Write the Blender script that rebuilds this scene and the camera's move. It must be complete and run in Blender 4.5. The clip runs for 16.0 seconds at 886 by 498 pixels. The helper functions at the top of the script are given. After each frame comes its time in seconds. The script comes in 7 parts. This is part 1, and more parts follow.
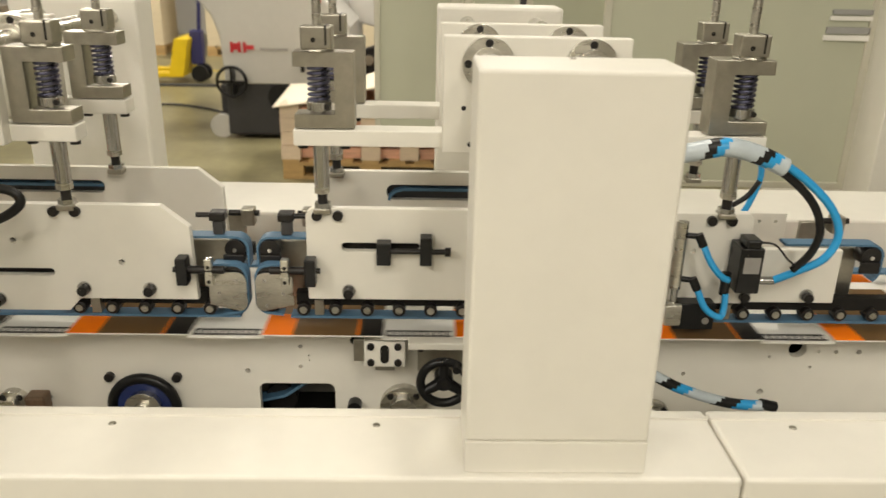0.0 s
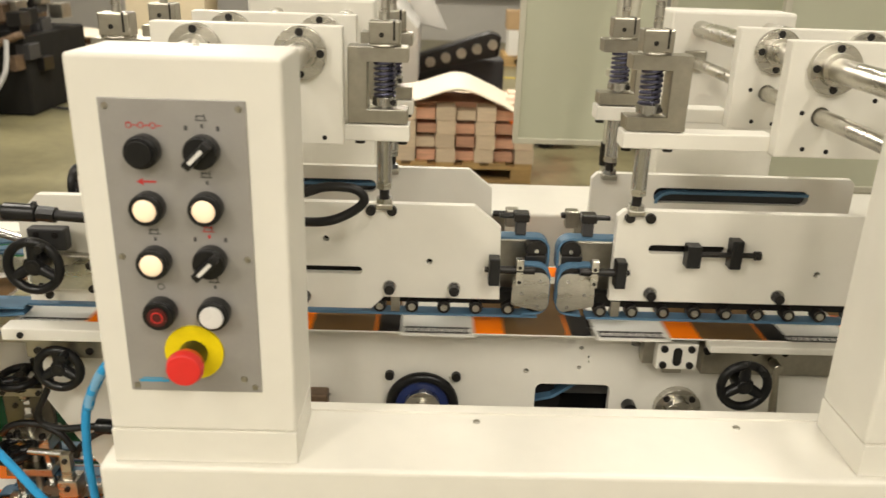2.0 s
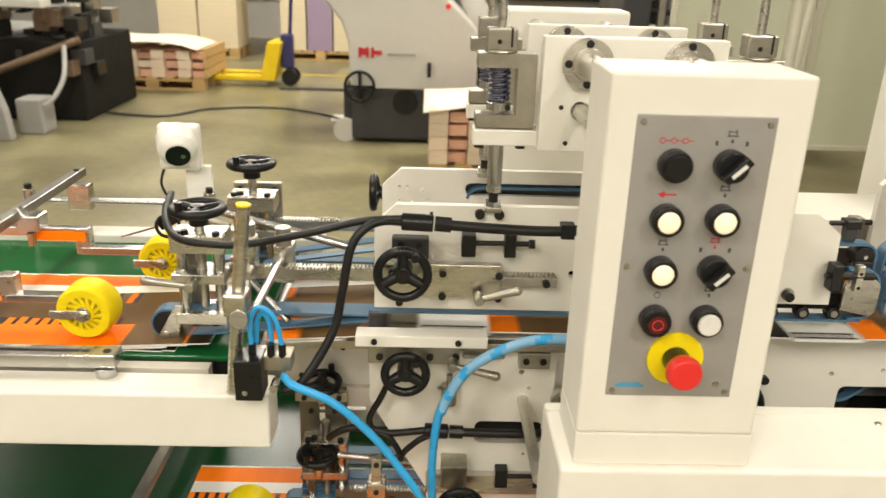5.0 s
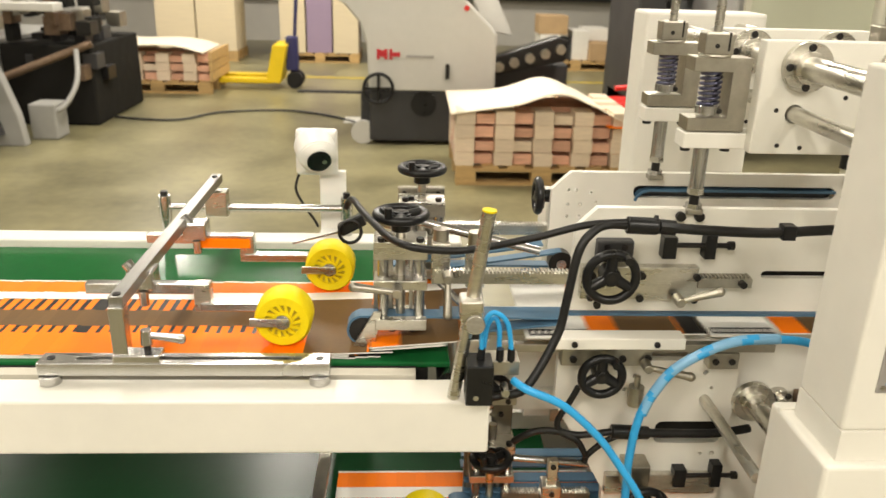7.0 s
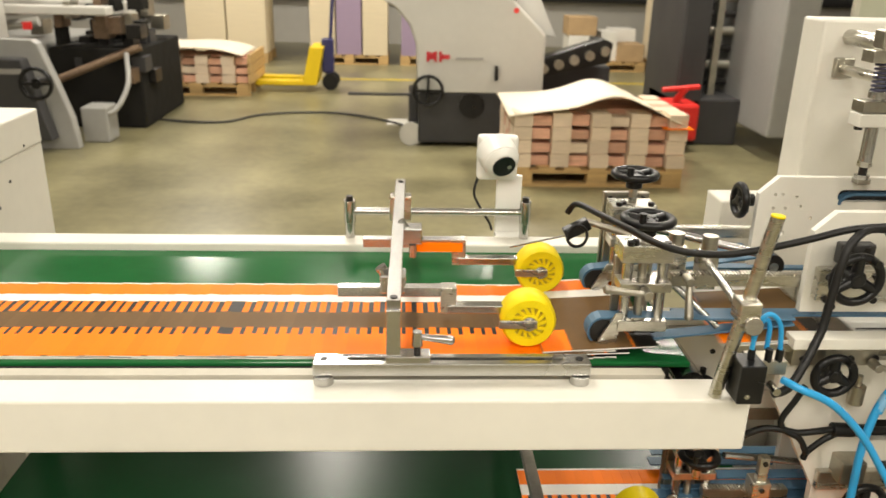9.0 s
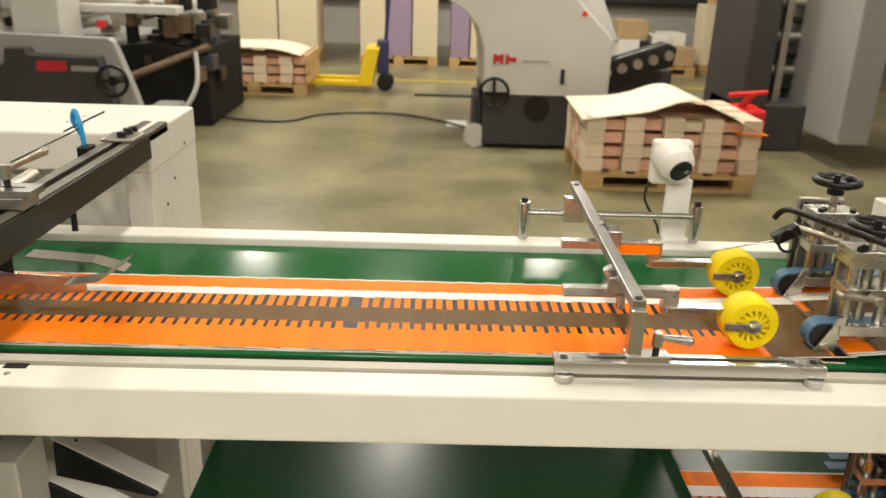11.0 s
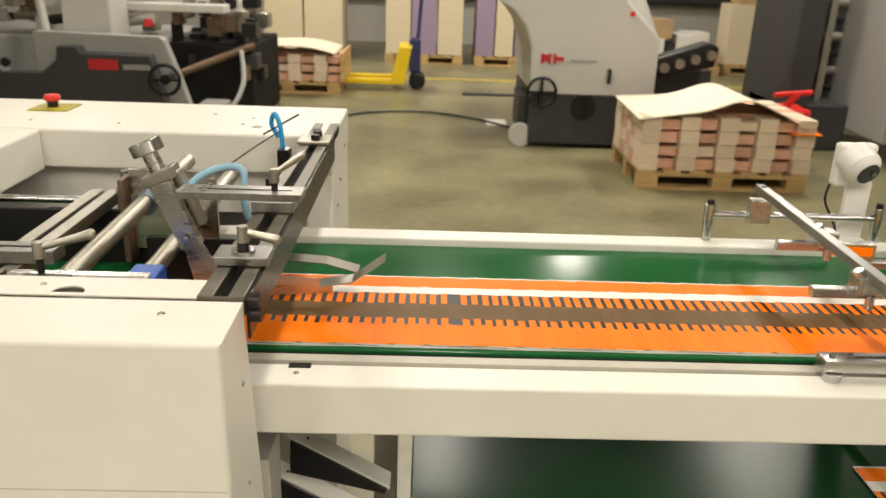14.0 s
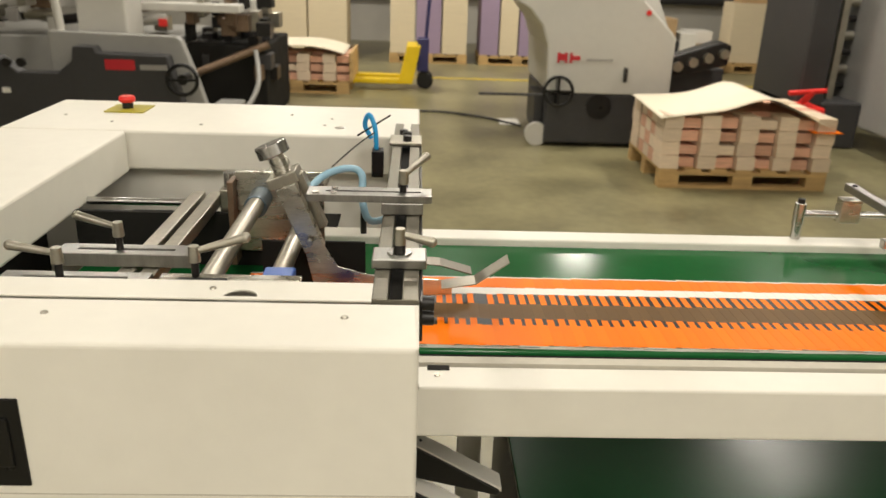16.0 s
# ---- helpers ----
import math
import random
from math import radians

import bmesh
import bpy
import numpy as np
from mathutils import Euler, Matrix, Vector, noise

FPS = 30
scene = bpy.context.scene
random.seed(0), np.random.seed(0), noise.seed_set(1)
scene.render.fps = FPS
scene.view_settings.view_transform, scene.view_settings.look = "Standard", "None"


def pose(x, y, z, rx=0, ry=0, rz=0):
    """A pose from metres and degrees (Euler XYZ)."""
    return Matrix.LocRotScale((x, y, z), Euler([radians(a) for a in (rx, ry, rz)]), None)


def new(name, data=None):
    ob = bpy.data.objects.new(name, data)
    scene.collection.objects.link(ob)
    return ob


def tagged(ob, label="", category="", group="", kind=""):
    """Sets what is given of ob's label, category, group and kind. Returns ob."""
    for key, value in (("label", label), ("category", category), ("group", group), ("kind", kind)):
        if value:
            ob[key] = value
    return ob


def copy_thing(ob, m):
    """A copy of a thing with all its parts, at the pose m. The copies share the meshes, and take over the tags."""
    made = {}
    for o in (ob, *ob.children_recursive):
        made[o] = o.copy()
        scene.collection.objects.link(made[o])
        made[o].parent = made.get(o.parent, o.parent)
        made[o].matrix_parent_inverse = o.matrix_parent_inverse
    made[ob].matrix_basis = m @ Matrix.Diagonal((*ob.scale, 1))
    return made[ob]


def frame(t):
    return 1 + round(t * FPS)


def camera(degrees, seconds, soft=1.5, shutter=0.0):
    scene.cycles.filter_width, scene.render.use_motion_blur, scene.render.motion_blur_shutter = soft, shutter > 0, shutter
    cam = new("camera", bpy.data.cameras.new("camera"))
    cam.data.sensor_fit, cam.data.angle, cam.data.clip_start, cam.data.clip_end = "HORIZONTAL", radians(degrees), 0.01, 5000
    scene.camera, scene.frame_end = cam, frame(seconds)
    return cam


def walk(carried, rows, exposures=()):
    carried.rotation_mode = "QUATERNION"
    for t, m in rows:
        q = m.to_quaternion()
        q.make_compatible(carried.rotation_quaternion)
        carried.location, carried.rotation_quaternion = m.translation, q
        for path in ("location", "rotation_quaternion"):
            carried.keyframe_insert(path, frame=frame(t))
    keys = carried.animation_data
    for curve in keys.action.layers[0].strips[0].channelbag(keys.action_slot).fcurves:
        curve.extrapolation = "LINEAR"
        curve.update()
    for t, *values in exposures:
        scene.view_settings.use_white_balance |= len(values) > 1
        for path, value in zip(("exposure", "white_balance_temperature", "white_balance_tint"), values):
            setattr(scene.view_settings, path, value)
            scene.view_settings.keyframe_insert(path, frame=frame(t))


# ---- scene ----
cam = camera(58.61, 16.0, soft=1.5, shutter=0.25)
ROWS = [
    (0, 0.0047, -0.0026, 1.5652, 69.144, -1.227, -1.17),
    (0.5, -0.1105, 0.0012, 1.5601, 69.248, -1.415, -1.036),
    (1, -0.2226, 0.0084, 1.5563, 69.251, -1.427, -1.368),
    (1.5, -0.3382, -0.0002, 1.5565, 69.311, -1.684, -1.023),
    (2, -0.4612, -0.0026, 1.5552, 69.26, -1.759, -0.372),
    (2.5, -0.5634, -0.0138, 1.5542, 69.468, -1.763, -0.192),
    (3, -0.6632, -0.0198, 1.5567, 69.403, -1.648, -0.425),
    (5.5, -1.1046, -0.0279, 1.5583, 69.485, -1.712, -1.045),
    (6, -1.2011, -0.0322, 1.5585, 69.593, -1.655, -1.541),
    (6.5, -1.2829, -0.0209, 1.5552, 69.58, -1.496, -2.334),
    (7, -1.361, -0.018, 1.5554, 69.538, -1.488, -2.517),
    (7.5, -1.4465, -0.0144, 1.555, 69.512, -1.451, -2.543),
    (8, -1.5458, -0.0206, 1.5571, 69.582, -1.384, -2.527),
    (8.5, -1.6427, -0.027, 1.5612, 69.459, -1.307, -2.231),
    (9, -1.7525, -0.0381, 1.5658, 69.562, -1.283, -2.358),
    (9.5, -1.8448, -0.0392, 1.5671, 69.54, -1.319, -2.134),
    (10, -1.9342, -0.0469, 1.5652, 69.705, -1.406, -1.086),
    (12.5, -2.3059, -0.072, 1.57, 69.459, -1.783, -0.252),
    (13, -2.3825, -0.0777, 1.5709, 69.498, -1.873, -0.333),
    (13.5, -2.4587, -0.0771, 1.5708, 69.42, -1.868, -0.586),
    (14, -2.5353, -0.0805, 1.5709, 69.448, -1.876, -0.75),
    (14.5, -2.6002, -0.0712, 1.5661, 69.456, -1.827, -0.728),
    (15, -2.6666, -0.0721, 1.566, 69.416, -1.928, -0.695),
    (15.5, -2.7209, -0.071, 1.5667, 69.354, -2.005, -0.988),
    (16, -2.7699, -0.0717, 1.5661, 69.404, -1.835, -1.556),
]
walk(cam, [(t, pose(x, y, z, rx, ry, rz)) for t, x, y, z, rx, ry, rz in ROWS],
     [(0, -0.35), (1.5, -0.25), (3, -0.14), (6, -0.02), (8, -0.02), (9.5, -0.20), (10, -0.27), (12.5, -0.37), (14.5, -0.47), (16, -0.55)])
cam.data.dof.use_dof, cam.data.dof.focus_distance, cam.data.dof.aperture_fstop = True, 1.25, 6.3

# ---- light ----
world = bpy.data.worlds.new("hall_air")
scene.world = world
world.use_nodes = True
world.node_tree.nodes["Background"].inputs[0].default_value = (1.0, 0.95, 0.86, 1)
world.node_tree.nodes["Background"].inputs[1].default_value = 0.25
WARM = (0.98, 0.91, 0.80)


def ceiling_lamp(x, y, z, sx, sy, power):
    lamp = bpy.data.lights.new("ceiling_lamp", "AREA")
    lamp.shape, lamp.size, lamp.size_y, lamp.energy, lamp.color = "RECTANGLE", sx, sy, power, WARM
    ob = new("ceiling_lamp", lamp)
    ob.location = (x, y, z)


# Row y = -3.3 is an unseen fill, added to brighten the front faces.
LAMPS = [(-5.5, 2.2), (-2.4, 2.2), (0.7, 2.2), (-5.5, -2.0), (-2.4, -2.0), (0.7, -2.0), (-4.0, -3.3), (-0.9, -3.3), (2.2, -3.3),
         (-5.5, 6.4), (-2.4, 6.4), (0.7, 6.4), (-4.5, 10.5), (-0.5, 10.5)]
for lx, ly in LAMPS:
    ceiling_lamp(lx, ly, 3.93, 0.35, 1.5, 77 if ly < -3 else (64 if lx < -4 else 88 if lx < 0 else 76) if ly < -1.5 else 56 if ly < 4 else (70 if lx < -4 else 145) if ly < 8 else 165)
import mathutils
import mathutils.geometry

# ---- materials ----
def material(name, color, rough=0.5, metal=0.0, vary=0.12, scale=6.0, bump=0.0, bump_scale=120.0, coat=0.0, glow=0.0, random_tint=0.0, spec=0.5, streak=None):
    m = bpy.data.materials.new(name)
    m.use_nodes = True
    nt = m.node_tree
    b = nt.nodes["Principled BSDF"]
    b.inputs["Roughness"].default_value, b.inputs["Metallic"].default_value = rough, metal
    b.inputs["Coat Weight"].default_value = coat
    b.inputs["Specular IOR Level"].default_value = spec
    co = nt.nodes.new("ShaderNodeTexCoord")
    mp = nt.nodes.new("ShaderNodeMapping")
    nt.links.new(co.outputs["Object"], mp.inputs[0])
    if streak:
        mp.inputs["Scale"].default_value = streak
    n1 = nt.nodes.new("ShaderNodeTexNoise")
    n1.inputs["Scale"].default_value, n1.inputs["Detail"].default_value = scale, 6
    nt.links.new(mp.outputs[0], n1.inputs[0])
    n2 = nt.nodes.new("ShaderNodeTexNoise")
    n2.inputs["Scale"].default_value, n2.inputs["Detail"].default_value = scale * 9, 4
    nt.links.new(mp.outputs[0], n2.inputs[0])
    add = nt.nodes.new("ShaderNodeMath")
    add.operation = "MULTIPLY_ADD"
    nt.links.new(n2.outputs[0], add.inputs[0])
    add.inputs[1].default_value = 0.4
    nt.links.new(n1.outputs[0], add.inputs[2])
    ramp = nt.nodes.new("ShaderNodeMapRange")
    nt.links.new(add.outputs[0], ramp.inputs[0])
    ramp.inputs[1].default_value, ramp.inputs[2].default_value = 0.45, 0.95
    ramp.inputs[3].default_value, ramp.inputs[4].default_value = 1 - vary, 1 + vary * 0.5
    last = ramp.outputs[0]
    if random_tint:
        oi = nt.nodes.new("ShaderNodeObjectInfo")
        rr = nt.nodes.new("ShaderNodeMapRange")
        nt.links.new(oi.outputs["Random"], rr.inputs[0])
        rr.inputs[3].default_value, rr.inputs[4].default_value = 1 - random_tint, 1 + random_tint
        mu = nt.nodes.new("ShaderNodeMath")
        mu.operation = "MULTIPLY"
        nt.links.new(last, mu.inputs[0])
        nt.links.new(rr.outputs[0], mu.inputs[1])
        last = mu.outputs[0]
    mix = nt.nodes.new("ShaderNodeVectorMath")
    mix.operation = "SCALE"
    mix.inputs[0].default_value = color
    nt.links.new(last, mix.inputs["Scale"])
    nt.links.new(mix.outputs[0], b.inputs["Base Color"])
    rr2 = nt.nodes.new("ShaderNodeMapRange")
    nt.links.new(n1.outputs[0], rr2.inputs[0])
    rr2.inputs[3].default_value, rr2.inputs[4].default_value = max(rough * 0.75, 0.02), min(rough * 1.25, 1)
    nt.links.new(rr2.outputs[0], b.inputs["Roughness"])
    if bump:
        n3 = nt.nodes.new("ShaderNodeTexNoise")
        n3.inputs["Scale"].default_value = bump_scale
        nt.links.new(mp.outputs[0], n3.inputs[0])
        bp = nt.nodes.new("ShaderNodeBump")
        bp.inputs["Strength"].default_value, bp.inputs["Distance"].default_value = bump, 0.002
        nt.links.new(n3.outputs[0], bp.inputs["Height"])
        nt.links.new(bp.outputs[0], b.inputs["Normal"])
    if glow:
        b.inputs["Emission Color"].default_value = (*color, 1)
        b.inputs["Emission Strength"].default_value = glow
    return m


CREAM = material("cream_enamel", (0.795, 0.770, 0.69), 0.44, vary=0.06, scale=3, bump=0.06, bump_scale=500)
BEAMSTEEL = material("dark_anodised_beam", (0.20, 0.185, 0.15), 0.42, 0.9, vary=0.2, scale=12, streak=(1, 6, 1))
BRUSHED = material("brushed_nickel_arm", (0.36, 0.355, 0.335), 0.36, 1.0, vary=0.18, scale=14, streak=(6, 1, 1))
MIDCREAM = material("dull_beige_strip", (0.52, 0.49, 0.41), 0.5, vary=0.12, scale=8)
WHITE = material("white_enamel", (0.82, 0.81, 0.76), 0.35, vary=0.05, scale=4)
STEEL = material("ground_steel", (0.62, 0.60, 0.54), 0.28, 1.0, vary=0.28, scale=14, bump=0.08, bump_scale=300, streak=(1, 1, 4))
DULL = material("dull_nickel_steel", (0.46, 0.435, 0.37), 0.38, 1.0, vary=0.25, scale=10)
CHROME = material("chrome", (0.52, 0.515, 0.50), 0.25, 1.0, vary=0.06, scale=10)
BLUED = material("blued_spring_steel", (0.10, 0.10, 0.16), 0.28, 0.85, vary=0.3, scale=60)
BLACK = material("black_plastic", (0.009, 0.009, 0.0095), 0.3, vary=0.25, scale=30, spec=0.35)
RUBBER = material("black_rubber", (0.010, 0.0095, 0.009), 0.42, vary=0.25, scale=25, spec=0.35)
OXIDE = material("black_oxide_steel", (0.018, 0.016, 0.015), 0.36, 0.3, vary=0.3, scale=80)
# Near-black for dark parts, and for sheets that put shade into openings.
DARK = material("dark_parts_and_shade", (0.016, 0.015, 0.013), 0.8, vary=0.3, scale=10, spec=0.2)
GREEN = material("green_conveyor_belt", (0.010, 0.105, 0.028), 0.16, vary=0.12, scale=5, spec=0.14)
# Belt green made darker: holds the upper conveyor's shade on the lower belt.
LOWGREEN = material("shaded_green_belt", (0.005, 0.046, 0.013), 0.24, vary=0.12, scale=5, spec=0.10)
ORANGE = material("fluorescent_orange_board", (1.0, 0.215, 0.002), 0.5, vary=0.06, scale=20, random_tint=0.07, spec=0.12)
BROWN = material("brown_board", (0.15, 0.086, 0.034), 0.5, vary=0.14, scale=18, random_tint=0.08, spec=0.12)
INK = material("black_printed_board", (0.010, 0.008, 0.007), 0.4, vary=0.2, scale=30, spec=0.2)
BOARD = material("white_board", (0.82, 0.80, 0.74), 0.5, vary=0.05, scale=20)
BLUEBELT = material("blue_grey_flat_belt", (0.075, 0.165, 0.265), 0.5, vary=0.12, scale=12)
HOSE = material("blue_air_hose", (0.03, 0.36, 0.75), 0.3, vary=0.08, scale=20)
WRAP = material("clear_spiral_wrap", (0.55, 0.62, 0.66), 0.35, vary=0.1, scale=40)
YELLOW = material("yellow_polyurethane", (0.88, 0.68, 0.008), 0.45, vary=0.1, scale=30, spec=0.2)
GREYPANEL = material("grey_anodised_panel", (0.36, 0.345, 0.325), 0.45, 0.3, vary=0.06, scale=30)
RED = material("red_plastic", (0.75, 0.03, 0.025), 0.35, vary=0.05, scale=20)
LIT = material("lit_button_lens", (1.0, 0.80, 0.55), 0.4, vary=0.1, scale=60, glow=0.45)
CLEARLENS = material("white_button_lens", (0.75, 0.73, 0.70), 0.3, vary=0.05)
BLUE = material("blue_plastic", (0.02, 0.10, 0.45), 0.35)
BRONZE = material("bronze_bushing", (0.22, 0.15, 0.10), 0.45, 0.6, vary=0.3, scale=40)
CONCRETE = material("polished_concrete", (0.238, 0.214, 0.116), 0.33, vary=0.46, scale=1.5, bump=0.04, bump_scale=40)
WALLPAINT = material("hall_wall_paint", (0.55, 0.53, 0.48), 0.7, vary=0.08, scale=0.6)
GREYMACHINE = material("light_grey_machine_paint", (0.58, 0.565, 0.52), 0.45, vary=0.06, scale=2)
DARKGREY = material("dark_grey_machine_paint", (0.048, 0.047, 0.048), 0.5, vary=0.15, scale=3, spec=0.35)
WOOD = material("pallet_wood", (0.52, 0.34, 0.14), 0.7, vary=0.3, scale=4, random_tint=0.15, streak=(1, 8, 8))
PINKBOARD = material("pink_edged_carton_stack", (0.72, 0.41, 0.28), 0.7, vary=0.25, scale=8, random_tint=0.22, streak=(1, 1, 14))
PALEBOARD = material("pale_carton_stack", (0.72, 0.58, 0.43), 0.7, vary=0.15, scale=8, random_tint=0.1, streak=(1, 1, 14))
SHEET = material("cream_cardboard_sheet", (0.78, 0.70, 0.55), 0.6, vary=0.06, scale=3)
KRAFT = material("kraft_cardboard", (0.50, 0.34, 0.18), 0.7, vary=0.15, scale=6)
IVORY = material("ivory_paper_stack", (0.70, 0.60, 0.42), 0.75, vary=0.1, scale=3, streak=(1, 1, 40))
LILAC = material("lilac_paper_stack", (0.33, 0.25, 0.36), 0.75, vary=0.1, scale=3, streak=(1, 1, 40))
JACKYELLOW = material("yellow_truck_paint", (0.80, 0.56, 0.01), 0.4, vary=0.1, scale=6)
NAVY = material("navy_plastic", (0.03, 0.03, 0.12), 0.4)
MIDGREY = material("mid_grey_machine_paint", (0.34, 0.335, 0.315), 0.45, vary=0.1, scale=2)
GREENGLASS = material("pale_green_panel", (0.50, 0.51, 0.39), 0.3, vary=0.05, scale=1.2)


# ---- mesh helpers ----
def box(bm, x0, x1, y0, y1, z0, z1):
    r = bmesh.ops.create_cube(bm, size=1)
    for v in r["verts"]:
        v.co = Vector(((x0 + x1) / 2 + v.co.x * (x1 - x0), (y0 + y1) / 2 + v.co.y * (y1 - y0), (z0 + z1) / 2 + v.co.z * (z1 - z0)))
    return r["verts"]


def frame_of(axis):
    a = Vector(axis).normalized()
    return a.to_track_quat("Z", "Y").to_matrix()


def rod(bm, p, q, r, r2=None, seg=20):
    """A capped round bar or cone from p to q."""
    p, q = Vector(p), Vector(q)
    res = bmesh.ops.create_cone(bm, cap_ends=True, segments=seg, radius1=r, radius2=r if r2 is None else r2, depth=(q - p).length)
    m = frame_of(q - p)
    for v in res["verts"]:
        v.co = m @ v.co + (p + q) / 2
    return res["verts"]


def ball(bm, p, r, seg=14):
    res = bmesh.ops.create_uvsphere(bm, u_segments=seg, v_segments=seg // 2 + 1, radius=r)
    for v in res["verts"]:
        v.co = v.co + Vector(p)
    return res["verts"]


def sweep(bm, pts, r, seg=10, closed=False, smooth=6):
    """A round tube along a smooth line through pts."""
    P = [Vector(p) for p in pts]
    if smooth and len(P) > 2:
        out, n = [], len(P)
        for i in range(n if closed else n - 1):
            a, b, c, d = (P[(i - 1) % n] if closed or i else P[0], P[i], P[(i + 1) % n], P[(i + 2) % n] if closed or i + 2 < n else P[-1])
            for k in range(smooth):
                t = k / smooth
                out.append(0.5 * ((2 * b) + (c - a) * t + (2 * a - 5 * b + 4 * c - d) * t * t + (3 * b - a - 3 * c + d) * t ** 3))
        if not closed:
            out.append(P[-1])
        P = out
    n, rings, up = len(P), [], None
    for i, p in enumerate(P):
        d = (P[(i + 1) % n] - P[i - 1]) if closed or 0 < i < n - 1 else (P[1] - P[0] if i == 0 else P[-1] - P[-2])
        d.normalize()
        if up is None:
            up = d.orthogonal().normalized()
        up = (up - d * up.dot(d)).normalized()
        side = d.cross(up)
        rings.append([bm.verts.new(p + (up * math.cos(a) + side * math.sin(a)) * r) for a in [2 * math.pi * k / seg for k in range(seg)]])
    for i in range(n if closed else n - 1):
        a, b = rings[i], rings[(i + 1) % n]
        for k in range(seg):
            bm.faces.new((a[k], a[(k + 1) % seg], b[(k + 1) % seg], b[k])).smooth = True
    if not closed:
        bm.faces.new(rings[0][::-1])
        bm.faces.new(rings[-1])


def ring(bm, p, axis, R, r, seg=28, rs=10):
    m = frame_of(axis)
    sweep(bm, [m @ Vector((R * math.cos(a), R * math.sin(a), 0)) + Vector(p) for a in [2 * math.pi * k / seg for k in range(seg)]], r, rs, True, 0)


def arc_pts(cx, cz, r, a0, a1, n=6):
    return [(cx + r * math.cos(radians(a0 + (a1 - a0) * k / n)), cz + r * math.sin(radians(a0 + (a1 - a0) * k / n))) for k in range(n + 1)]


def rounded(x0, x1, z0, z1, r, n=4):
    return arc_pts(x1 - r, z1 - r, r, 0, 90, n) + arc_pts(x0 + r, z1 - r, r, 90, 180, n) + arc_pts(x0 + r, z0 + r, r, 180, 270, n) + arc_pts(x1 - r, z0 + r, r, 270, 360, n)


def circle(cx, cz, r, n=16):
    return [(cx + r * math.cos(2 * math.pi * k / n), cz + r * math.sin(2 * math.pi * k / n)) for k in range(n)]


def plate(bm, outline, a0, a1, holes=(), plane="xz"):
    """A flat plate with real holes: outline and holes in the plane, thickness from a0 to a1 on the third axis."""
    put = {"xz": lambda u, v, w: (u, w, v), "xy": lambda u, v, w: (u, v, w), "yz": lambda u, v, w: (w, u, v)}[plane]
    loops = [list(outline)] + [list(h) for h in holes]
    flat = [p for l in loops for p in l]
    tris = mathutils.geometry.tessellate_polygon([[Vector((u, v, 0)) for u, v in l] for l in loops])
    lo = [bm.verts.new(put(u, v, a0)) for u, v in flat]
    hi = [bm.verts.new(put(u, v, a1)) for u, v in flat]
    for t in tris:
        for s in (lo, hi):
            try:
                bm.faces.new([s[k] for k in t])
            except ValueError:
                pass
    i = 0
    for l in loops:
        n = len(l)
        for k in range(n):
            a, b = i + k, i + (k + 1) % n
            bm.faces.new((lo[a], lo[b], hi[b], hi[a]))
        i += n


ORIGIN = {}


def thing(name, at, label, category, group="", kind=""):
    """An Empty at the base of a thing; its parts are given in world coordinates."""
    ob = new(name)
    ob.location = at
    ob.empty_display_size = 0.05
    ORIGIN[ob] = Vector(at)
    return tagged(ob, label, category, group, kind)


def part(name, bm, mat, parent=None, label="", bevel=0.0, smooth=False, seg=2):
    mats = mat if isinstance(mat, (list, tuple)) else [mat]
    bmesh.ops.recalc_face_normals(bm, faces=bm.faces[:])
    me = bpy.data.meshes.new(name)
    o = ORIGIN.get(parent, Vector((0, 0, 0)))
    bmesh.ops.translate(bm, verts=bm.verts[:], vec=-o)
    bm.to_mesh(me)
    bm.free()
    for m in mats:
        me.materials.append(m)
    if smooth:
        for p in me.polygons:
            p.use_smooth = True
        me.set_sharp_from_angle(angle=radians(35))
    ob = new(name, me)
    if parent is not None:
        ob.parent = parent
        ORIGIN[ob] = o
    if bevel:
        b = ob.modifiers.new("edge", "BEVEL")
        b.width, b.segments, b.limit_method, b.angle_limit, b.harden_normals = bevel, seg, "ANGLE", radians(40), False
    if label:
        tagged(ob, label)
    return ob


def solid(name, at, label, category, bm, mat, bevel=0.0, smooth=False, group="", kind=""):
    """A thing that is one mesh."""
    o = Vector(at)
    bmesh.ops.translate(bm, verts=bm.verts[:], vec=-o)
    ob = part(name, bm, mat, None, "", bevel, smooth)
    ob.location = at
    ORIGIN[ob] = o
    return tagged(ob, label, category, group, kind)


def B(*boxes):
    bm = bmesh.new()
    for b in boxes:
        box(bm, *b)
    return bm


def R(*rods, seg=20):
    bm = bmesh.new()
    for r in rods:
        rod(bm, *r, seg=seg)
    return bm


def tube(*pts, r=0.004, seg=10):
    bm = bmesh.new()
    sweep(bm, pts, r, seg)
    return bm


def spiral(pts, r, mats, turn=3, cover=0.62, seg=16, step=10):
    """A hose bundle in a wound strip: a tube whose faces change material along a helix."""
    bm = bmesh.new()
    sweep(bm, pts, r, seg, smooth=step)
    for k, f in enumerate(bm.faces):
        i, j = divmod(k, seg)
        u = ((i * turn + j) % (seg * 2)) / (seg * 2)
        f.material_index = 0 if u < cover else 1 + (u > (1 + cover) / 2) * (len(mats) > 2)
    return bm


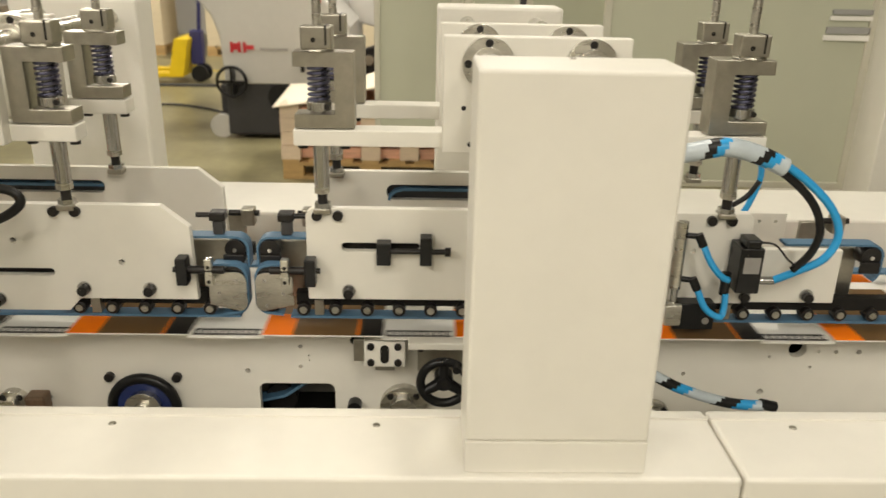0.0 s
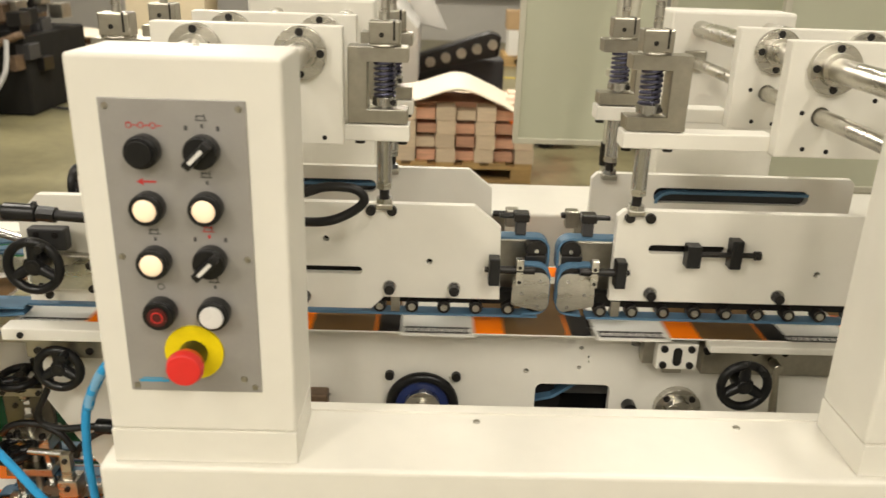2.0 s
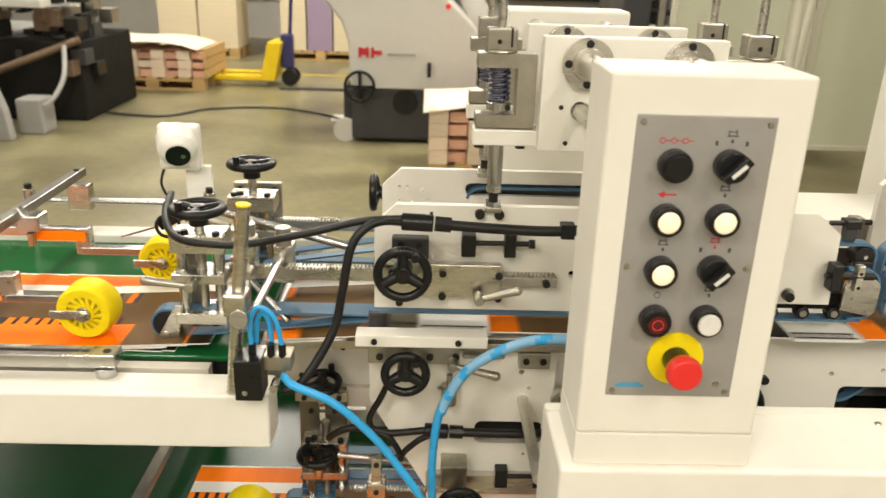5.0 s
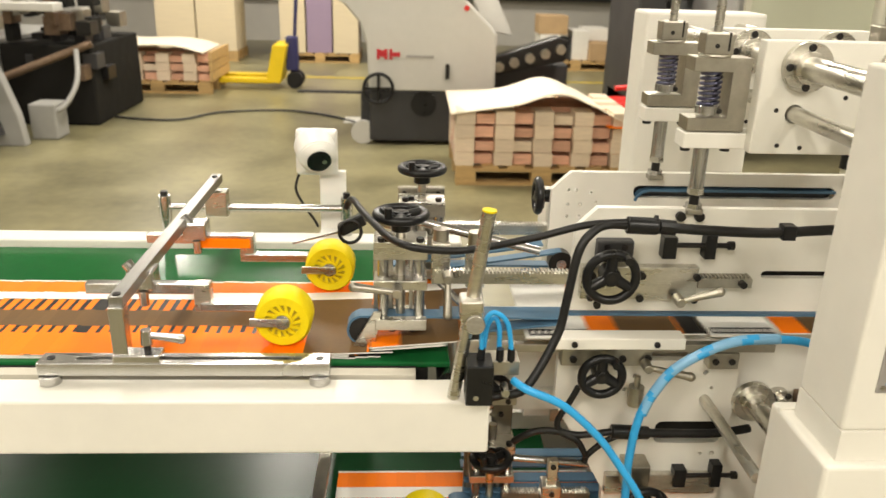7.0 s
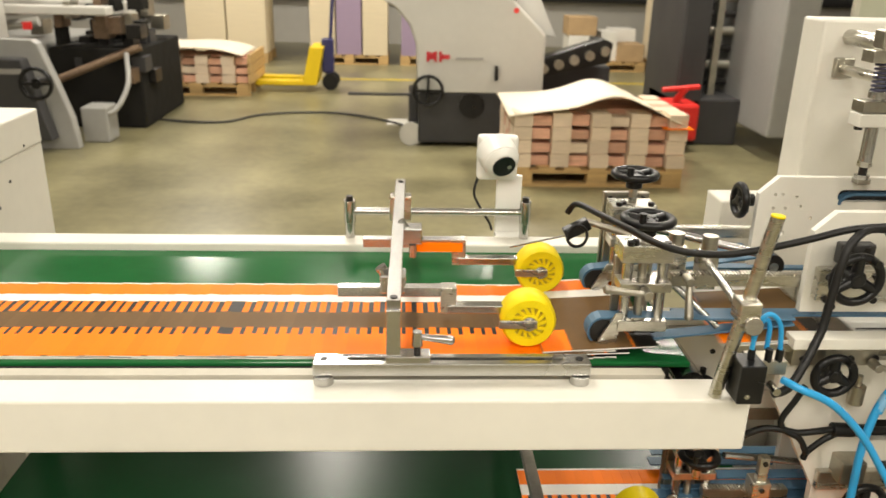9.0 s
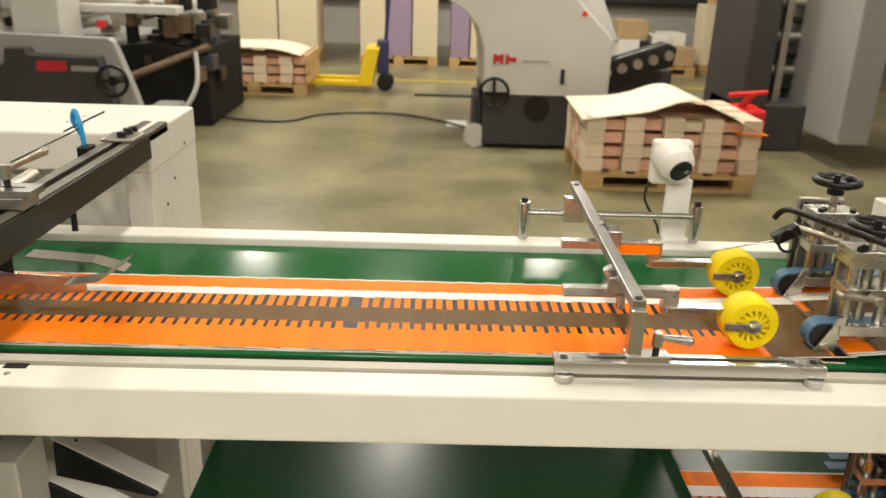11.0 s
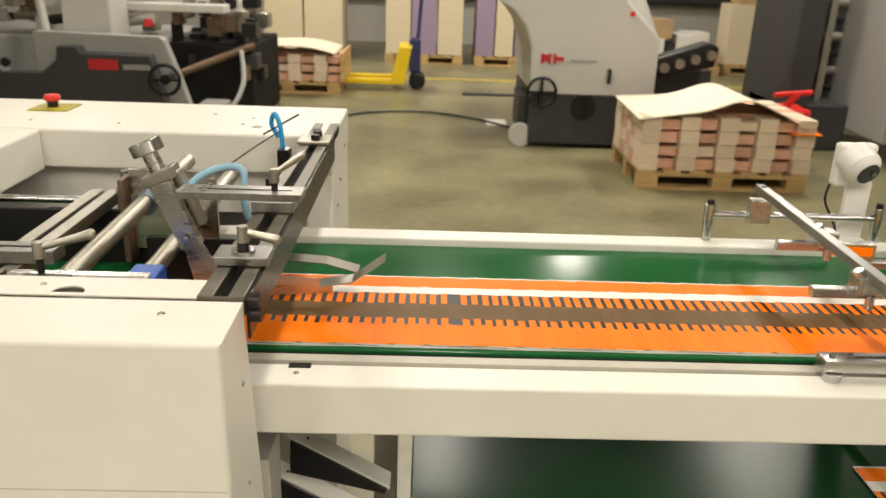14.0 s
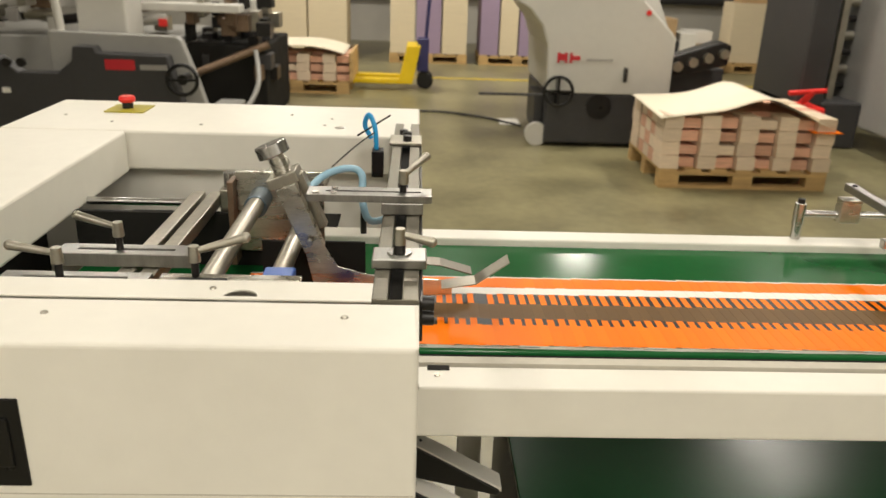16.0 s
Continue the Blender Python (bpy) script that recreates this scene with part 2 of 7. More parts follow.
def screws(parent, spots, r=0.007, out=0.007, axis=(0, -1, 0), mat=None, name="socket_screw"):
    """Socket head screws, each with a hex recess, standing proud by out."""
    for s in spots:
        a = Vector(axis)
        s = Vector(s)
        bm = bmesh.new()
        rod(bm, s - a * 0.001, s + a * out, r, seg=16)
        rod(bm, s + a * (out - 0.0005), s + a * (out + 0.0004), r * 0.5, seg=6)
        part(name, bm, mat or OXIDE, parent, smooth=True)

def strip(bm, pts, y0, y1, th, closed=False):
    """A flat belt on edge y0 to y1 along the x, z line pts."""
    n = len(pts)
    P = [Vector((p[0], p[1])) for p in pts]
    out = []
    for i in range(n):
        a = P[(i - 1) % n] if closed or i else P[0]
        b = P[(i + 1) % n] if closed or i < n - 1 else P[-1]
        d = (b - a).normalized()
        out.append(P[i] + Vector((-d.y, d.x)) * th)
    v = {}
    for i in range(n):
        for k, q in enumerate((P[i], out[i])):
            for j, y in enumerate((y0, y1)):
                v[i, k, j] = bm.verts.new((q.x, y, q.y))
    for i in range(n if closed else n - 1):
        m = (i + 1) % n
        for quad in (((i, 0, 0), (m, 0, 0), (m, 0, 1), (i, 0, 1)), ((i, 1, 0), (i, 1, 1), (m, 1, 1), (m, 1, 0)), ((i, 0, 0), (i, 1, 0), (m, 1, 0), (m, 0, 0)), ((i, 0, 1), (m, 0, 1), (m, 1, 1), (i, 1, 1))):
            bm.faces.new([v[q] for q in quad])


# ---- hall ----
solid("floor", (0, 0, 0), "polished grey-brown concrete hall floor with faint stains", "floor", B((-12, 9, -5, 16, -0.2, 0)), CONCRETE, kind="structure")
solid("wall_north", (-1.5, 15, 0), "pale painted hall wall", "wall", B((-12, 9, 15, 15.25, 0, 4.2)), WALLPAINT, kind="structure")
# South wall is unseen; its grey is set by the fill it reflects.
solid("wall_south", (-1.5, -4.2, 0), "unseen grey hall wall that reflects fill light", "wall", B((-12, 9, -4.45, -4.2, 0, 4.2)), material("grey_fill_wall", (0.44, 0.42, 0.38), 0.7, vary=0.1, scale=0.6), kind="structure")
solid("wall_west", (-11, 5, 0), "pale painted hall wall", "wall", B((-11.25, -11, -4.2, 15, 0, 4.2)), WALLPAINT, kind="structure")
solid("wall_east", (8, 5, 0), "pale painted hall wall", "wall", B((8, 8.25, -4.2, 15, 0, 4.2)), WALLPAINT, kind="structure")
solid("ceiling", (-1.5, 5, 4.2), "pale flat hall ceiling", "ceiling", B((-12, 9, -4.45, 15.25, 4.2, 4.4)), WALLPAINT, kind="structure")
LAMPGLOW = material("lamp_diffuser", (1.0, 0.92, 0.78), 0.5, vary=0.02, glow=3.0)
for lx, ly in LAMPS:
    t = thing("ceiling_light", (lx, ly, 4.2), "long white fluorescent ceiling light", "ceiling light", "ceiling lights")
    part("housing", B((lx - 0.2, lx + 0.2, ly - 0.8, ly + 0.8, 4.0, 4.2)), WHITE, t, bevel=0.01)
    part("diffuser", B((lx - 0.17, lx + 0.17, ly - 0.75, ly + 0.75, 3.96, 4.0)), LAMPGLOW, t)
FLOORPAINT = material("yellow_floor_paint", (0.60, 0.45, 0.05), 0.5, vary=0.4, scale=6)
solid("floor_line", (-2, 10.6, 0), "worn yellow painted floor line", "floor marking", B((-9, 7, 10.5, 10.6, 0.0, 0.004)), FLOORPAINT, kind="structure")
solid("wall_pipe", (-2, 14.8, 0.95), "dark heating pipe along the wall", "pipe", R(((-11, 14.8, 0.9), (8, 14.8, 0.9), 0.09)), DARKGREY, smooth=True)

# ---- folder gluer: housings ----
def housing(x0, x1):
    t = thing("base_housing", ((x0 + x1) / 2, 0.85, 0), "cream enamelled sheet-metal base housing of the folder gluer", "machine housing", "base housings")
    bm = B((x0, x1, 0.772, 0.926, 0.05, 0.98))
    part("cover", bm, CREAM, t, bevel=0.006, seg=3)
    part("back_lip", B((x0, x1, 0.9, 0.905, 0.9795, 0.9825)), CREAM, t)
    part("plinth", B((x0 + 0.02, x1 - 0.02, 0.79, 0.92, 0.0, 0.06)), DARKGREY, t)
    return t


base_a = housing(-0.842, 0.393)
base_b = housing(0.396, 1.55)


def rivet(parent, x, y, z, axis=(0, 0, 1), r=0.0055):
    a, s = Vector(axis), Vector((x, y, z))
    bm = bmesh.new()
    rod(bm, s - a * 0.001, s + a * 0.0018, r, r * 0.7, seg=16)
    rod(bm, s + a * 0.0012, s + a * 0.0021, r * 0.4, seg=6)
    part("button_head_screw", bm, DULL, parent, smooth=True)


for rx in (-0.735, -0.394, -0.052, 0.29):
    rivet(base_a, rx, 0.882, 0.98)
for rx in (0.50, 0.84, 1.18):
    rivet(base_b, rx, 0.882, 0.98)


def console(x0, x1, top, label):
    t = thing("console_box", ((x0 + x1) / 2, 0.84, 0.98), label, "console")
    part("cover", B((x0, x1, 0.7845, 0.893, 1.0228, top)), CREAM, t, bevel=0.0045, seg=3)
    part("foot", B((x0 + 0.0003, x1 - 0.0003, 0.7835, 0.8927, 0.9805, 1.0226)), CREAM, t, bevel=0.0006)
    rivet(t, (x0 + x1) / 2, 0.87, top, r=0.004)
    return t


blank_console = console(0.0585, 0.2755, 1.4555, "blank cream enamelled metal console box on the base")
control_console = console(-0.8255, -0.6105, 1.4515, "cream enamelled control console with a grey button panel")


# lower side frame below the carton path
def lower_frame():
    t = thing("lower_side_frame", (0.2, 1.2, 0), "cream enamelled lower side frame plate with bored holes", "machine frame")
    holes = [rounded(-0.272, -0.142, 0.79, 0.860, 0.012), circle(0.652, 0.935, 0.016)]
    for hx, hz, r in [(-0.63, 0.829, 0.004), (-0.290, 0.884, 0.005), (-0.199, 0.931, 0.004), (-0.2, 0.893, 0.004), (0.46, 0.885, 0.004), (0.60, 0.85, 0.006),
                      (0.605, 0.92, 0.003), (0.69, 0.93, 0.003), (0.72, 0.93, 0.004), (0.76, 0.93, 0.005), (0.68, 0.9, 0.003), (-0.185, 0.914, 0.002), (-0.184, 0.905, 0.002)]:
        holes.append(circle(hx, hz, r, 10))
    holes.append(rounded(-0.115, -0.05, 0.936, 0.951, 0.0074))
    bm = bmesh.new()
    plate(bm, [(-0.78, 0.0), (1.5, 0.0), (1.5, 0.962), (-0.78, 0.962)], 1.19, 1.206, holes)
    part("side_plate", bm, CREAM, t, bevel=0.0012)
    # Added dark sheet: shade of the frame's inside as a colour.
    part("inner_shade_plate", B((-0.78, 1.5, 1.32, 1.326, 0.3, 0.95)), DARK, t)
    part("inner_web", B((-0.31, -0.10, 1.312, 1.319, 0.77, 0.88)), MIDGREY, t)
    bm = bmesh.new()
    strip(bm, [(-0.31, 0.795), (-0.235, 0.812), (-0.15, 0.872), (-0.09, 0.885)], 1.222, 1.25, 0.005)
    part("inner_belt", bm, BLUEBELT, t, "blue-grey drive belt inside the frame")
    part("inner_pulley", R(((-0.245, 1.24, 0.80), (-0.245, 1.29, 0.80), 0.028), seg=28), OXIDE, t, smooth=True)
    part("inner_stay", B((-0.30, -0.12, 1.295, 1.315, 0.842, 0.856)), DULL, t, bevel=0.001)
    return t


lower_side = lower_frame()

# far side bed
far_bed = thing("far_side_bed", (0.2, 1.6, 0), "cream enamelled far side bed of the folder gluer", "machine housing")
part("cover", B((-0.84, 0.33, 1.5, 1.715, 0.0, 1.067)), CREAM, far_bed, bevel=0.006)
part("cover", B((0.3325, 1.5, 1.5, 1.715, 0.0, 1.067)), CREAM, far_bed, bevel=0.006)


part("end_cover", B((-1.05, -0.8425, 1.62, 1.714, 0.0, 1.066)), CREAM, far_bed, bevel=0.005)


# ---- gantries with their shafts ----
def gantry(x0):
    w = 0.262
    t = thing("gantry", (x0 + w / 2, 1.75, 1.1), "cream painted gantry with thick polished steel cross shafts", "machine frame", "gantries")
    bm = bmesh.new()
    plate(bm, [(x0, 1.29), (x0 + w, 1.29), (x0 + w, 1.454), (x0, 1.454)], 1.108, 1.132, [circle(x0 + 0.058, 1.35, 0.0135, 14)])
    part("near_cross_plate", bm, CREAM, t, bevel=0.002)
    bm = bmesh.new()
    plate(bm, [(x0, 1.29), (x0 + w, 1.29), (x0 + w, 1.454), (x0, 1.454)], 1.305, 1.329, [circle(x0 + 0.058, 1.35, 0.0135, 14)])
    part("middle_cross_plate", bm, CREAM, t, bevel=0.002)
    part("far_upright", B((x0, x0 + w, 1.70, 1.80, 0.6, 1.454)), CREAM, t, bevel=0.006)
    for sx in (x0 + 0.062, x0 + 0.205):
        part("thick_shaft", R(((sx, 0.89, 1.418), (sx, 1.71, 1.418), 0.0165), seg=28), STEEL, t, smooth=True)
        for fy in (1.108, 1.305):
            f = part("flange", R(((sx, fy - 0.011, 1.418), (sx, fy, 1.418), 0.036), ((sx, fy - 0.02, 1.418), (sx, fy - 0.011, 1.418), 0.023), seg=32), STEEL, t, "turned steel flange", smooth=True, bevel=0.0008)
            for k in range(4):
                a = radians(90 * k)
                screws(f, [(sx + 0.028 * math.cos(a), fy - 0.011, 1.418 + 0.028 * math.sin(a))], 0.0055, 0.0015)
    part("thin_shaft", R(((x0 + 0.058, 0.89, 1.35), (x0 + 0.058, 1.71, 1.35), 0.0115)), STEEL, t, smooth=True)
    bz = 1.352
    part("square_flange", B((x0 + 0.035, x0 + 0.08, 1.69, 1.70, bz - 0.022, bz + 0.022)), DULL, t, bevel=0.003)
    for sy in (1.108, 1.305):
        for q in ((0.03, 1.355), (0.075, 1.3), (0.04, 1.303), (0.235, 1.30), (0.13, 1.375)):
            screws(t, [(x0 + q[0], sy, q[1])], 0.0035, 0.0006)
    return t


gantry(-0.85)
gantry(0.031)


# ---- pressure clamps ----
def clamp(x, side, y):
    """x: middle of the spring; side: +1 when the steel bracket opens to the right."""
    s = side
    t = thing("pressure_clamp", (x, y, 1.29), "spring-loaded steel pressure clamp on a cream arm", "machine clamp", "pressure clamps")
    a0, a1 = sorted((x + s * 0.037, x - s * 0.185))
    part("arm", B((a0, a1, y - 0.02, y + 0.02, 1.292, 1.316)), CREAM, t, bevel=0.002)
    bm = bmesh.new()
    o = [(x - s * 0.052, 1.318), (x + s * 0.034, 1.318), (x + s * 0.034, 1.338), (x - s * 0.024, 1.338), (x - s * 0.024, 1.405), (x + s * 0.034, 1.405), (x + s * 0.034, 1.426), (x - s * 0.052, 1.426)]
    plate(bm, o if s > 0 else o[::-1], y - 0.018, y + 0.022)
    part("c_bracket", bm, DULL, t, "matt nickel-plated steel bracket", bevel=0.0012)
    bm = bmesh.new()
    sweep(bm, [(x + 0.0145 * math.cos(k * 0.5236), y + 0.0145 * math.sin(k * 0.5236), 1.353 + 0.052 * k / 84) for k in range(85)], 0.0026, 6, False, 0)
    part("spring", bm, BLUED, t, "dark blued coil spring")
    part("plunger", R(((x, y, 1.338), (x, y, 1.405), 0.0095)), CHROME, t, smooth=True)
    col = part("collar", R(((x, y, 1.342), (x, y, 1.355), 0.018), seg=28), CHROME, t, smooth=True, bevel=0.0008)
    screws(col, [(x + 0.013, y - 0.012, 1.348)], 0.004, 0.004)
    bm = B((x - 0.022, x + 0.022, y - 0.016, y + 0.016, 1.429, 1.461))
    rod(bm, (x, y, 1.425), (x, y, 1.43), 0.024)
    yoke = part("yoke", bm, DULL, t, bevel=0.0025)
    # No slot is cut: a dark strip shows its shade.
    part("yoke_slot", B((x + 0.012, x + 0.015, y - 0.0165, y + 0.0165, 1.435, 1.4615)), OXIDE, yoke)
    screws(yoke, [(x - 0.004, y - 0.016, 1.442)], 0.0035, 0.0006)
    part("threaded_rod", R(((x, y, 1.46), (x, y, 1.60), 0.0065)), STEEL, t, smooth=True)
    part("sleeve", R(((x, y, 1.226), (x, y, 1.292), 0.0115)), CHROME, t, smooth=True)
    part("sleeve_nut", R(((x, y, 1.216), (x, y, 1.226), 0.0125), seg=6), STEEL, t)
    part("stud", R(((x, y, 1.193), (x, y, 1.217), 0.0075)), OXIDE, t, smooth=True)
    part("stud_nut", R(((x, y, 1.193), (x, y, 1.201), 0.013), seg=6), CHROME, t)
    part("clevis", B((x - 0.013, x + 0.013, y - 0.012, y + 0.012, 1.184, 1.1935)), DULL, t, bevel=0.002)
    screws(t, [(x - s * 0.036, y, 1.292), (x + s * 0.026, y, 1.292)], 0.0075, 0.007, (0, 0, -1))
    return t


for gx in (-0.85, 0.031):
    for cy in (1.148, 1.352):
        clamp(gx + 0.318 if gx < -0.5 else 0.473 if cy < 1.2 else 0.487, 1, cy)
        clamp(gx - (0.057 if gx < -0.5 else 0.178), -1, cy)



# ---- upper carriers ----
def carrier(x0, x1, y, cut_l, cut_r, holes, label):
    """An upright cream plate that holds the upper belt rollers."""
    t = thing("upper_carrier", ((x0 + x1) / 2, y, 1.03), label, "machine carrier", "upper carriers")
    o = []
    if cut_l:
        o += [(x0, 1.016), (x0, 1.159), (x0 + 0.034, 1.192)]
    else:
        o += [(x0, 1.04), (x0, 1.182), (x0 + 0.01, 1.192)]
    if cut_r:
        o += [(x1 - 0.042, 1.192), (x1, 1.158), (x1 + 0.004, 1.037), (x1 - 0.18, 1.037), (x1 - 0.2, 1.016)] if cut_l else [(x1 - 0.042, 1.192), (x1, 1.158), (x1, 1.04)]
    else:
        o += [(x1 - 0.008, 1.192), (x1, 1.184), (x1, 1.04)]
    bm = bmesh.new()
    plate(bm, o, y, y + 0.014, holes)
    part("plate", bm, CREAM, t, bevel=0.0015)
    return t


slotA = rounded(-0.78, -0.566, 1.075, 1.0875, 0.006)
slotB = rounded(-0.12, 0.002, 1.122, 1.136, 0.0065)
front_a = carrier(-1.091, -0.352, 1.145, True, True, [slotA, rounded(-0.92, -0.82, 1.064, 1.078, 0.006), circle(-0.461, 1.099, 0.005, 10), circle(-0.622, 1.133, 0.005, 10)], "cream painted upright carrier plate with slots and black screws")
front_b = carrier(-0.174, 0.30, 1.145, False, False, [slotB, circle(0.152, 1.093, 0.005, 10)], "cream painted upright carrier plate with an adjuster slot")
rear_a = carrier(-1.091, -0.352, 1.36, True, True, [rounded(-0.94, -0.56, 1.145, 1.168, 0.011), circle(-1.037, 1.082, 0.006, 12)] + [circle(hx, hz, 0.0032, 8) for hx, hz in ((-1.060, 1.158), (-1.046, 1.158), (-1.019, 1.153), (-1.037, 1.131), (-1.008, 1.135), (-1.060, 1.131), (-1.060, 1.108), (-1.037, 1.108), (-0.985, 1.112))], "cream painted rear carrier plate with a belt opening")
# Dark sheets added behind slots and screw holes as their shade.
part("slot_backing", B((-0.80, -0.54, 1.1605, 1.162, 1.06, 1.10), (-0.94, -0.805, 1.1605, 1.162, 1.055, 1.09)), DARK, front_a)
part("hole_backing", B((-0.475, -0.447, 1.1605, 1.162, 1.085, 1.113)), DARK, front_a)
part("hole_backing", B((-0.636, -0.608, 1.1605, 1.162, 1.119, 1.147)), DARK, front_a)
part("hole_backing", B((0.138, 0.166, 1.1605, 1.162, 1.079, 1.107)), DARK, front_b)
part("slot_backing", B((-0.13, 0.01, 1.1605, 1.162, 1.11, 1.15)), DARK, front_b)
rear_b = carrier(-0.174, 0.30, 1.36, False, False, [rounded(-0.06, 0.22, 1.14, 1.168, 0.012)], "cream painted rear carrier plate with a belt opening")


# ---- shared fittings ----
def hand_wheel(p, axis, Rw, label, knob=True):
    t = thing("hand_wheel", p, label, "hand wheel", "hand wheels")
    p, a = Vector(p), Vector(axis).normalized()
    m = frame_of(a)
    bm = bmesh.new()
    ring(bm, p + a * 0.004, a, Rw - 0.007, 0.0073, 32, 12)
    part("rim", bm, BLACK, t)
    bm = R((p - a * 0.022, p + a * 0.006, Rw * 0.34), (p + a * 0.006, p + a * 0.01, Rw * 0.26))
    part("hub", bm, BLACK, t, smooth=True, bevel=0.001)
    part("bore_plug", R((p + a * 0.0095, p + a * 0.0105, Rw * 0.12)), OXIDE, t, smooth=True)
    for k in range(3):
        w = m @ Vector((math.cos(radians(90 + 120 * k)), math.sin(radians(90 + 120 * k)), 0))
        bm = bmesh.new()
        rod(bm, p + w * Rw * 0.2, p + w * (Rw - 0.006) + a * 0.003, 0.0095, 0.0075)
        part("spoke", bm, BLACK, t, smooth=True)
    part("shaft", R((p - a * 0.045, p - a * 0.02, 0.008)), STEEL, t, smooth=True)
    if knob:
        w = m @ Vector((math.cos(radians(60)), math.sin(radians(60)), 0))
        part("grip", R((p + w * (Rw - 0.007), p + w * (Rw - 0.007) + a * 0.024, 0.006)), BLACK, t, smooth=True)
    return t


def lever(p, axis, arm, mat=None, group="clamping levers"):
    """A clamping lever: stud and hub at p along axis, arm as a vector that ends in a ball."""
    t = thing("clamping_lever", p, "cast grey clamping lever with a rounded grip", "lever", group)
    p, a, v = Vector(p), Vector(axis).normalized(), Vector(arm)
    part("stud", R((p - a * 0.012, p + a * 0.012, 0.0055)), OXIDE, t, smooth=True)
    part("hub", R((p + a * 0.01, p + a * 0.034, 0.009, 0.0075)), mat or DULL, t, smooth=True, bevel=0.001)
    bm = bmesh.new()
    rod(bm, p + a * 0.025, p + a * 0.025 + v, 0.0045, 0.0072)
    ball(bm, p + a * 0.025 + v, 0.0078)
    part("arm", bm, mat or DULL, t, smooth=True)
    return t


def rack(x0, x1, y, z, label):
    t = thing("toothed_rack", ((x0 + x1) / 2, y, z), label, "rack")
    part("bar", B((x0, x1, y, y + 0.016, z - 0.022, z - 0.004)), STEEL, t)
    n = int((x1 - x0) / 0.006)
    for k in range(n):
        xx = x0 + 0.006 * k
        part("tooth", B((xx, xx + 0.0032, y, y + 0.016, z - 0.004, z)), STEEL, t)
    return t


# ---- control panel ----
px0, px1 = -0.795, -0.648
pan = part("button_panel", B((px0, px1, 0.7825, 0.7852, 1.077, 1.409)), GREYPANEL, control_console, "grey anodised button panel", bevel=0.0008)
for sx in (px0 + 0.007, px1 - 0.007):
    for sz in (1.084, 1.24, 1.401):
        rivet(control_console, sx, 0.7825, sz, (0, -1, 0), 0.004)
rivet(control_console, -0.667, 0.7825, 1.094, (0, -1, 0), 0.0045)


def push_button(x, z, kind):
    t = part("push_button", R(((x, 0.7825, z), (x, 0.769, z), 0.0172), ((x, 0.769, z), (x, 0.765, z), 0.0165), seg=28), BLACK, control_console, "round black control button", smooth=True, bevel=0.001)
    if kind == "lit":
        bm = bmesh.new()
        ball(bm, (x, 0.7665, z), 0.0128, 20)
        for v in bm.verts:
            v.co.y = 0.7665 + (v.co.y - 0.7665) * 0.35
        part("lens", bm, LIT, t, "glowing warm white lens", smooth=True)
    elif kind == "white":
        part("lens", R(((x, 0.766, z), (x, 0.7615, z), 0.0128), seg=24), CLEARLENS, t, "white unlit lens", smooth=True, bevel=0.001)
    elif kind == "red":
        part("lens", R(((x, 0.766, z), (x, 0.7625, z), 0.0105), seg=24), material("dark_red_lens", (0.09, 0.012, 0.012), 0.35), t, "dark red lens", smooth=True)
        bm = bmesh.new()
        ring(bm, (x, 0.7622, z), (0, -1, 0), 0.006, 0.0007, 24, 6)
        part("mark", bm, RED, t)
    elif kind == "turn":
        a = radians(45)
        bm = B((-0.0165, 0.0165, -0.006, 0.006, -0.0048, 0.0048))
        bmesh.ops.rotate(bm, verts=bm.verts[:], matrix=Matrix.Rotation(-a, 3, "Y"))
        bmesh.ops.translate(bm, verts=bm.verts[:], vec=(x, 0.757, z))
        k = part("turn_knob", bm, BLACK, t, bevel=0.0015)
        bm = B((-0.015, 0.004, -0.0008, 0.0008, -0.002, 0.002))
        bmesh.ops.rotate(bm, verts=bm.verts[:], matrix=Matrix.Rotation(-a, 3, "Y"))
        bmesh.ops.translate(bm, verts=bm.verts[:], vec=(x + 0.006 * 0.7, 0.7505, z + 0.006 * 0.7))
        part("pointer", bm, CLEARLENS, k)
    else:
        part("lens", R(((x, 0.766, z), (x, 0.7625, z), 0.0135), seg=24), BLACK, t, smooth=True, bevel=0.001)
    return t


for bx, bz, bk in [(-0.752, 1.357, "black"), (-0.693, 1.358, "turn"), (-0.753, 1.297, "lit"), (-0.693, 1.298, "lit"), (-0.752, 1.237, "lit"), (-0.693, 1.239, "turn"), (-0.751, 1.178, "red"), (-0.693, 1.179, "white")]:
    push_button(bx, bz, bk)
# symbols above the buttons
PRINT = material("dark_print", (0.06, 0.06, 0.06), 0.6)
PRINTRED = material("red_print", (0.55, 0.03, 0.03), 0.6)
PRINTBLUE = material("blue_print", (0.05, 0.35, 0.6), 0.6)
for k in range(3):
    bm = bmesh.new()
    ring(bm, (-0.766 + 0.012 * k, 0.7825, 1.382), (0, -1, 0), 0.0028, 0.0006, 14, 5)
    box(bm, -0.7632 + 0.012 * k, -0.757 + 0.012 * k, 0.782, 0.7826, 1.3816, 1.3824)
    part("red_symbol", bm, PRINTRED, pan)
bm = bmesh.new()
plate(bm, [(-0.764, 1.3235), (-0.757, 1.3275), (-0.757, 1.3245), (-0.744, 1.3245), (-0.744, 1.3225), (-0.757, 1.3225), (-0.757, 1.3195)], 0.782, 0.7826)
part("red_symbol", bm, PRINTRED, pan)
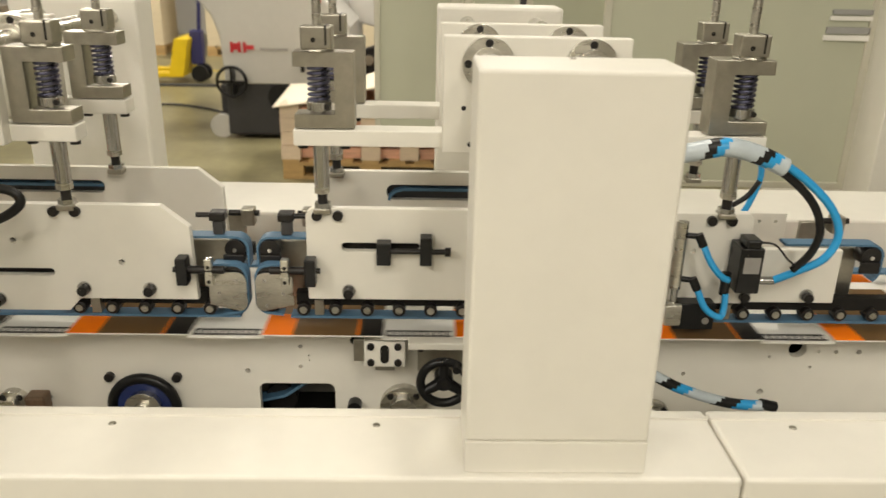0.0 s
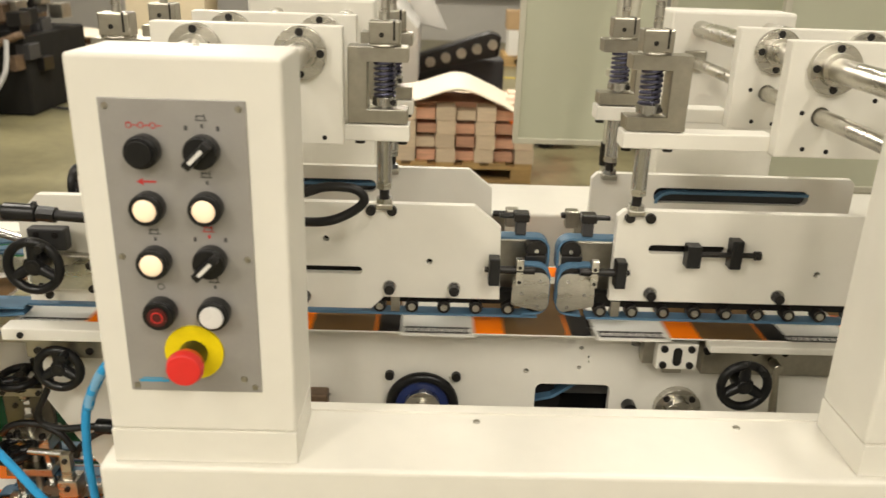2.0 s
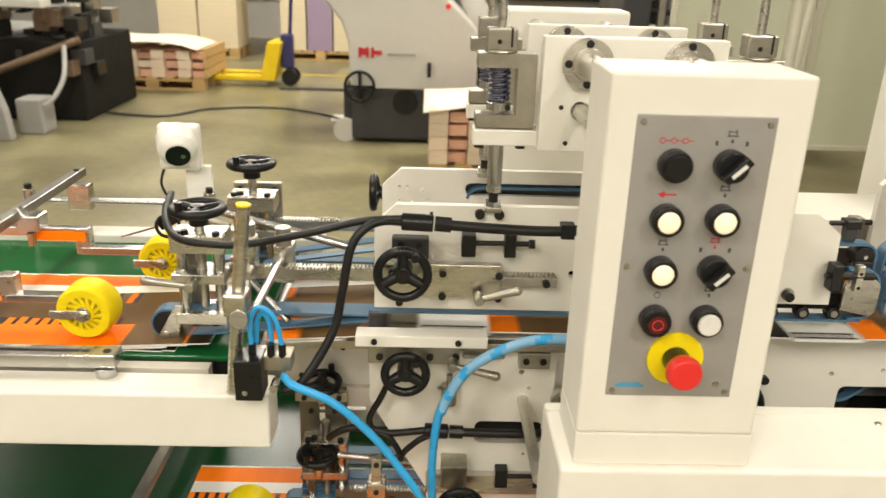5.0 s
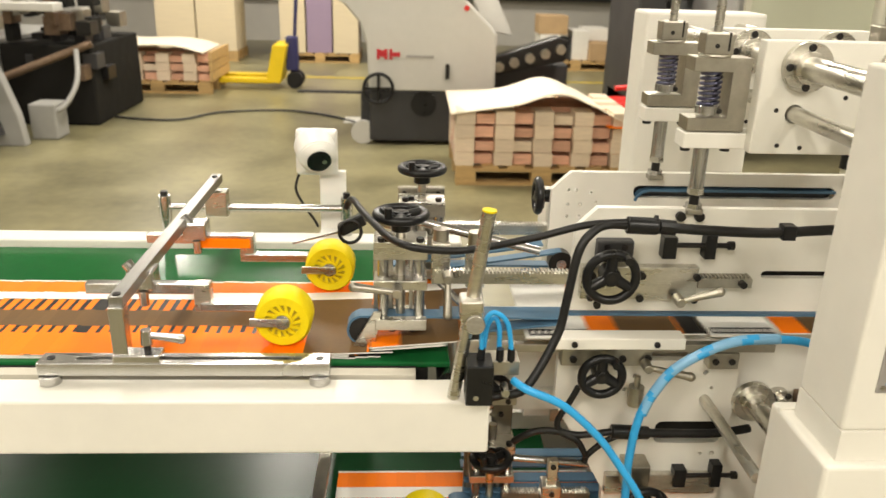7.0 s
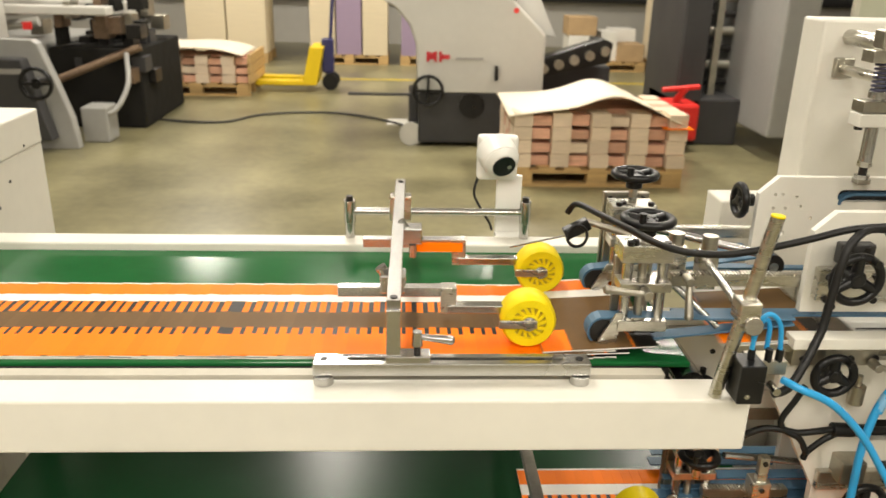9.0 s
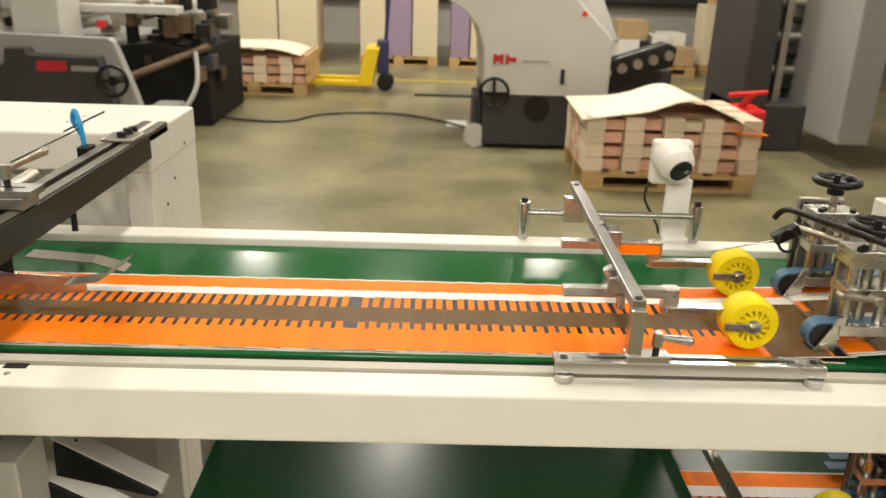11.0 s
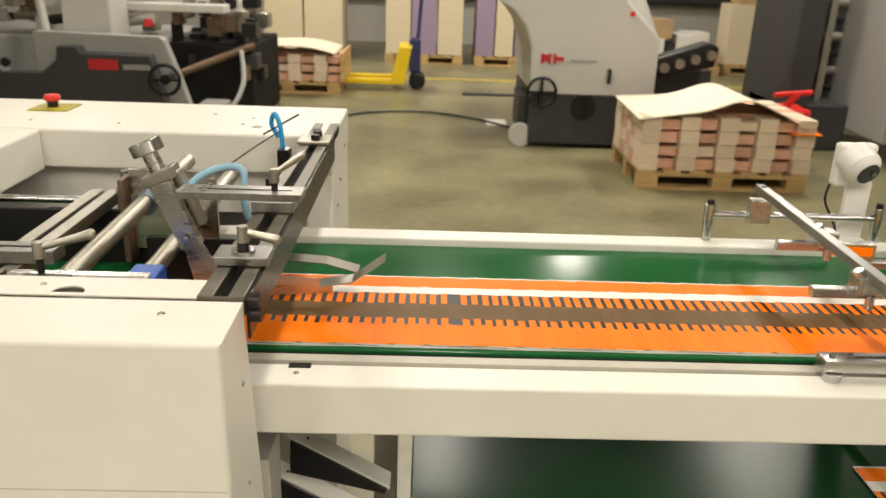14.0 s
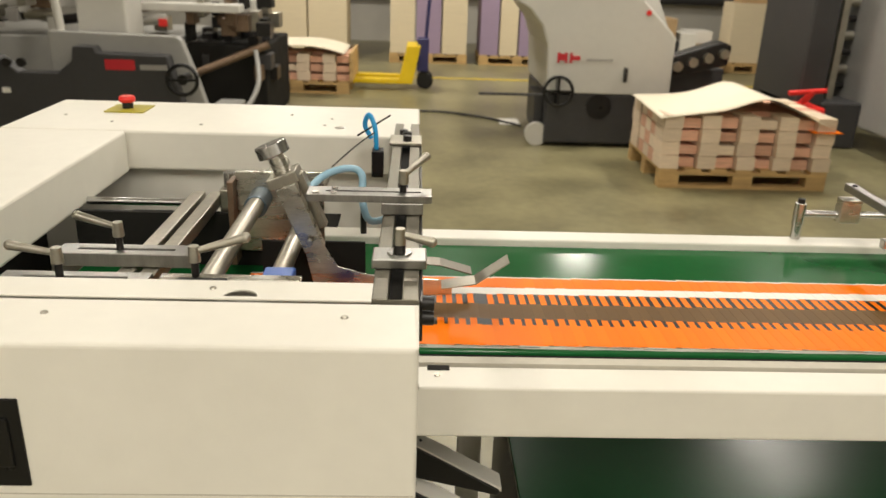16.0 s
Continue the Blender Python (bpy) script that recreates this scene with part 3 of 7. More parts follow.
for sx, sz, col in ((-0.693, 1.389, PRINT), (-0.692, 1.33, PRINT), (-0.751, 1.267, PRINT), (-0.694, 1.271, PRINTRED), (-0.692, 1.213, PRINT)):
    bm = B((sx - 0.006, sx + 0.006, 0.782, 0.7826, sz - 0.001, sz), (sx - 0.005, sx - 0.004, 0.782, 0.7826, sz, sz + 0.005), (sx + 0.003, sx + 0.004, 0.782, 0.7826, sz, sz + 0.006), (sx - 0.004, sx + 0.003, 0.782, 0.7826, sz + 0.0035, sz + 0.0045), (sx - 0.001, sx + 0.0015, 0.782, 0.7826, sz - 0.008, sz - 0.004))
    part("symbol", bm, col, pan)
for sx in (-0.709, -0.677):
    for sz in (1.381, 1.262):
        part("symbol", B((sx - 0.0015, sx + 0.0015, 0.782, 0.7826, sz - 0.003, sz + 0.002)), PRINT, pan)
bm = bmesh.new()
ring(bm, (-0.750, 0.7825, 1.206), (0, -1, 0), 0.0034, 0.0005, 16, 5)
part("symbol", bm, PRINT, pan)
part("maker_mark", B((-0.785, -0.752, 0.782, 0.7826, 1.0885, 1.0915), (-0.781, -0.757, 0.782, 0.7826, 1.0925, 1.094)), PRINTBLUE, pan)
est = part("stop_disc", R(((-0.720, 0.7825, 1.128), (-0.720, 0.779, 1.128), 0.0325), seg=36), YELLOW, control_console, "yellow emergency stop disc", smooth=True)
part("stop_collar", R(((-0.720, 0.779, 1.128), (-0.720, 0.757, 1.128), 0.0155), seg=24), BLACK, est, smooth=True)
bm = R(((-0.720, 0.757, 1.128), (-0.720, 0.746, 1.128), 0.0175, 0.0205), ((-0.720, 0.746, 1.128), (-0.720, 0.738, 1.128), 0.0205, 0.018), seg=32)
part("stop_knob", bm, RED, est, "red mushroom stop knob", smooth=True, bevel=0.001)

# ---- fittings on the front carriers ----
screws(front_a, [(-0.552, 1.145, 1.182), (-0.520, 1.145, 1.182), (-0.927, 1.145, 1.18), (-0.897, 1.145, 1.18)], 0.0078, 0.007)
screws(front_b, [(-0.156, 1.145, 1.181), (-0.124, 1.145, 1.181)], 0.0078, 0.007)


def bolt_stack(parent, x, y, z):
    part("washer", R(((x, y - 0.001, z), (x, y - 0.004, z), 0.0105), seg=20), CHROME, parent, smooth=True)
    screws(parent, [(x, y - 0.003, z - 0.002)], 0.008, 0.011)


for bx, bz in ((-0.657, 1.036), (-0.523, 1.056), (-0.421, 1.056)):
    bolt_stack(front_a, bx, 1.145, bz)
for bx in (-0.11, 0.094):
    bolt_stack(front_b, bx, 1.145, 1.056)


def roller_row(parent, x0, x1, step, y):
    """Pressure rollers under a carrier, each with its bolt, and the holder bar behind."""
    n = int((x1 - x0) / step) + 1
    part("holder_bar", B((x0 - 0.012, x1 + 0.012, y + 0.012, y + 0.03, 1.022, 1.044)), DARK, parent)
    for k in range(n):
        xx = x0 + step * k
        r = part("roller", R(((xx, y, 1.0185), (xx, y + 0.02, 1.0185), 0.0105), seg=22), OXIDE, parent, smooth=True, bevel=0.0008)
        part("roller_bolt", R(((xx, y - 0.002, 1.0185), (xx, y + 0.001, 1.0185), 0.0058), seg=16), STEEL, r, smooth=True)
    part("bearing_block", B((x0 + step * 0.35, x0 + step * 0.62, y + 0.004, y + 0.02, 1.008, 1.034)), DULL, parent)


roller_row(front_a, -0.539, -0.32, 0.0515, 1.15)
roller_row(front_b, -0.184, 0.29, 0.051, 1.15)
roller_row(rear_a, -0.539, -0.32, 0.0515, 1.365)
roller_row(rear_b, -0.184, 0.29, 0.051, 1.365)


def upper_belt(x0, x1, y, label):
    t = thing("upper_belt", ((x0 + x1) / 2, y, 1.0), label, "belt", "upper belts")
    bm = bmesh.new()
    strip(bm, [(x1, 1.003), (x0, 1.003)], y, y + 0.026, -0.004)
    part("lower_run", bm, BLUEBELT, t)
    return t


for ub in ((-1.30, -0.285), (-0.205, 0.30), (0.42, 1.4)):
    for y in (1.152, 1.366):
        upper_belt(ub[0], ub[1], y, "flat blue-grey carrier belt under a row of rollers")


def turn_arc(X, s, u, z, r, a0, a1, n=9):
    """Points on an arc about (u, z); angles from straight up, turning towards the free end."""
    return [(X(u + r * math.sin(radians(a0 + (a1 - a0) * k / n))), z + r * math.cos(radians(a0 + (a1 - a0) * k / n))) for k in range(n + 1)]


def belt_end(cx, s, y):
    """Where an upper belt turns: pulleys, steel cover, belt round them and a tension knob. s: +1 when the free end points to the right."""
    t = thing("belt_turning_unit", (cx, y, 1.02), "steel belt turning unit with blue belt and black tension knob", "belt unit", "belt turning units")
    X = lambda u: cx + s * u
    flip = lambda o: o[::-1] if s > 0 else o
    o = [(X(-0.066), 1.030)] + [(X(-0.065), 1.076)] + turn_arc(X, s, -0.050, 1.071, 0.014, -60, 0, 4) + turn_arc(X, s, -0.023, 1.069, 0.016, 0, 90, 6) + [(X(-0.007), 1.034)] + turn_arc(X, s, -0.021, 1.033, 0.014, 90, 170, 5)
    bm = bmesh.new()
    plate(bm, flip(o), y - 0.006, y - 0.002)
    cov = part("cover_plate", bm, STEEL, t, "polished steel cover plate", bevel=0.001)
    screws(cov, [(X(-0.022), y - 0.006, 1.072), (X(-0.024), y - 0.006, 1.028), (X(-0.05), y - 0.006, 1.05)], 0.0032, 0.0006, mat=CHROME)
    run = [(X(-0.058), 1.0935)] + turn_arc(X, s, -0.028, 1.0745, 0.019, 0, 90) + turn_arc(X, s, -0.028, 1.034, 0.019, 90, 165) + [(X(-0.048), 1.0125)]
    bm = bmesh.new()
    strip(bm, run, y - 0.001, y + 0.021, 0.0038 * s)
    part("inner_belt", bm, BLUEBELT, t)
    top = [(X(-0.17), 1.130), (X(-0.06), 1.1305)] + turn_arc(X, s, -0.0275, 1.1125, 0.018, 0, 90) + turn_arc(X, s, -0.0275, 1.088, 0.018, 90, 150, 4)
    bm = bmesh.new()
    strip(bm, top, y + 0.024, y + 0.05, 0.0038 * s)
    part("outer_belt", bm, BLUEBELT, t)
    for pz, pu, y0, y1, pr in ((1.1125, -0.0275, y + 0.022, y + 0.05, 0.0165), (1.0745, -0.028, y, y + 0.02, 0.018), (1.034, -0.028, y, y + 0.02, 0.018)):
        p = part("pulley", R(((X(pu), y0, pz), (X(pu), y1, pz), pr), seg=28), OXIDE, t, smooth=True, bevel=0.001)
        if pz > 1.1:
            part("pulley_bolt", R(((X(pu), y0 - 0.003, pz), (X(pu), y0 + 0.001, pz), 0.0036), seg=16), CHROME, p, smooth=True)
    part("pulley_cheek", B((*sorted((X(-0.046), X(-0.0125))), y + 0.0165, y + 0.0215, 1.086, 1.106)), OXIDE, t, bevel=0.002)
    part("back_plate", B((*sorted((X(-0.15), X(-0.034))), y + 0.052, y + 0.058, 1.02, 1.118)), DULL, t, bevel=0.002)
    part("bracket", B((*sorted((X(-0.064), X(-0.052))), y - 0.03, y - 0.0165, 1.072, 1.116)), STEEL, t, bevel=0.0015)
    screws(t, [(X(-0.058), y - 0.03, 1.079), (X(-0.058), y - 0.03, 1.103)], 0.003, 0.0006)
    part("hanger", B((*sorted((X(-0.062), X(-0.045))), y + 0.03, y + 0.048, 1.1345, 1.166)), DARKGREY, t, bevel=0.002)
    part("hanger_head", B((*sorted((X(-0.066), X(-0.041))), y + 0.026, y + 0.05, 1.158, 1.172)), OXIDE, t, bevel=0.002)
    part("hanger_pin", R(((X(-0.088), y + 0.038, 1.165), (X(-0.066), y + 0.038, 1.165), 0.0042)), OXIDE, t, smooth=True)
    part("tension_rod", R(((X(-0.1), y - 0.024, 1.097), (X(-0.035), y - 0.024, 1.097), 0.0062)), OXIDE, t, smooth=True)
    part("tension_knob", B((*sorted((X(-0.106), X(-0.089))), y - 0.036, y - 0.012, 1.074, 1.118)), BLACK, t, "black plastic tension knob", bevel=0.002)
    part("end_pin", R(((X(-0.112), y - 0.024, 1.097), (X(-0.105), y - 0.024, 1.097), 0.0045)), OXIDE, t, smooth=True)
    return t


belt_end(-0.2635, 1, 1.148)
belt_end(-0.2635, -1, 1.148)


def clevis_pin(x, s):
    t = thing("rear_clevis", (x, 1.37, 1.1), "small steel clevis with a screw on the rear carrier", "clevis", "rear clevises")
    part("body", B((x - 0.012, x + 0.012, 1.36, 1.385, 1.085, 1.118)), DULL, t, bevel=0.003)
    part("screw", R(((x - s * 0.035, 1.37, 1.108), (x + s * 0.02, 1.37, 1.108), 0.0055)), OXIDE, t, smooth=True)
    part("arm", B((*sorted((x - s * 0.06, x - s * 0.01)), 1.385, 1.395, 1.05, 1.10)), DULL, t, bevel=0.002)


clevis_pin(-0.312, 1)
clevis_pin(-0.202, -1)
clevis_pin(0.775, 1)


def adjuster(x, y, z, label="black adjusting screw with two clamp blocks"):
    t = thing("adjusting_screw", (x, y, z), label, "adjuster", "adjusting screws")
    part("screw_rod", R(((x - 0.006, y, z), (x + 0.098, y, z), 0.0042)), OXIDE, t, smooth=True)
    part("end_nut", R(((x + 0.094, y, z), (x + 0.103, y, z), 0.0072), seg=12), OXIDE, t)
    part("clamp_block", B((x - 0.011, x + 0.011, y - 0.006, y + 0.016, z - 0.022, z + 0.014)), BLACK, t, bevel=0.0015)
    part("guide_block", B((x + 0.056, x + 0.074, y - 0.006, y + 0.016, z - 0.022, z + 0.024)), BLACK, t, bevel=0.0015)
    screws(t, [(x + 0.065, y - 0.006, z + 0.013)], 0.003, 0.0006)
    return t


adjuster(-0.054, 1.129, 1.129)
adjuster(-0.943, 1.129, 1.137)

# rear belt openings
for cr, x0, x1 in ((rear_a, -0.94, -0.56), (rear_b, -0.06, 0.22)):
    # Dark grey sheet added behind the opening in place of its shade.
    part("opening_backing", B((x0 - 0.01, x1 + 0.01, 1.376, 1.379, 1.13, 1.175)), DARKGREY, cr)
    bm = bmesh.new()
    strip(bm, [(x1, 1.1625), (x0 + 0.03, 1.1625), (x0 + 0.014, 1.158), (x0 + 0.004, 1.148), (x0 + 0.002, 1.14)], 1.357, 1.374, 0.005)
    part("rear_belt", bm, BLUEBELT, cr, "flat blue-grey belt")
bare_unit = belt_end(0.759, 1, 1.148)
for piece in [c for c in bare_unit.children_recursive if c.name.split(".")[0] in ("cover_plate", "bracket", "tension_rod", "tension_knob", "end_pin", "inner_belt", "socket_screw", "hanger", "hanger_head", "hanger_pin")]:
    bpy.data.objects.remove(piece)
for piece in [c for c in bare_unit.children if c.name.split(".")[0] == "pulley"]:
    if max(v.co.z for v in piece.data.vertices) < 0.08:
        bpy.data.objects.remove(piece)

# slide with a hand wheel on the first carrier
sl = thing("cross_slide", (-0.98, 1.135, 1.065), "ground steel cross slide plate bolted to the carrier", "slide", "cross slides")
part("slide_plate", B((-1.078, -0.89, 1.127, 1.1445, 1.044, 1.100)), STEEL, sl, bevel=0.0015)
screws(sl, [(-1.062, 1.127, 1.086), (-1.062, 1.127, 1.048), (-0.982, 1.127, 1.086), (-0.982, 1.127, 1.047), (-0.893, 1.127, 1.084), (-0.893, 1.127, 1.045), (-1.05, 1.127, 1.035)], 0.006, 0.005)
part("pinion_box", B((-1.062, -1.005, 1.108, 1.128, 1.115, 1.15)), DARKGREY, sl, bevel=0.003)
screws(sl, [(-1.048, 1.108, 1.14), (-1.02, 1.108, 1.14)], 0.005, 0.001)
hand_wheel((-1.044, 1.085, 1.101), (0, -1, 0), 0.045, "black plastic hand wheel on the cross slide")
lever((-0.925, 1.127, 1.052), (0, -1, 0), (0.058, -0.012, 0.022))
rack(-1.31, -0.78, 1.162, 1.0765, "toothed steel rack bar between carriers")
rack(-1.36, -1.05, 1.40, 1.078, "toothed steel rack bar behind the press unit")
part("lock_screw", R(((-0.818, 1.128, 1.073), (-0.818, 1.118, 1.073), 0.006)), OXIDE, sl, smooth=True)
part("rail_bar", B((-0.889, -0.80, 1.128, 1.144, 1.064, 1.080)), DULL, sl, bevel=0.001)
for k in range(14):
    part("tooth", B((-0.888 + 0.0062 * k, -0.8845 + 0.0062 * k, 1.128, 1.144, 1.080, 1.084)), DULL, sl)
idl = thing("idler_pulley", (-1.079, 1.29, 1.042), "dark flanged idler pulley with a steel bolt", "pulley")
part("wheel", R(((-1.079, 1.285, 1.042), (-1.079, 1.31, 1.042), 0.022), seg=28), OXIDE, idl, smooth=True, bevel=0.001)
part("bolt", R(((-1.079, 1.280, 1.042), (-1.079, 1.286, 1.042), 0.009), seg=18), CHROME, idl, smooth=True)
bm = bmesh.new()
strip(bm, [(-1.079, 1.0645), (-1.16, 1.052), (-1.30, 1.03)], 1.287, 1.309, 0.0035)
part("belt", bm, BLUEBELT, idl, "flat blue-grey belt")
hand_wheel((-1.105, 1.40, 1.135), (-1, 0, 0), 0.036, "small black hand wheel at the end of the rear carrier", False)

# lower side: support rails, hand wheels, flanges
sup = thing("support_rail", (-1.02, 1.11, 0.975), "cream support rail under the carton path", "rail", "support rails")
part("rail", B((-1.118, -0.908, 1.092, 1.125, 0.971, 0.991)), CREAM, sup, bevel=0.002)
screws(sup, [(-1.088, 1.092, 0.981), (-0.955, 1.092, 0.981)], 0.005, 0.003)
part("slide_bar", B((-1.2, -0.74, 1.13, 1.146, 0.947, 0.961)), DULL, sup, bevel=0.001)
part("slide_block", B((-1.1, -0.95, 1.122, 1.1475, 0.926, 0.9612)), DULL, sup, bevel=0.0015)
screws(sup, [(-1.081, 1.122, 0.939), (-0.999, 1.122, 0.94), (-0.957, 1.122, 0.941)], 0.006, 0.004)
sup2 = thing("support_rail", (0.05, 1.11, 0.98), "cream support rail under the carton path", "rail", "support rails")
part("rail", B((-0.015, 0.30, 1.10, 1.125, 0.974, 0.986)), CREAM, sup2, bevel=0.002)
part("stay_plate", B((0.0, 0.3, 1.165, 1.1885, 0.9, 0.965)), DULL, sup2, bevel=0.002)
screws(sup2, [(0.005, 1.165, 0.945), (0.085, 1.165, 0.945), (0.135, 1.165, 0.945)], 0.006, 0.006)
hand_wheel((0.042, 1.09, 0.925), (0, -1, 0), 0.044, "black plastic hand wheel below the carton path")
hand_wheel((-1.038, 1.098, 0.922), (0, -1, 0), 0.040, "black plastic hand wheel below the carton path")
lever((0.115, 1.165, 0.93), (0, -1, 0), (0.008, 0.0, -0.09))
lever((-0.962, 1.128, 0.934), (0, -1, 0), (0.07, -0.01, -0.012))
blk = thing("valve_block", (-0.053, 1.16, 0.94), "cream valve block with four black screws on the frame", "valve block")
part("block", B((-0.087, -0.020, 1.135, 1.1895, 0.924, 0.9705)), CREAM, blk, bevel=0.002)
screws(blk, [(-0.076, 1.135, 0.962), (-0.032, 1.135, 0.962), (-0.076, 1.135, 0.933), (-0.032, 1.135, 0.933)], 0.006, 0.004)
bm = bmesh.new()
plate(bm, rounded(-0.0605, -0.0465, 0.932, 0.964, 0.0068), 1.1325, 1.1352)
# Dark raised plate draws the slot's shade on the uncut block.
part("slot_insert", bm, DARK, blk)
part("stem", B((-0.105, -0.0875, 1.15, 1.175, 0.926, 0.966), (-0.07, -0.038, 1.15, 1.188, 0.909, 0.9235)), DULL, blk, bevel=0.001)

pul = thing("drive_pulley", (-0.467, 1.17, 0.82), "black and blue drive pulley with a steel hub on the frame", "pulley")
bm = bmesh.new()
ring(bm, (-0.467, 1.178, 0.82), (0, -1, 0), 0.054, 0.009, 40, 10)
part("guard_ring", bm, BLACK, pul)
part("disc", R(((-0.467, 1.1895, 0.82), (-0.467, 1.178, 0.82), 0.05), seg=40), material("deep_blue_paint", (0.015, 0.03, 0.13), 0.35), pul, smooth=True)
part("hub", R(((-0.467, 1.178, 0.82), (-0.467, 1.165, 0.82), 0.031), ((-0.467, 1.165, 0.82), (-0.467, 1.155, 0.82), 0.015), seg=32), STEEL, pul, smooth=True, bevel=0.001)
screws(pul, [(-0.524, 1.19, 0.872), (-0.41, 1.19, 0.872)], 0.008, 0.009)
for fx, fz, fr in ((-0.024, 0.822, 0.04), (-0.69, 0.822, 0.026), (0.41, 0.80, 0.036)):
    fl = thing("bearing_flange", (fx, 1.18, fz), "turned steel bearing flange with socket screws", "flange", "bearing flanges")
    part("disc", R(((fx, 1.1895, fz), (fx, 1.175, fz), fr), ((fx, 1.175, fz), (fx, 1.162, fz), fr * 0.6), seg=36), STEEL, fl, smooth=True, bevel=0.001)
    screws(fl, [(fx + fr * 0.78 * math.cos(radians(a)), 1.175, fz + fr * 0.78 * math.sin(radians(a))) for a in (45, 135, 225, 315)], 0.0055, 0.002)
solid("bronze_bush", (-0.64, 1.17, 0.832), "brown bronze bushing block on the frame", "bushing", B((-0.662, -0.628, 1.16, 1.1895, 0.80, 0.845)), BRONZE, bevel=0.004)
part("frame_knob", R(((-0.108, 1.1895, 0.822), (-0.108, 1.17, 0.822), 0.012)), BLACK, lower_side, "black round knob", smooth=True)

# ---- lower end frame on the delivery side ----
lf = thing("delivery_side_frame", (-0.92, 1.16, 0), "cream delivery side frame plate with slots and shafts", "machine frame")
bm = bmesh.new()
hl = [rounded(-0.918, -0.80, 0.757, 0.801, 0.012), rounded(-0.945, -0.872, 0.921, 0.9365, 0.0072), rounded(-0.845, -0.80, 0.921, 0.9365, 0.0072)] + [circle(hx, hz, hr, 8) for hx, hz, hr in [(-0.843, 0.898, 0.005), (-0.964, 0.891, 0.005), (-0.981, 0.865, 0.004), (-0.829, 0.868, 0.003), (-0.809, 0.735, 0.005), (-0.83, 0.735, 0.003), (-1.03, 0.90, 0.003)]]
plate(bm, [(-1.1, 0.962), (-1.1, 0.84), (-1.0, 0.66), (-0.985, 0.0), (-0.79, 0.0), (-0.79, 0.3), (-0.785, 0.962)][::-1], 1.15, 1.166, hl)
part("side_plate", bm, CREAM, lf, bevel=0.0012)
part("thin_shaft", R(((-0.838, 1.16, 0.846), (-0.838, 0.93, 0.846), 0.0095)), STEEL, lf, smooth=True)
part("flange", R(((-0.755, 1.1495, 0.846), (-0.755, 1.136, 0.846), 0.036), ((-0.755, 1.136, 0.846), (-0.755, 1.126, 0.846), 0.023), seg=32), STEEL, lf, smooth=True, bevel=0.001)
part("thick_shaft", R(((-0.755, 1.14, 0.846), (-0.755, 0.93, 0.846), 0.0165)), STEEL, lf, smooth=True)
part("lower_slide", B((-1.0, -0.8, 1.135, 1.1495, 0.66, 0.70)), STEEL, lf, bevel=0.002)
part("slide_head", B((-0.975, -0.93, 1.11, 1.15, 0.69, 0.735)), DULL, lf, bevel=0.002)
adjuster(-0.868, 1.134, 0.700)
part("gib_block", B((-0.851, -0.80, 1.126, 1.1495, 0.918, 0.9465)), DULL, lf, bevel=0.0015)
screws(lf, [(-0.84, 1.126, 0.932), (-0.812, 1.126, 0.932)], 0.0055, 0.003)
# Added dark sheet gives the frame slot its shade.
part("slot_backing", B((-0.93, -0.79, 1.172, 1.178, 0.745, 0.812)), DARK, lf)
part("stay_plate", B((-0.999, -0.955, 1.3265, 1.336, 0.69, 0.78)), DULL, lf, bevel=0.002)
part("stay_beam", B((-1.12, -1.0, 1.33, 1.36, 0.697, 0.729)), CREAM, lf, bevel=0.002)
hand_wheel((-0.941, 1.085, 0.672), (0, -1, 0), 0.042, "black plastic hand wheel on the lower slide")
solid("oiler", (-0.965, 1.13, 0.87), "small grey oiler with a brass nipple", "oiler", R(((-0.965, 1.135, 0.845), (-0.965, 1.135, 0.88), 0.013), ((-0.965, 1.135, 0.88), (-0.965, 1.135, 0.9), 0.005)), DULL, smooth=True)

# ---- right-hand carrier with its air valve ----
front_c = carrier(0.38, 0.52, 1.145, False, False, [circle(0.43, 1.13, 0.004, 10)], "cream carrier plate with an air valve and blue hoses")
part("lower_plate", B((0.40, 0.672, 1.150, 1.163, 1.04, 1.132)), CREAM, front_c, bevel=0.002)
screws(front_c, [(0.452, 1.145, 1.181), (0.483, 1.145, 1.181)], 0.0078, 0.007)
for bx in (0.522, 0.625):
    bolt_stack(front_c, bx, 1.15, 1.055)
rear_c = thing("rear_carrier", (0.53, 1.36, 1.04), "low cream rear carrier plate with small drilled holes", "carrier plate")
bm = bmesh.new()
plate(bm, [(0.38, 1.03), (0.675, 1.03), (0.675, 1.124), (0.38, 1.124)], 1.36, 1.374, [circle(hx, 1.108, 0.003, 8) for hx in (0.59, 0.625, 0.655)])
part("plate", bm, CREAM, rear_c, bevel=0.002)
roller_row(front_c, 0.475, 0.95, 0.0535, 1.15)
part("roller_bracket", B((0.405, 0.47, 1.12, 1.16, 1.005, 1.05)), BLACK, front_c, bevel=0.002)
screws(front_c, [(0.455, 1.12, 1.022)], 0.006, 0.003, mat=CHROME)
val = thing("air_valve", (0.51, 1.12, 1.1), "black solenoid air valve with a grey label", "valve")
part("body", B((0.487, 0.523, 1.098, 1.143, 1.078, 1.152)), BLACK, val, bevel=0.002)
part("label_plate", B((0.493, 0.518, 1.0965, 1.0982, 1.112, 1.138)), GREYPANEL, val)
part("coil_plug", B((0.493, 0.516, 1.096, 1.13, 1.1522, 1.166)), BLACK, val, bevel=0.003)
part("port", R(((0.523, 1.115, 1.094), (0.55, 1.115, 1.094), 0.0065)), CHROME, val, smooth=True)
part("elbow", R(((0.474, 1.11, 1.108), (0.474, 1.11, 1.072), 0.0075)), BLACK, val, smooth=True)
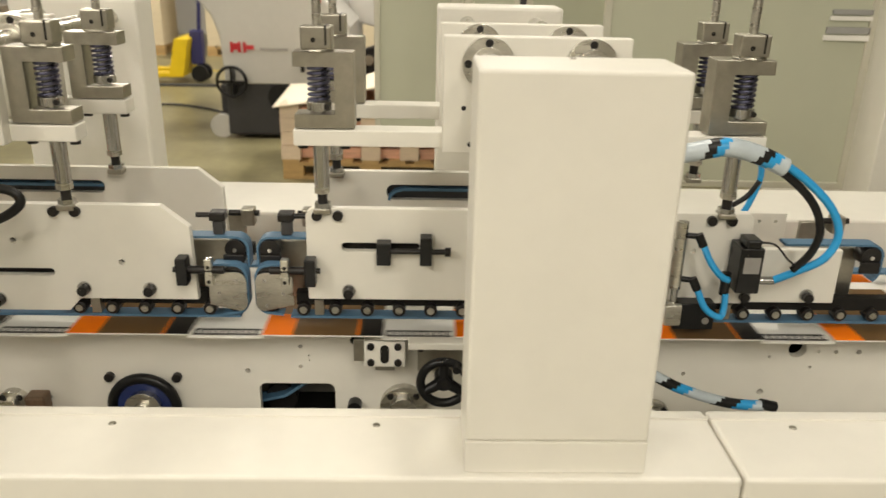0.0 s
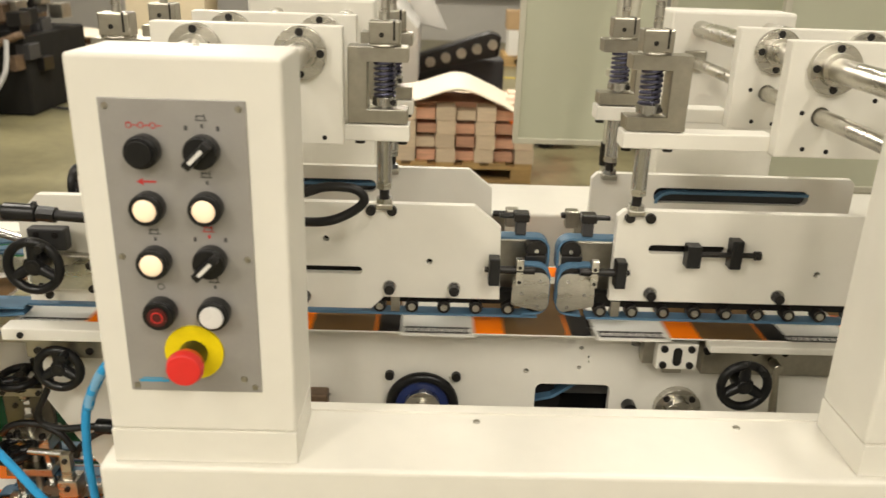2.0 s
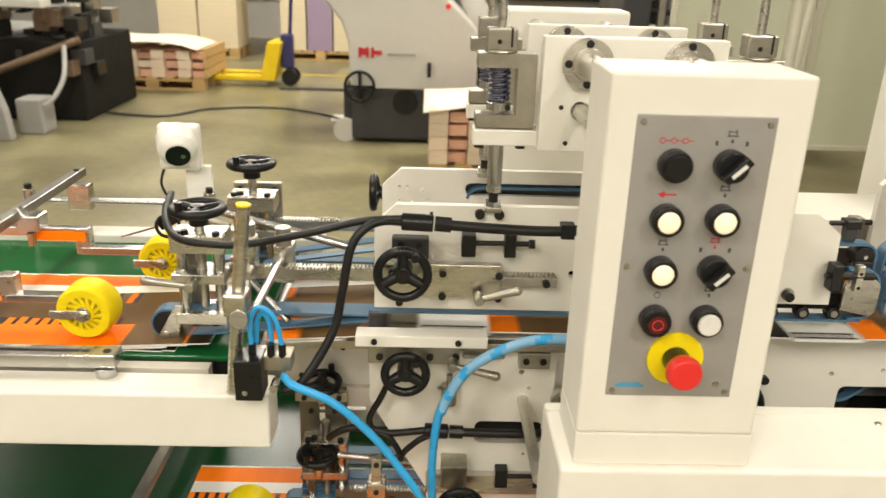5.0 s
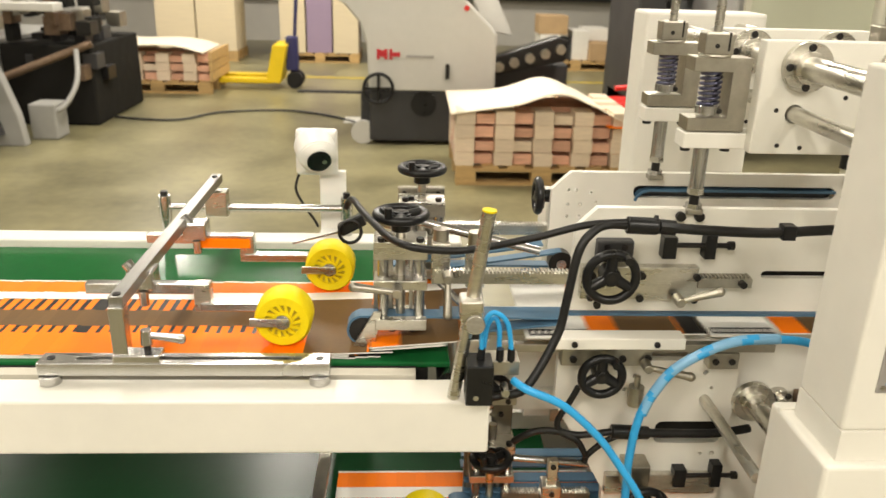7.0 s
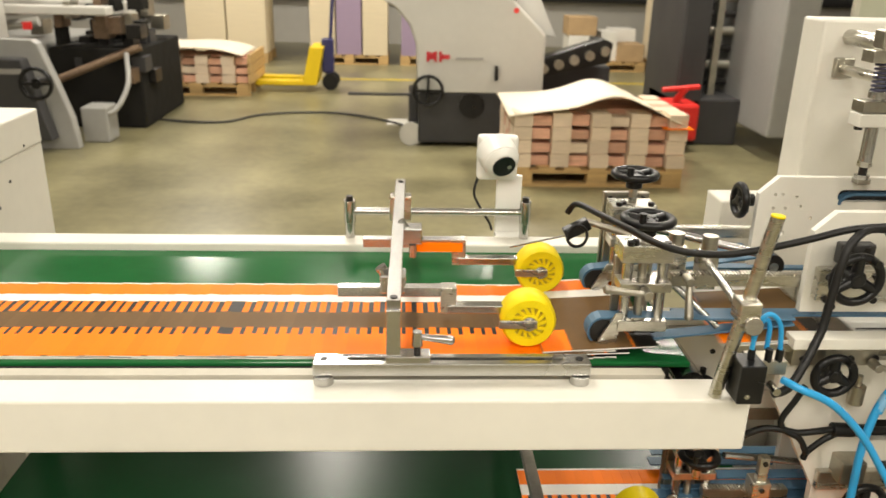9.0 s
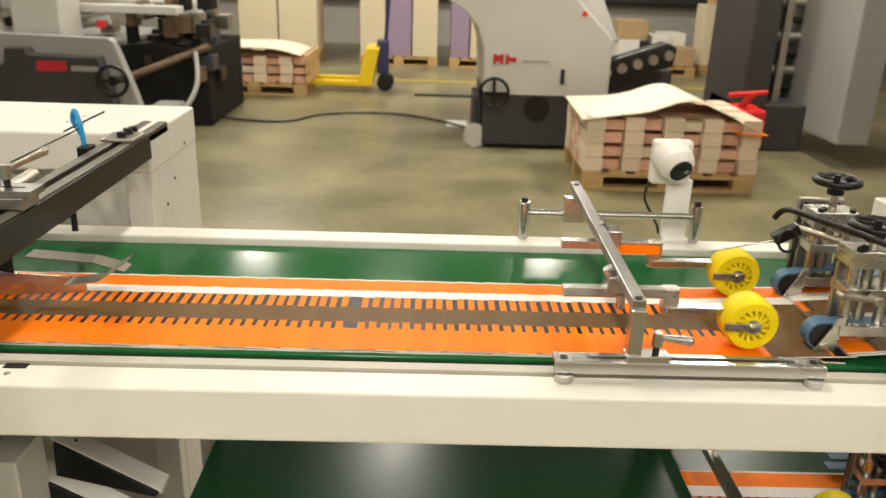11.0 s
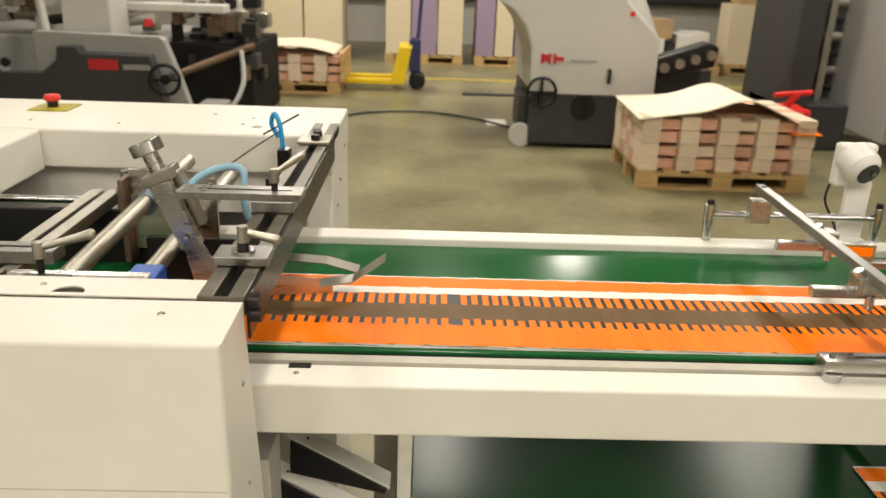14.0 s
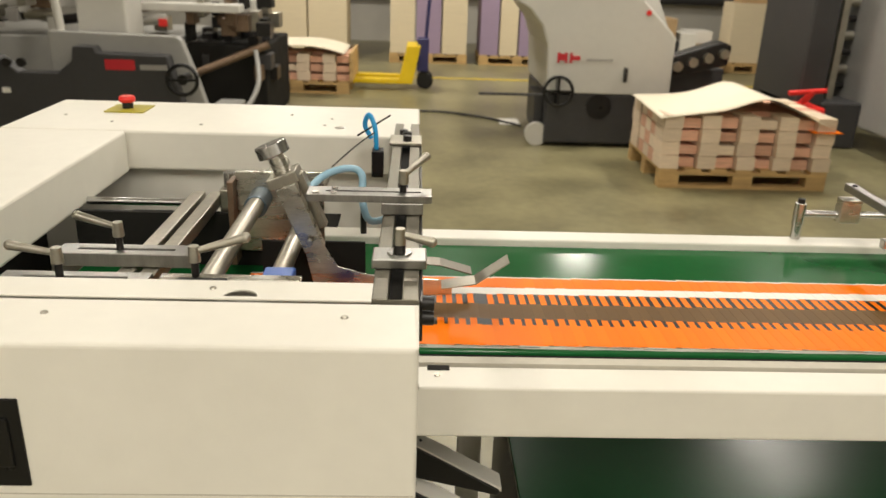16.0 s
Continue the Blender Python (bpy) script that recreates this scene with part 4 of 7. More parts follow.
cyl = thing("air_cylinder", (0.402, 1.12, 1.05), "slim steel air cylinder with blue hoses", "cylinder")
part("barrel", R(((0.402, 1.125, 1.075), (0.402, 1.125, 1.185), 0.0085)), STEEL, cyl, smooth=True)
part("nose", R(((0.402, 1.125, 1.05), (0.402, 1.125, 1.075), 0.0055)), CHROME, cyl, smooth=True)
part("foot", B((0.388, 0.414, 1.112, 1.138, 1.015, 1.05)), STEEL, cyl, bevel=0.002)
for z in (1.165, 1.093):
    e = part("elbow", R(((0.408, 1.12, z), (0.426, 1.115, z), 0.0045), ((0.423, 1.113, z + 0.004), (0.432, 1.11, z - 0.014), 0.0068)), BLACK, cyl, smooth=True)
HG = "air hoses"


def hose(name, pts, r, mat, label, group="", category="hose"):
    return solid(name, pts[0], label, category, tube(*pts, r=r, seg=12), mat, group=group)


hose("air_hose", [(0.431, 1.11, 1.155), (0.442, 1.10, 1.13), (0.458, 1.095, 1.11), (0.474, 1.10, 1.1)], 0.0052, HOSE, "short bright blue air hose", HG)
hose("air_hose", [(0.432, 1.11, 1.08), (0.445, 1.10, 1.052), (0.465, 1.095, 1.04), (0.474, 1.10, 1.047), (0.475, 1.105, 1.075)], 0.0052, HOSE, "short bright blue air hose in a loop", HG)
hose("air_hose", [(0.30, 1.1, 1.29), (0.375, 1.08, 1.304), (0.43, 1.08, 1.315), (0.517, 1.08, 1.289), (0.589, 1.08, 1.236), (0.618, 1.08, 1.187), (0.605, 1.08, 1.146), (0.575, 1.1, 1.115), (0.55, 1.115, 1.094)], 0.006, HOSE, "bright blue air hose in a wide arc", HG)
hose("black_cable", [(0.30, 1.095, 1.285), (0.375, 1.075, 1.297), (0.43, 1.075, 1.307), (0.505, 1.08, 1.284), (0.568, 1.085, 1.236), (0.592, 1.085, 1.19), (0.588, 1.09, 1.15), (0.57, 1.1, 1.118)], 0.006, RUBBER, "black cable along the blue hose", "cables", "cable")
solid("spiral_wrap", (0.36, 1.08, 1.3), "clear spiral wrap round the hose bundle", "cable wrap", spiral([(0.28, 1.09, 1.283), (0.33, 1.08, 1.297), (0.375, 1.0775, 1.303), (0.43, 1.0775, 1.3125), (0.475, 1.0785, 1.303), (0.52, 1.08, 1.284)], 0.0138, (WRAP, RUBBER, HOSE), 2, 0.66), (WRAP, RUBBER, HOSE))
hose("air_hose", [(0.53, 1.3, 1.28), (0.585, 1.36, 1.265), (0.625, 1.41, 1.225), (0.64, 1.42, 1.18), (0.628, 1.42, 1.13), (0.61, 1.42, 1.09)], 0.0058, HOSE, "bright blue air hose behind the carrier", HG)
hose("black_cable", [(0.637, 1.415, 1.17), (0.618, 1.415, 1.14), (0.59, 1.415, 1.12), (0.56, 1.42, 1.10)], 0.005, RUBBER, "short black cable behind the carrier", "cables", "cable")
hose("thin_cable", [(0.512, 1.1, 1.162), (0.535, 1.095, 1.160), (0.56, 1.095, 1.135), (0.585, 1.095, 1.12)], 0.0016, RUBBER, "thin black valve cable", "cables", "cable")
solid("spiral_wrap", (0.28, 1.14, 0.985), "blue hose in clear and black spiral wrap", "cable wrap", spiral([(0.28, 1.14, 0.985), (0.33, 1.12, 0.955), (0.386, 1.1, 0.929), (0.435, 1.1, 0.905), (0.504, 1.1, 0.884), (0.563, 1.1, 0.878)], 0.0088, (WRAP, RUBBER, HOSE), 2, 0.45), (WRAP, RUBBER, HOSE))
solid("hose_end", (0.57, 1.1, 0.878), "black hose end fitting", "fitting", R(((0.56, 1.1, 0.882), (0.585, 1.1, 0.876), 0.009)), BLACK, smooth=True)
hose("black_cable", [(-0.70, 1.1, 1.23), (-0.653, 1.06, 1.229), (-0.609, 1.06, 1.241), (-0.568, 1.06, 1.239), (-0.555, 1.06, 1.222), (-0.58, 1.06, 1.201), (-0.62, 1.06, 1.189), (-0.70, 1.1, 1.178)], 0.0068, RUBBER, "thick black cable in a loop", "cables", "cable")


# ---- cartons running through the gluer and shingled on the conveyor ----
PERIOD, SPEED, JOIN, BELT_SPEED = 0.3065, 1.2969, -1.56, 0.0831


def board(name, panels):
    """Thin board panels in one mesh; materials: 0 orange, 1 brown, 2 black, 3 white."""
    bm = bmesh.new()
    for x0, x1, y0, y1, z0, z1, mat in panels:
        before = len(bm.faces)
        box(bm, x0, x1, y0, y1, z0, z1)
        bm.faces.ensure_lookup_table()
        for f in bm.faces[before:]:
            f.material_index = mat
    me = bpy.data.meshes.new(name)
    bm.to_mesh(me)
    bm.free()
    for m in (ORANGE, BROWN, INK, BOARD):
        me.materials.append(m)
    return me


def upper_board(dark):
    """The printed upper panel; x = 0 is its front edge, y = 0 its near edge."""
    t, k = 0.0005, 2 if dark else 0
    return board("upper_panel", [
        (0.0, 0.19, 0.0, 0.294, -0.0022, 0.0, 3),
        (0.0, 0.048, 0.0, 0.075, 0.0, t, 0), (0.048, 0.155, 0.0, 0.075, 0.0, t, 1), (0.155, 0.190, 0.0, 0.075, 0.0, t, 2), (0.149, 0.152, 0.0, 0.075, t, t * 1.6, 0),
        (0.0, 0.0125, 0.075, 0.1, 0.0, t, k), (0.0125, 0.02, 0.075, 0.1, 0.0, t, 2), (0.02, 0.19, 0.075, 0.1, 0.0, t, 1),
        (0.0, 0.19, 0.1, 0.163, 0.0, t, 1),
        (0.0, 0.0115, 0.163, 0.208, 0.0, t, k), (0.0115, 0.02, 0.163, 0.208, 0.0, t, 2), (0.02, 0.19, 0.163, 0.208, 0.0, t, 1),
        (0.0, 0.19, 0.242, 0.288, 0.0, t, 0)])


WORD = []
for k in range(10):
    a = -0.111 + 0.0106 * k
    WORD += [(a, a + 0.0092, 0.008, 0.013, -0.0052, -0.0046, 2), (a, a + 0.0092, 0.025, 0.030, -0.0052, -0.0046, 2), (a, a + 0.0036, 0.013, 0.025, -0.0052, -0.0046, 2)]
UPPER, UPPER_DARK = upper_board(False), upper_board(True)
LEAD = board("white_panel", [(-0.117, 0.0, 0.0, 0.29, -0.0072, -0.0052, 3), (0.0, 0.03, 0.02, 0.27, -0.0072, -0.0024, 3)] + WORD)
RUN_Z, TILT_S = 0.988, 1.15
LAY_Z = 0.9495 + 0.0022 + 0.19 * math.sin(radians(TILT_S))
NEAR_Y, RUN_Y = 1.104, 1.121
CARTONS = []
for n in range(-70, 76):
    arrive = (0.060 + n * PERIOD - JOIN) / SPEED
    if (arrive < 0 and JOIN + BELT_SPEED * arrive < -2.93) or arrive > 18.6:
        continue
    c = new("carton")
    new("upper_panel", UPPER_DARK if n == 7 else UPPER).parent = c
    flap = new("white_panel", LEAD)
    flap.parent = c
    c["arrive"] = arrive
    tagged(c, "printed orange, brown and white folded carton on the belt", "carton", "cartons")
    CARTONS.append((c, flap, arrive, n))


def carton_rows(arrive, n):
    """Waits in the feeder, runs through the gluer, lies down on the stream and creeps along with the belt."""
    jog_y, jog_r = 0.0022 * math.sin(n * 2.3), 0.35 * math.sin(n * 1.7)
    run = 2.45

    def place(t):
        if t < arrive - run:
            return (JOIN + SPEED * run, RUN_Y, RUN_Z + 0.008 * min(n, 60) * 0.33, 0, 0)
        if t < arrive:
            d = arrive - t
            k = min(1, max(0, (0.42 - d) / 0.2))
            low = min(1, d / 0.1)
            z = RUN_Z + (LAY_Z + 0.012 * low - RUN_Z) * k
            return (JOIN + SPEED * d - 0.055 * k * low, RUN_Y + (NEAR_Y + jog_y - RUN_Y) * k, z, -(2.0 + 3.0 * low) * k, jog_r * k)
        s = t - arrive
        tail = -2.0 if s < 0.21 else TILT_S if s > 0.26 else -2.0 + (2.0 + TILT_S) * (s - 0.21) / 0.05
        far = (2.93 + JOIN) / BELT_SPEED
        x = JOIN - BELT_SPEED * s if s < far else -2.93 - 0.011 * (s - far)
        return (x, NEAR_Y + jog_y, LAY_Z, tail, jog_r)
    marks = {0.0, 16.0}
    for d in (run + 0.3, run, 2.1, 1.4, 0.7, 0.4333, 0.4, 0.3, 0.2333, 0.2, 0.1, 0.0667, 0.0, -0.0667, -0.1, -0.2, -0.2667, -0.3, -0.5):
        marks.add(arrive - d)
    for k in range(1, 17):
        if k > arrive + 0.5:
            marks.add(float(k))
    marks.add(arrive + (2.93 + JOIN) / BELT_SPEED)
    ts = sorted({round(m * 30) / 30 for m in marks if 0 <= m <= 16.0})
    rows = []
    for t in ts:
        x, y, z, b, r = place(t)
        rows.append((t, pose(x, y, z, 0, b, r)))
    return rows


def flap_rows(arrive):
    """The white flap runs ahead of its carton and is drawn in under it where the carton leaves the press unit."""
    a, b = round((arrive - 0.43) * 30) / 30, round((arrive - 0.27) * 30) / 30
    out, back = pose(0, 0, 0), pose(0.12, 0, 0)
    rows = [(0.0, out if a > 0 else back)]
    if 0 < a < 16:
        rows.append((a, out))
    if 0 < b < 16:
        rows.append((b, back))
    return rows + [(16.0, back if b < 16 else out)]


# ---- cartons creeping along the lower belt ----
LOWER_CARTONS = []
for k in range(34):
    c = new("carton")
    new("upper_panel", UPPER).parent = c
    tagged(c, "printed orange and white carton on the lower belt", "carton", "lower cartons")
    LOWER_CARTONS.append((c, -1.38 + 0.0196 * k))

# ---- delivery conveyor ----
conv = thing("delivery_conveyor", (-2.2, 1.35, 0), "delivery conveyor with a glossy green belt between cream side beams", "conveyor")
part("front_beam", B((-3.45, -1.233, 0.972, 1.038, 0.862, 0.95)), CREAM, conv, bevel=0.004)
part("back_beam", B((-3.45, -1.233, 1.6, 1.66, 0.87, 0.965)), CREAM, conv, bevel=0.004)
part("belt", B((-3.44, -1.285, 1.09, 1.598, 0.9395, 0.949)), GREEN, conv, "glossy green conveyor belt", bevel=0.003)
part("edge_strip", B((-3.44, -1.34, 1.052, 1.0745, 0.925, 0.9485)), MIDCREAM, conv, "dull beige edge strip", bevel=0.001)
# Two dark strips fill the gaps beside the belt as painted shade.
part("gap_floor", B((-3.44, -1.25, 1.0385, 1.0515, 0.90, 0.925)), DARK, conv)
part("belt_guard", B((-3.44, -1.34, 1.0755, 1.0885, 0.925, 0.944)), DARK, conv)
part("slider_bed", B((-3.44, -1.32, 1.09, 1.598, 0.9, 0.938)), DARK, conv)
part("end_roller", R(((-1.285, 1.076, 0.918), (-1.285, 1.598, 0.918), 0.0215), seg=28), CHROME, conv, smooth=True)
# Dark plate laid on the beam as the shade of a notch.
part("notch_plate", B((-2.745, -2.71, 1.024, 1.0385, 0.949, 0.9515)), DARK, conv)
rivet(conv, -2.73, 1.008, 0.95)
for lx in (-2.62, -1.5):
    part("leg", B((lx - 0.03, lx + 0.03, 1.62, 1.655, 0.0, 0.87)), CREAM, conv, bevel=0.003)

# ---- lower conveyor ----
lower = thing("lower_conveyor", (-1.9, 1.4, 0), "lower green conveyor with cream frame", "conveyor")
part("belt", B((-2.55, -1.05, 1.12, 1.72, 0.535, 0.555)), LOWGREEN, lower, "glossy green belt, coloured darker for the shade under the upper conveyor", bevel=0.003)
part("back_beam", B((-2.55, -0.95, 1.74, 1.8, 0.50, 0.68)), CREAM, lower, bevel=0.004)
part("bed", B((-2.55, -1.05, 1.14, 1.7, 0.0, 0.53)), DARKGREY, lower)
wing = thing("guide_wing", (-2.7, 1.2, 0.45), "cream and black wedge guides below the conveyor", "guide")
for wx, wz in ((0.0, 0.0), (-0.041, -0.078)):
    bm = bmesh.new()
    plate(bm, [(wx - 2.779, wz + 0.700), (wx - 2.782, wz + 0.628), (wx - 2.60, wz + 0.583), (wx - 2.595, wz + 0.592)], 1.19, 1.197)
    part("blade", bm, BLACK, wing, bevel=0.001)
    bm = bmesh.new()
    plate(bm, [(wx - 2.785, wz + 0.706), (wx - 2.785, wz + 0.698), (wx - 2.59, wz + 0.585), (wx - 2.59, wz + 0.594)], 1.1975, 1.245)
    part("top_flange", bm, CREAM, wing, bevel=0.001)
    screws(wing, [(wx - 2.75, 1.22, wz + 0.687)], 0.003, 0.001, (0.5, 0, 0.86))
part("post", B((-2.86, -2.80, 1.1, 1.2, 0.0, 0.72)), CREAM, wing, bevel=0.003)

# ---- wheel bridge over the stream ----
br = thing("wheel_bridge", (-1.68, 1.035, 0.95), "chromed bridge over the carton stream on the conveyor beams", "bridge")
bm = bmesh.new()
plate(bm, [(-1.893, 1.02), (-1.468, 1.02), (-1.468, 1.055), (-1.893, 1.055)], 0.9635, 0.985, [rounded(-1.84, -1.51, 1.033, 1.043, 0.0048)], "xy")
part("slot_rail", bm, CHROME, br, "chromed slotted rail", bevel=0.002)
for fx in (-1.877, -1.484):
    part("foot", R(((fx, 1.026, 0.9505), (fx, 1.026, 0.9632), 0.0155), seg=24), CHROME, br, smooth=True)
    screws(br, [(fx, 1.037, 0.9845)], 0.006, 0.0015, (0, 0, 1))
part("post", B((-1.782, -1.76, 1.024, 1.046, 0.984, 1.072)), CHROME, br, "chromed square post", bevel=0.0015)
part("post_foot", B((-1.783, -1.715, 1.02, 1.05, 0.9845, 0.997)), CHROME, br, bevel=0.002)
bm = bmesh.new()
a, b = Vector((-1.771, 1.03, 1.078)), Vector((-1.766, 1.665, 1.088))
v = box(bm, -0.0105, 0.0105, 0, (b - a).length, -0.009, 0.009)
q = (b - a).to_track_quat("Y", "Z").to_matrix()
for w in v:
    w.co = q @ w.co + a
part("cross_arm", bm, BRUSHED, br, "brushed flat cross arm", bevel=0.0015)
screws(br, [(-1.771, 1.038, 1.087), (-1.766, 1.64, 1.097)], 0.006, 0.002, (0, 0, 1))
part("rod_clamp", B((-1.79, -1.742, 1.632, 1.662, 1.008, 1.066)), STEEL, br, bevel=0.003)
for px in (-1.879, -1.486):
    p = part("rear_post", R(((px, 1.647, 0.965), (px, 1.647, 1.045), 0.011), ((px, 1.647, 1.0), (px, 1.647, 1.052), 0.013), seg=20), CHROME, br, smooth=True, bevel=0.001)
    screws(p, [(px, 1.647, 1.052)], 0.008, 0.01, (0, 0, 1))
part("rear_rod", R(((-1.89, 1.647, 1.026), (-1.475, 1.647, 1.026), 0.0085), seg=20), CHROME, br, smooth=True)
lever((-1.735, 1.035, 0.999), (0, 0, 1), (0.05, 0.0, -0.006), CHROME)
WHEELS = []


def press_wheel(c, r, y_bar, x_bar, lift):
    """A yellow wheel on a chromed holder that hangs from the cross arm."""
    x, y, z = c
    t = thing("press_roller_unit", (x, y, z - r), "yellow spoked rubber wheel on a chromed holder over the cartons", "wheel", "press wheels")
    part("bar", B((x_bar - 0.10, x_bar + 0.085, y_bar - 0.009, y_bar + 0.009, 1.035 + lift, 1.053 + lift)), CHROME, t, "chromed square bar", bevel=0.0015)
    part("bar_clamp", B((x_bar - 0.03, x_bar + 0.012, y_bar - 0.022, y_bar + 0.018, 1.046 + lift, 1.078 + lift)), CHROME, t, bevel=0.003)
    part("clamp_screw", R(((x_bar - 0.03, y_bar - 0.01, 1.09 + lift), (x_bar - 0.012, y_bar - 0.01, 1.062 + lift), 0.009)), CHROME, t, smooth=True)
    part("clamp_stud", R(((x_bar - 0.005, y_bar - 0.02, 1.046 + lift), (x_bar - 0.005, y_bar - 0.02, 1.022 + lift), 0.0075)), CHROME, t, smooth=True)
    part("pivot_block", B((x_bar + 0.07, x_bar + 0.096, y_bar - 0.012, y_bar + 0.012, z + 0.002, 1.054 + lift)), STEEL, t, bevel=0.002)
    part("swing_arm", B((x_bar + 0.08, x - 0.03, y_bar - 0.016, y_bar + 0.006, z + 0.004, z + 0.018)), CHROME, t, bevel=0.0015)
    part("side_strap", B((x - 0.05, x + 0.012, y - 0.034, y - 0.0305, z - 0.006, z + 0.008)), STEEL, t, bevel=0.001)
    part("axle_nut", R(((x, y - 0.034, z), (x, y - 0.039, z), 0.008), seg=6), STEEL, t)
    w = new("wheel")
    w.parent = t
    w.location = (0, 0, r)
    bm = bmesh.new()
    prof = [(0.62, -0.026), (0.9, -0.026), (1.0, -0.019), (1.0, 0.019), (0.9, 0.026), (0.62, 0.026)]
    N = 48
    g = [[bm.verts.new((r * pr * math.cos(2 * math.pi * k / N), py, r * pr * math.sin(2 * math.pi * k / N))) for pr, py in prof] for k in range(N)]
    for k in range(N):
        for j in range(6):
            bm.faces.new((g[k][j], g[(k + 1) % N][j], g[(k + 1) % N][(j + 1) % 6], g[k][(j + 1) % 6])).smooth = j in (1, 2, 3)

    def wpart(name, bm, mat, label=""):
        ob = part(name, bm, mat, None, label, smooth=True)
        ob.parent = w
    wpart("tyre", bm, YELLOW, "yellow rubber tyre")
    wpart("hub", R(((0, -0.027, 0), (0, 0.027, 0), r * 0.36), seg=28), YELLOW)
    wpart("bearing", R(((0, -0.0295, 0), (0, 0.0295, 0), r * 0.27), seg=24), CHROME)
    for k in range(14):
        a0, a1 = 2 * math.pi * k / 14, 2 * math.pi * (k + 0.62) / 14
        p, q = Vector((r * 0.34 * math.cos(a0), 0, r * 0.34 * math.sin(a0))), Vector((r * 0.70 * math.cos(a1), 0, r * 0.70 * math.sin(a1)))
        d = (q - p).normalized()
        s = Vector((-d.z, 0, d.x)) * r * 0.055
        bm = bmesh.new()
        vs = [[bm.verts.new(e + sg * s + Vector((0, yy, 0))) for e, sg in ((p, -1), (q, -1), (q, 1), (p, 1))] for yy in (-0.0245, 0.0245)]
        bm.faces.new(vs[0]), bm.faces.new(vs[1][::-1])
        for j in range(4):
            bm.faces.new((vs[0][j], vs[1][j], vs[1][(j + 1) % 4], vs[0][(j + 1) % 4]))
        wpart("spoke", bm, YELLOW)
    # Web in a darker yellow: the shade between the spokes is its colour.
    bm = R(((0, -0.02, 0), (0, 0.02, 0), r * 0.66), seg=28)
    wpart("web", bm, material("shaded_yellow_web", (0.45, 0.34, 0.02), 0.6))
    WHEELS.append((w, r))
    return t


press_wheel((-1.551, 1.147, 1.0045), 0.0455, 1.165, -1.765, 0.0)
press_wheel((-1.497, 1.369, 1.0045), 0.0455, 1.385, -1.735, 0.005)
# Orange reflection in the chromed bar, built as a coloured strip.
solid("print_strip", (-1.7, 1.376, 1.03), "orange reflection on the holder bar, made as a thin strip", "strip", B((-1.745, -1.645, 1.372, 1.3745, 1.034, 1.052)), ORANGE)

# ---- camera sensor on its post ----
sen = thing("camera_sensor", (-1.52, 1.7, 0.93), "white dome camera sensor on a flat white post", "camera")
part("post", B((-1.548, -1.49, 1.69, 1.702, 0.90, 1.10)), WHITE, sen, bevel=0.002)
part("post_foot", B((-1.548, -1.49, 1.655, 1.70, 0.90, 0.966)), WHITE, sen, bevel=0.002)
hd = part("housing", B((-1.596, -1.506, 1.665, 1.695, 1.095, 1.196)), WHITE, sen, bevel=0.008)
bm = bmesh.new()
c, ax = Vector((-1.549, 1.655, 1.15)), Vector((0.25, -0.86, -0.42)).normalized()
rod(bm, c + ax * -0.03, c + ax * 0.016, 0.045, 0.041, 32)
rod(bm, c + ax * 0.016, c + ax * 0.03, 0.041, 0.028, 32)
part("dome", bm, WHITE, sen, smooth=True, bevel=0.003)
part("lens_ring", R((c + ax * 0.0295, c + ax * 0.033, 0.026), seg=28), BLACK, sen, smooth=True)
for dx in (-0.011, 0.011):
    part("lens", R((c + ax * 0.033 + Vector((dx, 0, 0)), c + ax * 0.0345 + Vector((dx, 0, 0)), 0.005)), DULL, sen, smooth=True)
hose("sensor_cable", [(-1.59, 1.69, 1.1), (-1.6, 1.68, 1.06), (-1.58, 1.675, 1.02), (-1.562, 1.68, 0.99), (-1.555, 1.69, 0.97)], 0.003, RUBBER, "thin black sensor cable", "cables", "cable")


